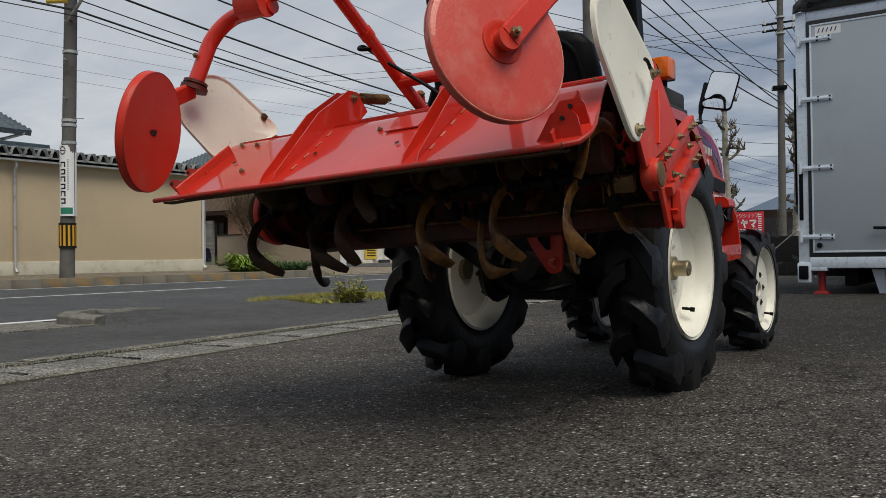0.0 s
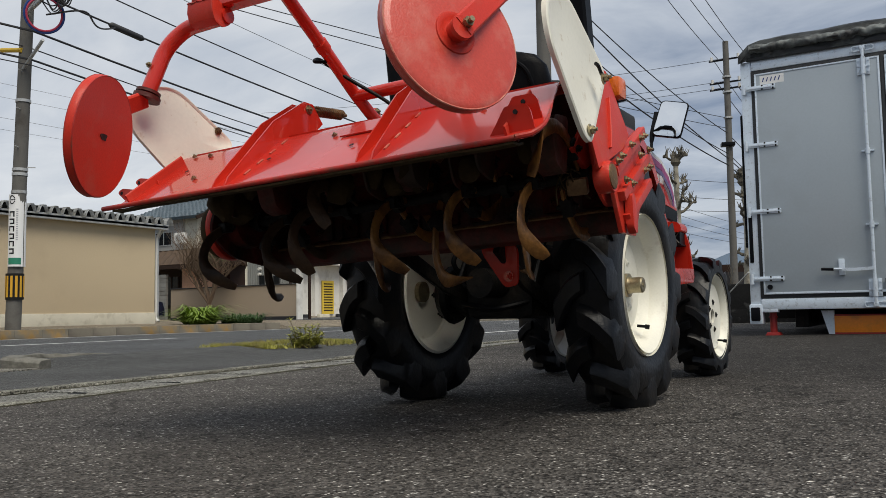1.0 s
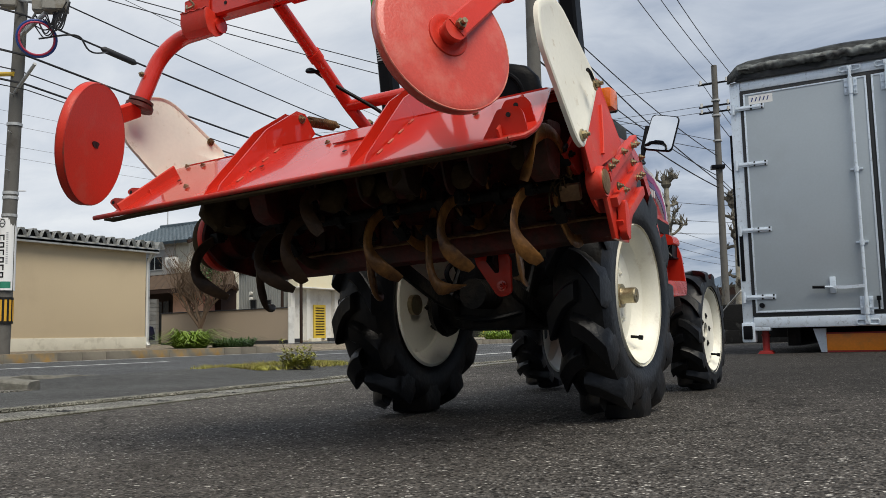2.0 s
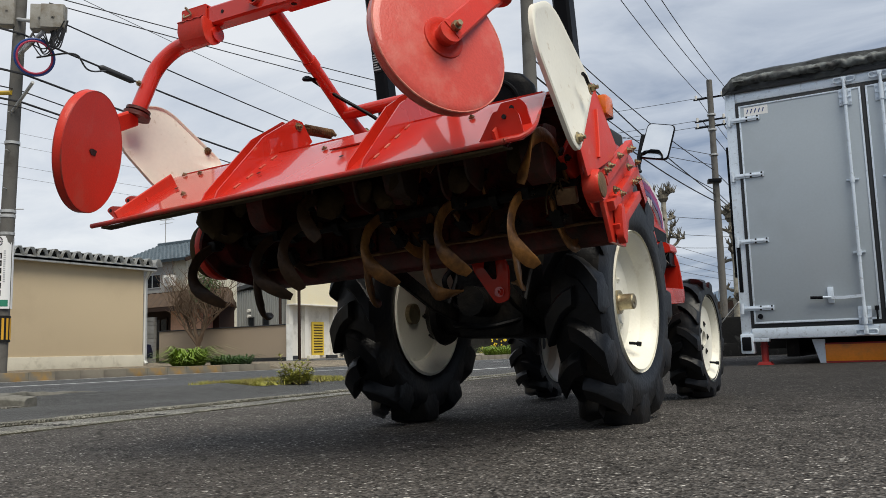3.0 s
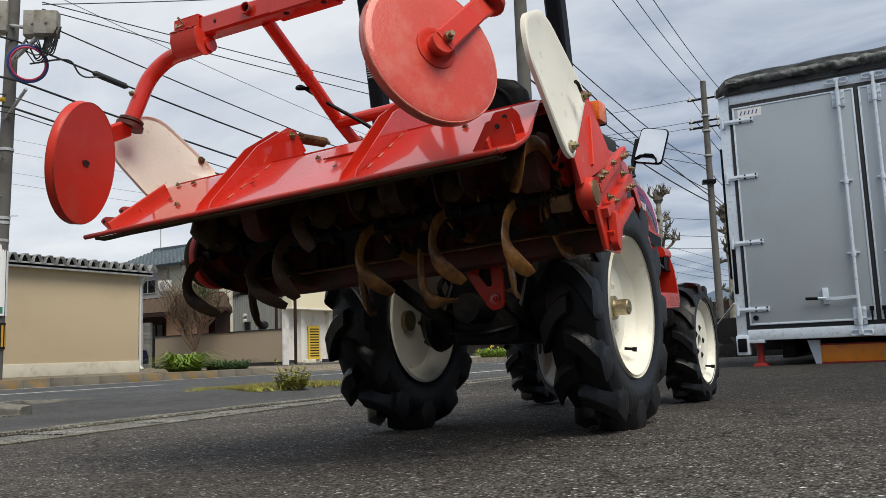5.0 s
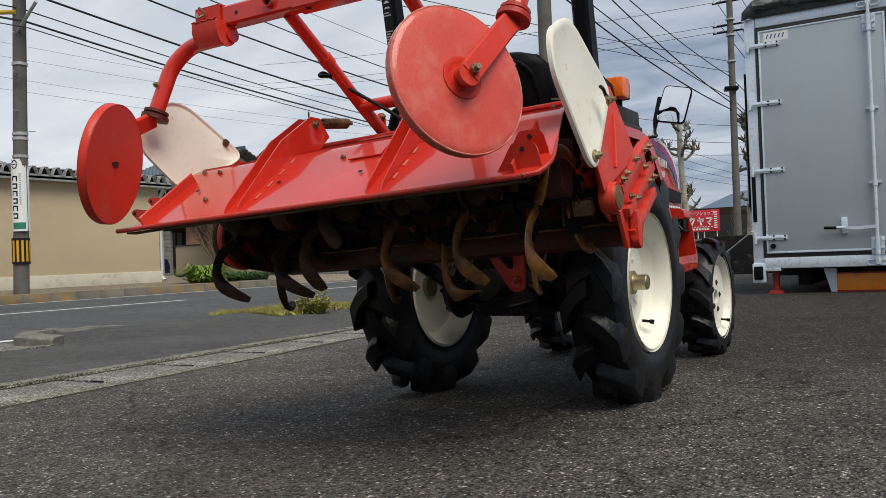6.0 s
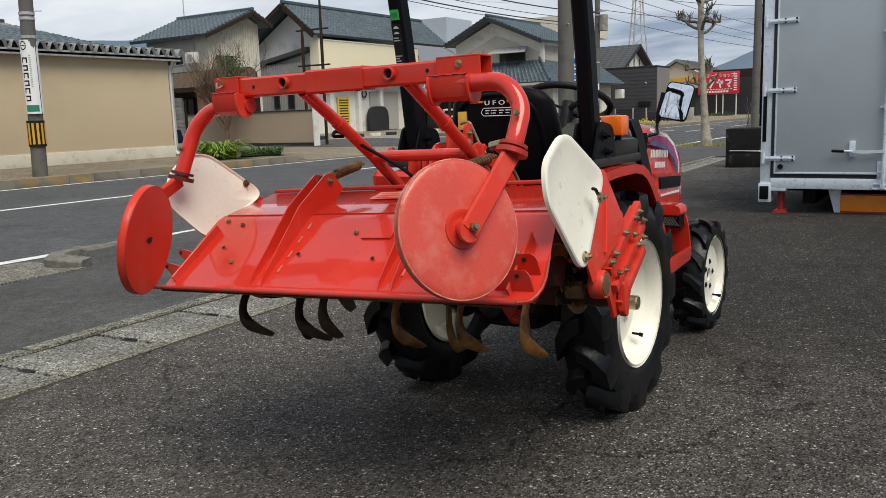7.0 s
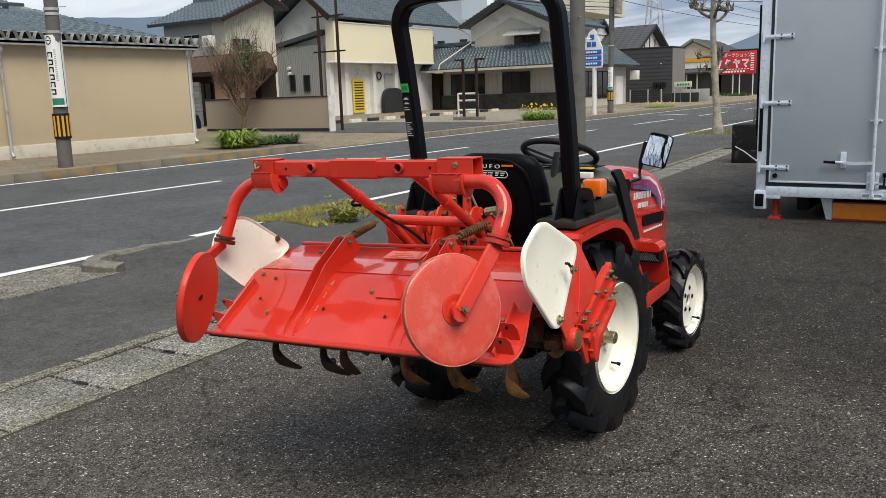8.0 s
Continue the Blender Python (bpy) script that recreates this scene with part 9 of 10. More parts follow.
def pollard(x, y, z0, h, seed, r=0.10, lean=0.0):
    """A hard-pruned street tree in winter: pale mottled trunk, tiers of stubby knuckled limbs."""
    rnd = random.Random(seed)
    t = thing("pollarded_tree", (x, y, z0), "bare pollarded street tree with knuckled stubs", "tree", "street trees")

    def on_trunk(f):
        return Vector((x + lean * f + 0.05 * math.sin(5 * f + seed), y + 0.04 * math.sin(4 * f), z0 + h * f))
    bm = B()
    fs = [0, 0.02, 0.06, 0.15, 0.25, 0.33, 0.36, 0.40, 0.5, 0.6, 0.68, 0.71, 0.75, 0.83, 0.85, 0.88, 0.95, 1.0]
    swell = {0: 0.75, 0.02: 0.55, 0.06: 0.3, 0.36: 0.25, 0.71: 0.3, 0.85: 0.25}
    tube(bm, [on_trunk(f) - Vector((0, 0, 0.1 if f == 0 else 0)) for f in fs], [r * (1.15 - 0.42 * f + swell.get(f, 0)) for f in fs], 14)
    part("trunk", bm, BARK_PALE, t, "pale mottled grey-brown trunk")
    bm = B()
    for f, n, ln in ((0.36, 3, 0.5), (0.46, 2, 0.5), (0.68, 3, 0.85), (0.72, 2, 0.8), (0.85, 3, 0.6)):
        a0 = rnd.uniform(0, 6.28)
        for k in range(n):
            a = a0 + 2 * math.pi * k / n + rnd.uniform(-0.4, 0.4)
            pollard_arm(bm, on_trunk(f + rnd.uniform(-0.015, 0.015)), (math.cos(a), math.sin(a), 0.25), ln * rnd.uniform(0.8, 1.15), r * 0.40, rnd)
    top_ = on_trunk(1.0)
    knuckle(bm, top_, r * 1.5, rnd, 7, 0.26)
    for k in range(4):
        a = k * 1.57 + seed
        pollard_arm(bm, top_ - Vector((0, 0, 0.05)), (math.cos(a), math.sin(a), 0.9), 0.42, r * 0.36, rnd)
    part("crown", bm, BARK, t, "short knobbly limbs")
    return t


pollard(-5.57, 23.4, -0.02, 5.0, 2, 0.102, -0.22)
pollard(-4.6, 41.0, -0.02, 5.6, 7, 0.12)
pollard(-5.30, 31.6, -0.02, 5.4, 11, 0.15)
for k, (x, y) in enumerate(((-5.6, 23.4), (-4.6, 41.0))):
    bm = B()
    rnd = random.Random(k)
    for i in range(500):
        a, r = rnd.uniform(0, 6.28), rnd.random() ** 0.5 * 1.0
        px_, py_ = x + r * math.cos(a), y + r * math.sin(a) * 1.3
        hgt = rnd.uniform(0.04, 0.12)
        d = Vector((rnd.uniform(-1, 1), rnd.uniform(-1, 1), 0)) * 0.05
        s = Vector((rnd.uniform(-1, 1), rnd.uniform(-1, 1), 0)).normalized() * 0.008
        a_, b_, c_ = Vector((px_, py_, -0.07)) - s, Vector((px_, py_, -0.07)) + s, Vector((px_, py_, -0.05 + hgt)) + d
        bm.faces.new([bm.verts.new(v) for v in (a_, b_, c_)])
    solo("tree_foot_grass", bm, GRASS, "thin yellow grass round the tree foot", "grass", kind="stuff")

# trees and a workshop behind the viewer, seen only in the mirror
def bare_tree(x, y, h, seed):
    """A tall bare winter tree with spreading branches."""
    rnd = random.Random(seed)
    t = thing("bare_tree", (x, y, 0.0), "tall bare winter tree at the back of the lot", "tree", "trees behind the lot")
    bm = B()
    tube(bm, [(x, y, -0.05), (x + 0.03, y, 0.3), (x - 0.04, y, h * 0.2), (x + 0.05, y, h * 0.36)], [0.22, 0.15, 0.13, 0.11], 10)
    part("trunk", bm, BARK, t)
    bm = B()
    for k in range(7):
        a = k * 0.9 + seed
        limb(bm, (x + 0.05, y, h * (0.26 + 0.015 * k)), (math.cos(a) * 0.7, math.sin(a) * 0.7, 1.0), h * 0.34, 0.06, rnd, 3, 0, 0.7, 0.3)
    part("crown", bm, BARK, t)


bare_tree(-1.5, -11.5, 7.5, 3)
bare_tree(1.4, -13.5, 8.0, 5)
bare_tree(7.5, -17, 8.0, 9)
rear_shop = thing("dealer_workshop", (6, -24, 0), "plain pale workshop wall behind the parking lot", "building")
bm = B()
box(bm, (-6, -34, -0.05), (30, -24, 4.2), 0.02)
part("wall", bm, STUCCO, rear_shop)
bm = B()
box(bm, (-6.3, -34.3, 4.2), (30.3, -23.7, 4.45), 0.02)
part("roof", bm, DKROOF, rear_shop)

# bare garden tree before the wall
gt = thing("garden_tree", (-23.6, 20.4, GZ), "bare twiggy garden tree with some dark green leaves", "tree")
rnd = random.Random(8)
bm = B()
fork = Vector((-23.1, 20.2, 0.8))
tube(bm, [(-23.15, 20.2, 0.1), (-23.17, 20.2, 0.4), (-23.08, 20.2, 0.62), fork], [0.10, 0.085, 0.095, 0.08], 8)
boughs = []
for dx, dy, dz, n in ((-0.75, 0.05, 0.9, 7), (-0.45, -0.25, 1.0, 7), (-0.05, 0.30, 1.1, 8), (0.55, -0.1, 0.85, 7), (-0.25, 0.4, 0.95, 7), (0.3, 0.35, 1.0, 8), (0.1, -0.1, 1.2, 8)):
    p, d = fork.copy(), Vector((dx, dy, dz)).normalized()
    pts = [p.copy()]
    for i in range(n):
        d = (d + Vector((rnd.uniform(-0.38, 0.38), rnd.uniform(-0.3, 0.3), rnd.uniform(-0.1, 0.3)))).normalized()
        p = p + d * 0.3
        pts.append(p.copy())
    tube(bm, pts, [0.06 - 0.038 * i / n + 0.010 * (i % 2) for i in range(n + 1)], 7)
    boughs.append(pts)
part("trunk", bm, TWIG, gt, "crooked dark trunk and knobbly boughs")
bm = B()
for pts in boughs:
    for i, p in enumerate(pts[3:]):
        for k in range(4):
            a = rnd.uniform(0, 6.28)
            limb(bm, p, (math.cos(a) * 1.2, math.sin(a) * 0.7, 0.7), 0.55 + 0.4 * rnd.random(), 0.018, rnd, 2, 0, 0.9, 0.35)
part("crown", bm, TWIG, gt, "dense brown twigs")


def leaf_cloud(c, size, n, leaf, seed):
    rnd = random.Random(seed)
    bm = B()
    c = Vector(c)
    for k in range(n):
        d = Vector((rnd.gauss(0, 1), rnd.gauss(0, 1), rnd.gauss(0, 1)))
        d = d.normalized() * rnd.random() ** 0.4
        p = c + Vector((d.x * size[0], d.y * size[1], d.z * size[2]))
        u = Vector((rnd.uniform(-1, 1), rnd.uniform(-1, 1), rnd.uniform(-1, 1))).normalized()
        w = u.cross(Vector((rnd.uniform(-1, 1), rnd.uniform(-1, 1), rnd.uniform(-1, 1)))).normalized()
        l = leaf * rnd.uniform(0.6, 1.3)
        vs = [bm.verts.new(p + u * l), bm.verts.new(p + w * l * 0.4), bm.verts.new(p - u * l), bm.verts.new(p - w * l * 0.4)]
        bm.faces.new(vs)
    return bm


part("leaves", leaf_cloud((-22.85, 20.3, 3.0), (0.75, 0.5, 0.75), 900, 0.06, 3), LEAF_DK, gt, "sparse dark green leaves")


def strap_clump(name, x, y, z, rx, ry, n, length, material, label, seed, flowers=0):
    """A clump of arching strap leaves."""
    rnd = random.Random(seed)
    t = thing(name, (x, y, z), label, "plant")
    bm = B()
    for k in range(n):
        a, r = rnd.uniform(0, 6.28), rnd.random() ** 0.5
        p = Vector((x + r * rx * math.cos(a), y + r * ry * math.sin(a), z - 0.02))
        d = Vector((math.cos(a), math.sin(a), 0)) * rnd.uniform(0.2, 1.0) + Vector((rnd.uniform(-0.4, 0.4), rnd.uniform(-0.4, 0.4), 0))
        L_ = length * rnd.uniform(0.6, 1.15)
        rise = rnd.uniform(0.35, 1.6)
        s = Vector((-d.y, d.x, 0)).normalized() * 0.018 * length / 0.5
        rows = []
        for i in range(5):
            f = i / 4
            q = p + d * L_ * (0.4 * f + 0.5 * f * f) + Vector((0, 0, L_ * rise * (f - 0.75 * f * f)))
            w = s * (1 - 0.85 * f)
            rows.append((bm.verts.new(q - w), bm.verts.new(q + w)))
        for a_, b_ in zip(rows, rows[1:]):
            bm.faces.new((a_[0], a_[1], b_[1], b_[0]))
    part("leaves", bm, material, t)
    if flowers:
        bm = B()
        for k in range(flowers):
            a, r = rnd.uniform(0, 6.28), rnd.random() ** 0.5
            p = Vector((x + r * rx * 1.1 * math.cos(a), y + r * ry * 1.1 * math.sin(a), z + length * rnd.uniform(0.5, 1.0)))
            for q in range(5):
                b = q * 1.257
                u = Vector((math.cos(b), math.sin(b) * 0.4, math.sin(b))) * 0.045
                w = Vector((-math.sin(b), 0.1, math.cos(b))) * 0.02
                bm.faces.new([bm.verts.new(v) for v in (p, p + u * 0.6 + w, p + u, p + u * 0.6 - w)])
        part("flowers", bm, PETAL, t, "yellow flowers")
    return t


strap_clump("daylily_clump", -16.1, 13.3, 0.12, 0.28, 0.46, 760, 0.95, LEAF, "bright yellow-green clump of arching strap leaves", 5)
strap_clump("iris_clump", -16.2, 15.0, 0.12, 0.35, 0.7, 900, 0.55, LEAF_DK, "low dark green clump of strap leaves", 6)
strap_clump("daffodil_bed", -15.6, 31.0, 0.12, 0.6, 0.9, 620, 0.8, LEAF, "clump of daffodils in yellow flower", 7, 16)
strap_clump("daffodil_bed", -16.0, 48.5, 0.12, 0.9, 1.4, 300, 0.4, LEAF, "low flower bed in yellow bloom", 12, 18)
strap_clump("daffodil_bed", -22.5, 45.0, 0.2, 1.6, 0.6, 240, 0.45, GRASS, "dry yellowish flower bed by the wall", 13, 12)
strap_clump("hedge_plant", -21.5, 88.0, 0.1, 1.6, 1.0, 240, 0.9, LEAF_DK, "low green shrub by the shop", 14)

# grass and weed on the roadside island
bm = B()
rnd = random.Random(17)
for k in range(14000):
    y = 3.9 + 1.75 * rnd.random() ** 1.1
    x = -5.25 - 0.05 * (y - 3) + rnd.gauss(0, 0.24)
    if noise.noise((x * 1.5, y * 1.5, 3)) < -0.18:
        continue
    z = -0.03
    hgt = rnd.uniform(0.015, 0.06) + 0.04 * max(0.0, noise.noise((x * 2.3, y * 2.3, 9)))
    s = Vector((rnd.uniform(-1, 1), rnd.uniform(-1, 1), 0)).normalized() * 0.006
    d = Vector((rnd.uniform(-1, 1), rnd.uniform(-1, 1), 0)) * 0.07
    bm.faces.new([bm.verts.new(v) for v in (Vector((x, y, z)) - s, Vector((x, y, z)) + s, Vector((x, y, z + hgt)) + d)])
solo("island_grass", bm, GRASS, "short yellow-green grass on the roadside hump", "grass", kind="stuff")
wd = thing("roadside_weed", (-4.75, 4.4, -0.03), "leafy green weed growing at the roadside", "weed")
bm = B()
sprigs = []
for k in range(22):
    a, r = k * 2.4, 0.12 * (k / 22) ** 0.5
    p = Vector((-4.75 + r * math.cos(a), 4.4 + r * math.sin(a) * 1.3, -0.04))
    d = Vector((math.cos(a) * 0.35, math.sin(a) * 0.35, 1)).normalized()
    hgt = rnd.uniform(0.16, 0.34) if k < 8 else rnd.uniform(0.08, 0.2)
    pts = [p, p + d * hgt * 0.5 + Vector((rnd.uniform(-0.02, 0.02), rnd.uniform(-0.02, 0.02), 0)), p + d * hgt]
    tube(bm, pts, [0.005, 0.004, 0.002], 5)
    sprigs.append(pts)
part("stem", bm, TWIG, wd)
bm = B()
for pts in sprigs:
    for k in range(60):
        f = rnd.uniform(0.15, 1.0)
        p = pts[0].lerp(pts[2], f)
        a = rnd.uniform(0, 6.28)
        u = Vector((math.cos(a), math.sin(a), rnd.uniform(-0.2, 0.7))).normalized()
        w = u.cross(Vector((0, 0, 1))).normalized()
        l = rnd.uniform(0.035, 0.07) * (1.15 - 0.5 * f)
        q = p + u * l * 0.4
        bm.faces.new([bm.verts.new(v) for v in (p, q + u * l * 0.3 + w * l * 0.3, q + u * l, q + u * l * 0.3 - w * l * 0.3)])
part("leaves", bm, WEED, wd)

# dark planter blocks beside the truck
for x0, x1, y0 in ((-2.17, -1.5, 12.0), (-1.5, -0.7, 12.1)):
    bm = B()
    box(bm, (x0, y0, 0.0), (x1, y0 + 0.7, 0.72), 0.02)
    box(bm, (x0 + 0.06, y0 - 0.01, 0.0), (x1 - 0.06, y0 + 0.05, 0.28), 0.01)
    solo("concrete_block_base", bm, BLOCK_DK, "dark weathered concrete counterweight block", "concrete block", "counterweight blocks", at=((x0 + x1) / 2, y0 + 0.3, 0.0))

twigs = thing("bare_shrub", (-1.95, 12.85, 0.0), "small bare shrub behind the dark blocks", "shrub")
bm = B()
rnd = random.Random(41)
for k in range(3):
    limb(bm, Vector((-1.95 + 0.05 * k, 12.85, 0.0)), Vector((rnd.uniform(-0.25, 0.25), 0, 1)), 0.5 + 0.08 * k, 0.014, rnd, 2, spread=0.7)
part("twigs", bm, BARK, twigs)

# blue car behind the beige building
def parked_car(cx, cy, paint, label):
    """A small hatchback standing along y."""
    t = thing("parked_car", (cx, cy, GZ), label, "car")
    bm = B()
    rows = []
    for dy, zt, nar in ((-1.85, 0.80, 0.10), (-1.75, 0.95, 0.03), (-1.35, 1.08, 0.0), (-1.0, 1.42, 0.12), (0.1, 1.50, 0.14), (0.75, 1.38, 0.13), (1.05, 1.05, 0.02), (1.75, 0.90, 0.06), (1.85, 0.7, 0.14)):
        low_ = min(0.95, zt)
        rows.append([bm.verts.new((cx + x, cy + dy, z)) for x, z in ((-0.78, 0.38), (-0.82 + nar * 0.3, 0.62), (-0.80 + nar * 0.4, low_), (-0.72 + nar, zt), (0.72 - nar, zt), (0.80 - nar * 0.4, low_), (0.82 - nar * 0.3, 0.62), (0.78, 0.38))])
    for a, b in zip(rows, rows[1:]):
        for j in range(8):
            bm.faces.new((a[j], a[(j + 1) % 8], b[(j + 1) % 8], b[j]))
    bm.faces.new(rows[0][::-1])
    bm.faces.new(rows[-1])
    body = part("body", bm, paint, t, smooth=35)
    for s in (-1, 1):
        for y0, y1 in ((-0.92, -0.1), (-0.04, 0.62)):
            bm = B()
            xo = s * 0.70
            prism(bm, [(cx + s * 0.785, cy + y0, 0.99), (cx + s * 0.785, cy + y1, 0.99), (cx + s * 0.655, cy + y1 - 0.08, 1.36), (cx + s * 0.655, cy + y0 + 0.08, 1.36)], (s * 0.012, 0, 0.004))
            part("side_window", bm, GLASSY, body)
    bm = B()
    prism(bm, [(cx - 0.62, cy - 1.345, 1.12), (cx + 0.62, cy - 1.345, 1.12), (cx + 0.5, cy - 1.07, 1.37), (cx - 0.5, cy - 1.07, 1.37)], (0, -0.012, 0.012))
    part("rear_window", bm, GLASSY, body)
    for s in (-1, 1):
        bm = B()
        box(bm, (min(cx + s * 0.52, cx + s * 0.74), cy - 1.83, 0.74), (max(cx + s * 0.52, cx + s * 0.74), cy - 1.72, 0.92), 0.02)
        part("tail_lamp", bm, REDP, body, "red tail lamp")
        for yy in (-1.2, 1.2):
            bm = B()
            tube(bm, [(cx + s * 0.62, cy + yy, 0.46), (cx + s * 0.81, cy + yy, 0.46)], 0.29, 20)
            wh = part("wheel", bm, RUBBER, t)
            bm = B()
            tube(bm, [(cx + s * 0.805, cy + yy, 0.46), (cx + s * 0.82, cy + yy, 0.46)], 0.19, 16)
            part("wheel_disc", bm, GALV, wh)
    return t


parked_car(-25.3, 17.4, CARPAINT, "dark blue parked car, only its tail showing")
parked_car(-26.6, 24.2, REDCAR, "red parked car behind the garden wall")

# ---- box truck body on stands ----
TY = 5.70
truck = thing("box_truck_body", (0.93, 8, 0.0), "silver aluminium box body with rear doors and a tarpaulin roof", "truck body")
XL, XR, ZB, ZT = -0.30, 2.16, 0.30, 2.72
bm = B()
box(bm, (XL + 0.02, TY + 0.08, ZB + 0.06), (XR - 0.02, TY + 5.2, ZT), 0.02)
part("box_shell", bm, ALU, truck, "silver side panels")
bm = B()
box(bm, (XL, TY - 0.005, ZB), (XL + 0.10, TY + 0.12, ZT), 0.012)
box(bm, (XR - 0.10, TY - 0.005, ZB), (XR, TY + 0.12, ZT), 0.012)
box(bm, (XL + 0.10, TY - 0.003, ZT - 0.10), (XR - 0.10, TY + 0.12, ZT), 0.012)
box(bm, (XL + 0.10, TY - 0.02, ZB - 0.005), (XR - 0.10, TY + 0.12, ZB + 0.10), 0.012)
part("rear_frame", bm, ALUF, truck, "bright aluminium rear frame")
SEAM = 0.93
for s, xa, xb in ((1, XL + 0.13, SEAM - 0.02), (-1, SEAM + 0.02, XR - 0.13)):
    bm = B()
    box(bm, (xa - 0.034, TY - 0.012, ZB + 0.108), (xb + 0.014, TY + 0.04, ZT - 0.106), 0.008)
    seal = part("door_seal", bm, SEAL, truck, "black rubber door seal")
    bm = B()
    box(bm, (xa, TY - 0.022, ZB + 0.14), (xb, TY + 0.02, ZT - 0.14), 0.008)
    door = part("rear_door", bm, ALU, truck, "plain silver-grey rear door")
    bm = B()
    for lo, hi in (((xa, ZB + 0.14), (xa + 0.016, ZT - 0.14)), ((xb - 0.016, ZB + 0.14), (xb, ZT - 0.14)), ((xa + 0.016, ZB + 0.14), (xb - 0.016, ZB + 0.158)), ((xa + 0.016, ZT - 0.155), (xb - 0.016, ZT - 0.14))):
        box(bm, (lo[0], TY - 0.028, lo[1]), (hi[0], TY - 0.018, hi[1]), 0.003)
    part("door_edging", bm, ALUF, door)
    hx = XL + 0.01 if s > 0 else XR - 0.01
    for z in (0.59, 1.235, 1.88, 2.44):
        bm = B()
        x0, x1 = sorted((hx + s * 0.03, hx + s * 0.31))
        box(bm, (x0, TY - 0.036, z - 0.022), (x1, TY - 0.024, z + 0.022), 0.002)
        box(bm, (x0 + 0.015, TY - 0.043, z - 0.0085), (x1 - 0.03, TY - 0.034, z + 0.0085), 0.003)
        tube(bm, [(hx + s * 0.02, TY - 0.03, z - 0.05), (hx + s * 0.02, TY - 0.03, z + 0.05)], 0.016, 10)
        hinge = part("hinge", bm, ALUF, door, "bright strap hinge")
        for k in range(4):
            bm = B()
            bolt(bm, (hx + s * (0.19 + 0.1 * (k // 2)), TY - 0.036, z + 0.0155 * (-1) ** k), (0, -1, 0), 0.006, 0.004)
            part("screw", bm, CAST, hinge)
    bx = SEAM - s * 0.15
    bm = B()
    tube(bm, [(bx, TY - 0.06, ZB + 0.04), (bx, TY - 0.06, ZT - 0.06)], 0.0145, 12)
    lock = part("lock_bar", bm, ALUF, door, "vertical steel locking bar")
    for z in (ZB + 0.16, 1.05, 1.72, ZT - 0.22):
        bm = B()
        box(bm, (bx - 0.052, TY - 0.04, z - 0.009), (bx + 0.052, TY - 0.022, z + 0.009), 0.003)
        tube(bm, [(bx, TY - 0.06, z - 0.03), (bx, TY - 0.06, z + 0.02)], 0.0205, 12)
        for q in (-1, 1):
            bolt(bm, (bx + q * 0.043, TY - 0.04, z), (0, -1, 0), 0.006, 0.005)
        part("guide", bm, ALUF, lock)
    for z0, z1 in ((ZB + 0.10, ZB + 0.26), (ZT - 0.30, ZT - 0.14)):
        bm = B()
        for q in (-1, 1):
            box(bm, (bx + q * 0.038 - 0.016, TY - 0.034, z0), (bx + q * 0.038 + 0.016, TY - 0.022, z1), 0.003)
            for zz in (z0 + 0.03, z1 - 0.03):
                bolt(bm, (bx + q * 0.042, TY - 0.034, zz), (0, -1, 0), 0.0075, 0.006)
        tube(bm, [(bx, TY - 0.06, z0), (bx, TY - 0.06, z1)], 0.021, 12)
        part("keeper", bm, ALUF, lock)
    for z in (ZB + 0.03, ZT - 0.05):
        bm = B()
        o = rounded([(bx - 0.09, TY - 0.03, z - 0.022), (bx + 0.09, TY - 0.03, z - 0.022), (bx + 0.09, TY - 0.03, z + 0.022), (bx - 0.09, TY - 0.03, z + 0.022)], 0.02)
        tube(bm, o + o[:1], 0.0075, 6)
        box(bm, (bx - 0.02, TY - 0.07, z - 0.02), (bx + 0.02, TY - 0.02, z + 0.02), 0.005)
        part("cam", bm, ALUF, lock)
    if s > 0:
        bm = B()
        bar(bm, [(bx, TY - 0.07, 0.655), (bx - 0.16, TY - 0.07, 0.648), (bx - 0.28, TY - 0.07, 0.655)], 0.012, 0.028)
        tube(bm, [(bx - 0.26, TY - 0.07, 0.655), (bx - 0.43, TY - 0.072, 0.66)], 0.012, 10)
        box(bm, (bx - 0.29, TY - 0.05, 0.60), (bx - 0.24, TY - 0.022, 0.75), 0.005)
        part("handle", bm, ALUF, lock, "steel door handle with latch")
        bm = B()
        tube(bm, [(bx - 0.33, TY - 0.07, 0.6555), (bx - 0.435, TY - 0.072, 0.66)], 0.014, 10)
        part("grip", bm, BLACK, lock)
        bm = B()
        tube(bm, [(xa + 0.06, TY - 0.022, ZB + 0.21), (xa + 0.06, TY - 0.045, ZB + 0.21)], 0.024, 14)
        part("door_stop", bm, BLACK, door, "round black rubber stop")
        bm = B()
        for k in range(5):
            x = xa + 0.07 + 0.036 * k
            z = ZT - 0.225
            prism(bm, [(x, TY - 0.0245, z), (x + 0.01, TY - 0.0245, z), (x + 0.024, TY - 0.0245, z + 0.04), (x + 0.014, TY - 0.0245, z + 0.04)], (0, 0.003, 0))
        part("badge_stroke", bm, BLUE_DK, door, "navy badge strokes")
        bm = B()
        box(bm, (xa + 0.05, TY - 0.0225, ZT - 0.25), (xa + 0.27, TY - 0.021, ZT - 0.165))
        part("badge", bm, WHITE, door, "pale badge plate")
    bm = B()
    for q in (0.05,):
        x = SEAM - s * q
        tube(bm, [(x, TY - 0.05, ZB + 0.14), (x, TY - 0.05, ZB + 0.24)], 0.008, 8)
        tube(bm, [(x, TY - 0.05, ZB + 0.22), (x, TY - 0.05, ZB + 0.26)], 0.018, 8)
    part("seal_clip", bm, BLACK, door)
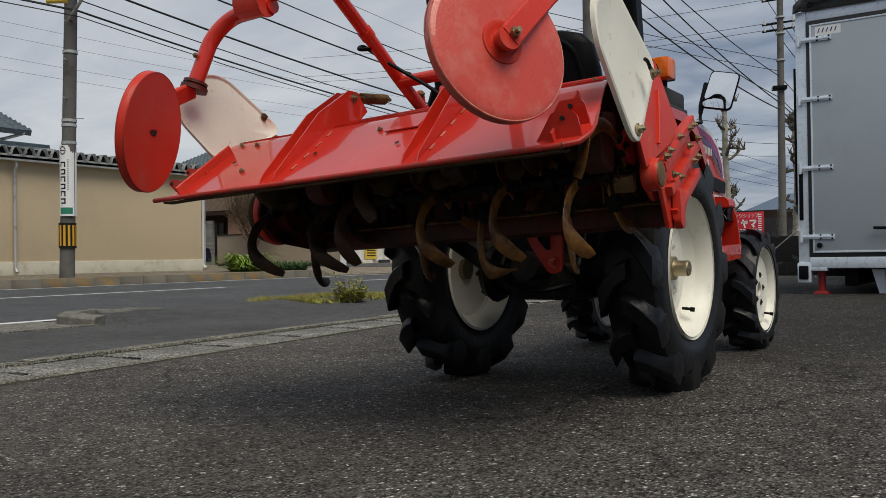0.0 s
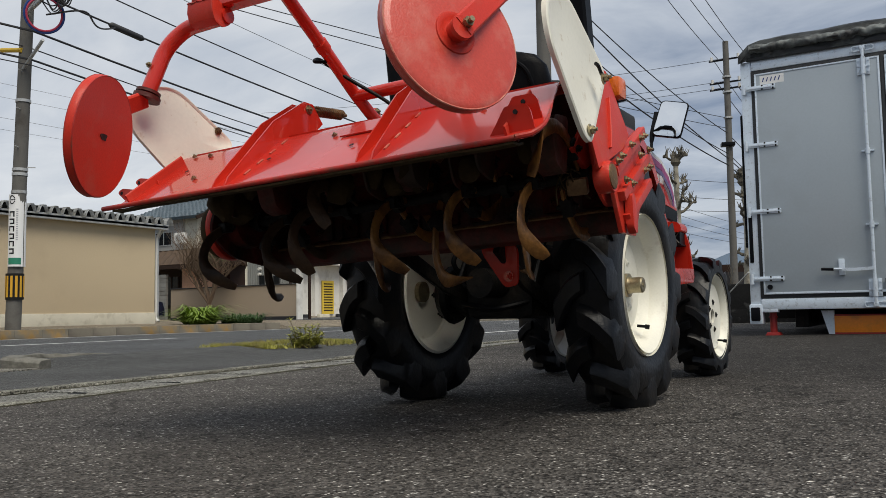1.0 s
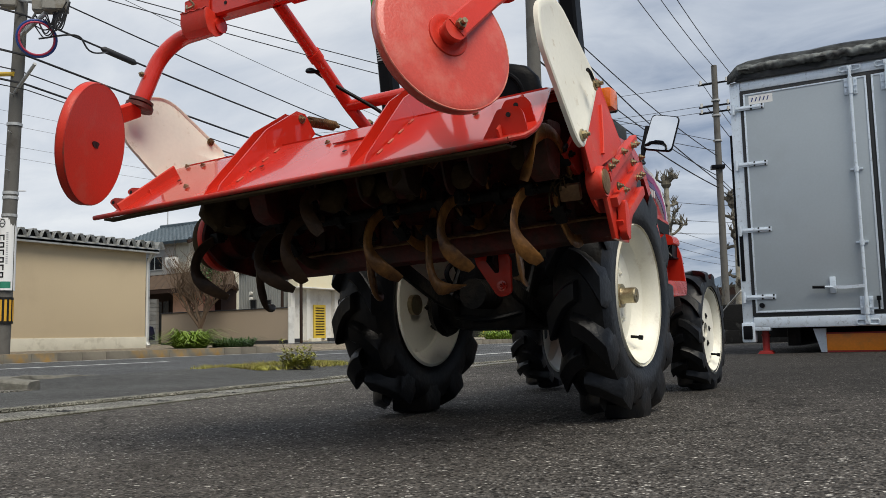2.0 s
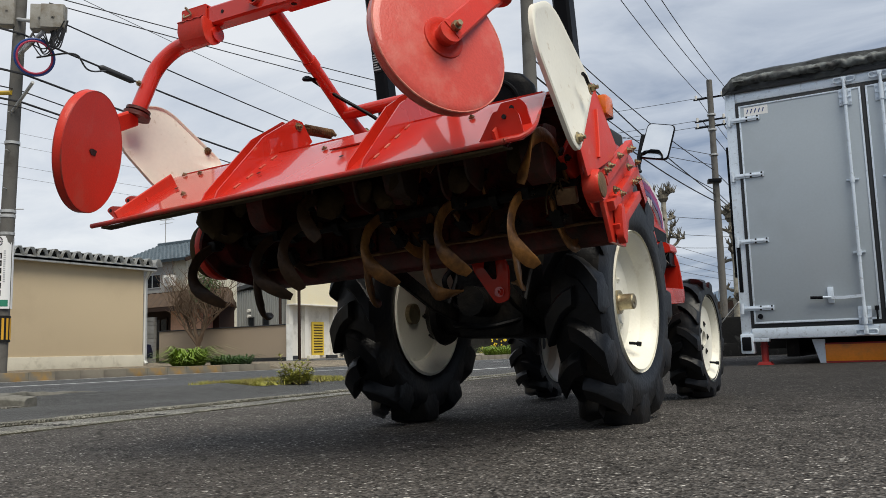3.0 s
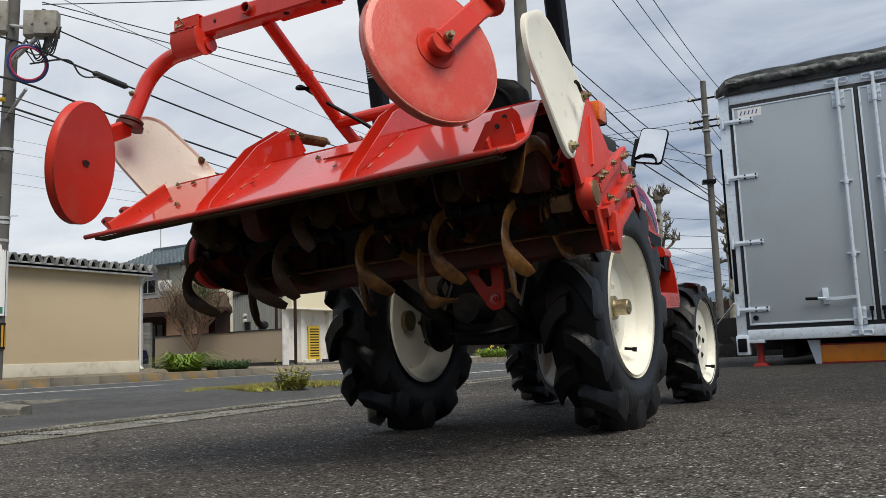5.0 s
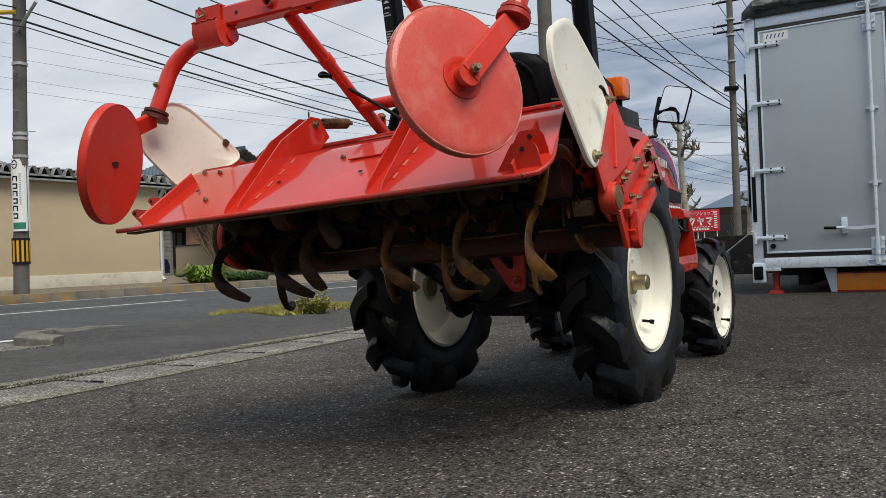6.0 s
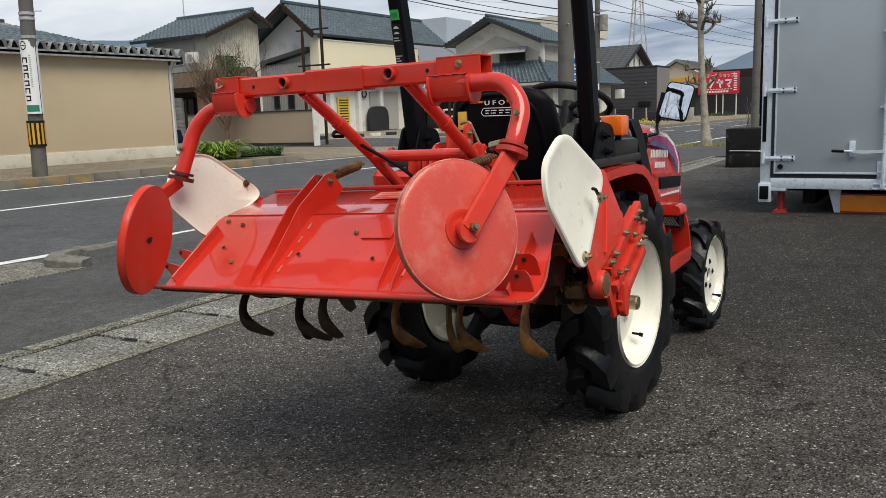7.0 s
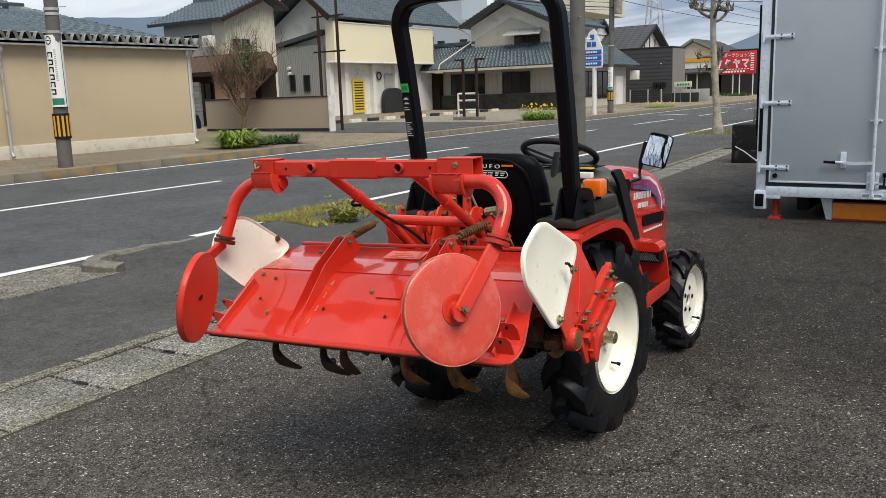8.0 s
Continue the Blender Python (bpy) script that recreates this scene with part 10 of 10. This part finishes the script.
bm = B()
box(bm, (SEAM - 0.012, TY - 0.016, ZB + 0.12), (SEAM + 0.012, TY + 0.02, ZT - 0.12), 0.004)
part("centre_seal", bm, SEAL, truck, "black centre seal")
# corner lamp housings, buffers, underride board
for s, x in ((1, XL), (-1, XR)):
    bm = B()
    x0, x1 = sorted((x - s * 0.01, x + s * 0.11))
    box(bm, (x0, TY - 0.03, ZB - 0.14), (x1, TY + 0.1, ZB + 0.05), 0.015)
    box(bm, (x + s * 0.02 - 0.0, TY - 0.02, ZB - 0.03), (x + s * 0.25, TY + 0.08, ZB + 0.02), 0.01) if s > 0 else box(bm, (x - 0.25, TY - 0.02, ZB - 0.03), (x - 0.02, TY + 0.08, ZB + 0.02), 0.01)
    hs = part("corner_casting", bm, ALUF, truck)
    bm = B()
    box(bm, (x0 + 0.015, TY - 0.045, ZB - 0.11), (x1 - 0.02, TY - 0.02, ZB + 0.02), 0.012)
    part("tail_lamp", bm, BLACK, hs, "black tail lamp block")
bm = B()
box(bm, (XL - 0.025, TY + 0.02, 0.9), (XL - 0.005, TY + 0.1, 2.2), 0.005)
box(bm, (XL + 0.015, TY - 0.012, 0.75), (XL + 0.05, TY + 0.0, 1.2), 0.003)
part("side_guard", bm, BLACK, truck, "dark rusty strip on the corner")
bm = B()
box(bm, (0.40, TY + 0.16, 0.06), (XR - 0.7, TY + 0.2, 0.24), 0.006)
und = part("underride_board", bm, ORANGEB, truck, "orange underride board")
bm = B()
prism(bm, [(0.30, TY + 0.15, 0.28), (0.41, TY + 0.15, 0.28), (0.41, TY + 0.15, 0.06), (0.36, TY + 0.15, 0.06)], (0, 0.06, 0))
part("board_bracket", bm, ALUF, und)
bm = B()
box(bm, (0.41, TY + 0.155, 0.055), (XR - 0.7, TY + 0.165, 0.075))
box(bm, (0.41, TY + 0.155, 0.228), (XR - 0.7, TY + 0.165, 0.243))
part("board_edge", bm, REDP, und)
bm = B()
for x in (0.05, 1.6):
    box(bm, (x, TY + 0.3, 0.12), (x + 0.12, TY + 4.8, 0.30), 0.01)
for yy in (TY + 0.8, TY + 2.2, TY + 3.6):
    box(bm, (XL + 0.05, yy, 0.20), (XR - 0.05, yy + 0.1, 0.31), 0.01)
tube(bm, [(0.0, TY + 1.6, 0.22), (1.8, TY + 1.6, 0.22)], 0.07, 10)
part("chassis", bm, CAST, truck, "dark underframe")
for x in (-0.12, 1.95):
    bm = B()
    tube(bm, [(x, TY + 0.12, 0.04), (x, TY + 0.12, 0.31)], 0.033, 12)
    tube(bm, [(x, TY + 0.12, 0.22), (x, TY + 0.12, 0.235)], 0.042, 12)
    prism(bm, [(x - 0.08, TY + 0.05, 0.035), (x + 0.08, TY + 0.05, 0.035), (x + 0.05, TY + 0.05, 0.08), (x - 0.05, TY + 0.05, 0.08)], (0, 0.16, 0), 0.008)
    part("stand", bm, REDP, truck, "faded red support stand")
# tarpaulin roof with rolled edge
bm = B()
n = 26
rows = []
for yy, dz, dx in ((TY - 0.03, 0.0, 0.0), (TY - 0.05, 0.09, 0.0), (TY - 0.02, 0.18, 0.01), (TY + 0.1, 0.23, 0.03), (TY + 1.0, 0.26, 0.03), (TY + 5.2, 0.26, 0.03)):
    ring = []
    for k in range(n + 1):
        f = k / n
        x = XL - 0.01 + (XR - XL + 0.02) * f
        e = min(f, 1 - f)
        drop = 0.11 * max(0, 1 - e / 0.07) ** 2
        ring.append(bm.verts.new((x, yy + 0.012 * noise.noise((x * 5, yy, 1)), ZT + dz - drop * (dz > 0) + 0.018 * noise.noise((x * 4, yy * 3, 5)))))
    rows.append(ring)
for a, b in zip(rows, rows[1:]):
    for k in range(n):
        bm.faces.new((a[k], a[k + 1], b[k + 1], b[k]))
bmesh.ops.solidify(bm, geom=bm.faces[:], thickness=0.02)
part("tarpaulin", bm, TARP_TOP, truck, "grey-green tarpaulin roof sheet", smooth=60)
bm = B()
pts = [Vector((XL + 0.1 + (XR - XL - 0.2) * k / 120, TY - 0.045 + 0.012 * noise.noise((k * 0.23, 2, 0)), ZT + 0.10 + 0.012 * noise.noise((k * 0.17, 0, 0)))) for k in range(121)]
tube(bm, pts, 0.042, 16)
for v in bm.verts:
    q = v.co
    v.co = q + Vector((0, noise.noise(q * 14), noise.noise(q * 14 + Vector((7, 0, 0))))) * 0.016 + Vector((0, 1, 1)) * 0.012 * noise.noise((q.x * 38 + q.z * 30, q.y * 20, 3))
for x in (XL + 0.16, 0.55, 1.3):
    tube(bm, [(x - 0.05, TY - 0.1, ZT + 0.09), (x + 0.05, TY - 0.1, ZT + 0.085)], 0.012, 6)
part("tarpaulin_roll", bm, TARP, truck, "rolled black tarpaulin edge", smooth=80)
bm = B()
box(bm, (XL + 0.06, TY - 0.035, ZT - 0.005), (XR - 0.06, TY - 0.01, ZT + 0.06), 0.01)
part("tarpaulin_seam", bm, SEAL, truck, "dark seam under the rolled edge")
bm = B()
tube(bm, [(-0.30, TY - 0.02, 0.66), (-1.2, TY + 3.2, 0.50), (-2.1, TY + 6.3, 0.34)], 0.008, 5)
solo("tie_rope", bm, STUCCO, "thin white rope from the truck body to a block", "rope", at=(-0.30, TY - 0.02, 0.66))
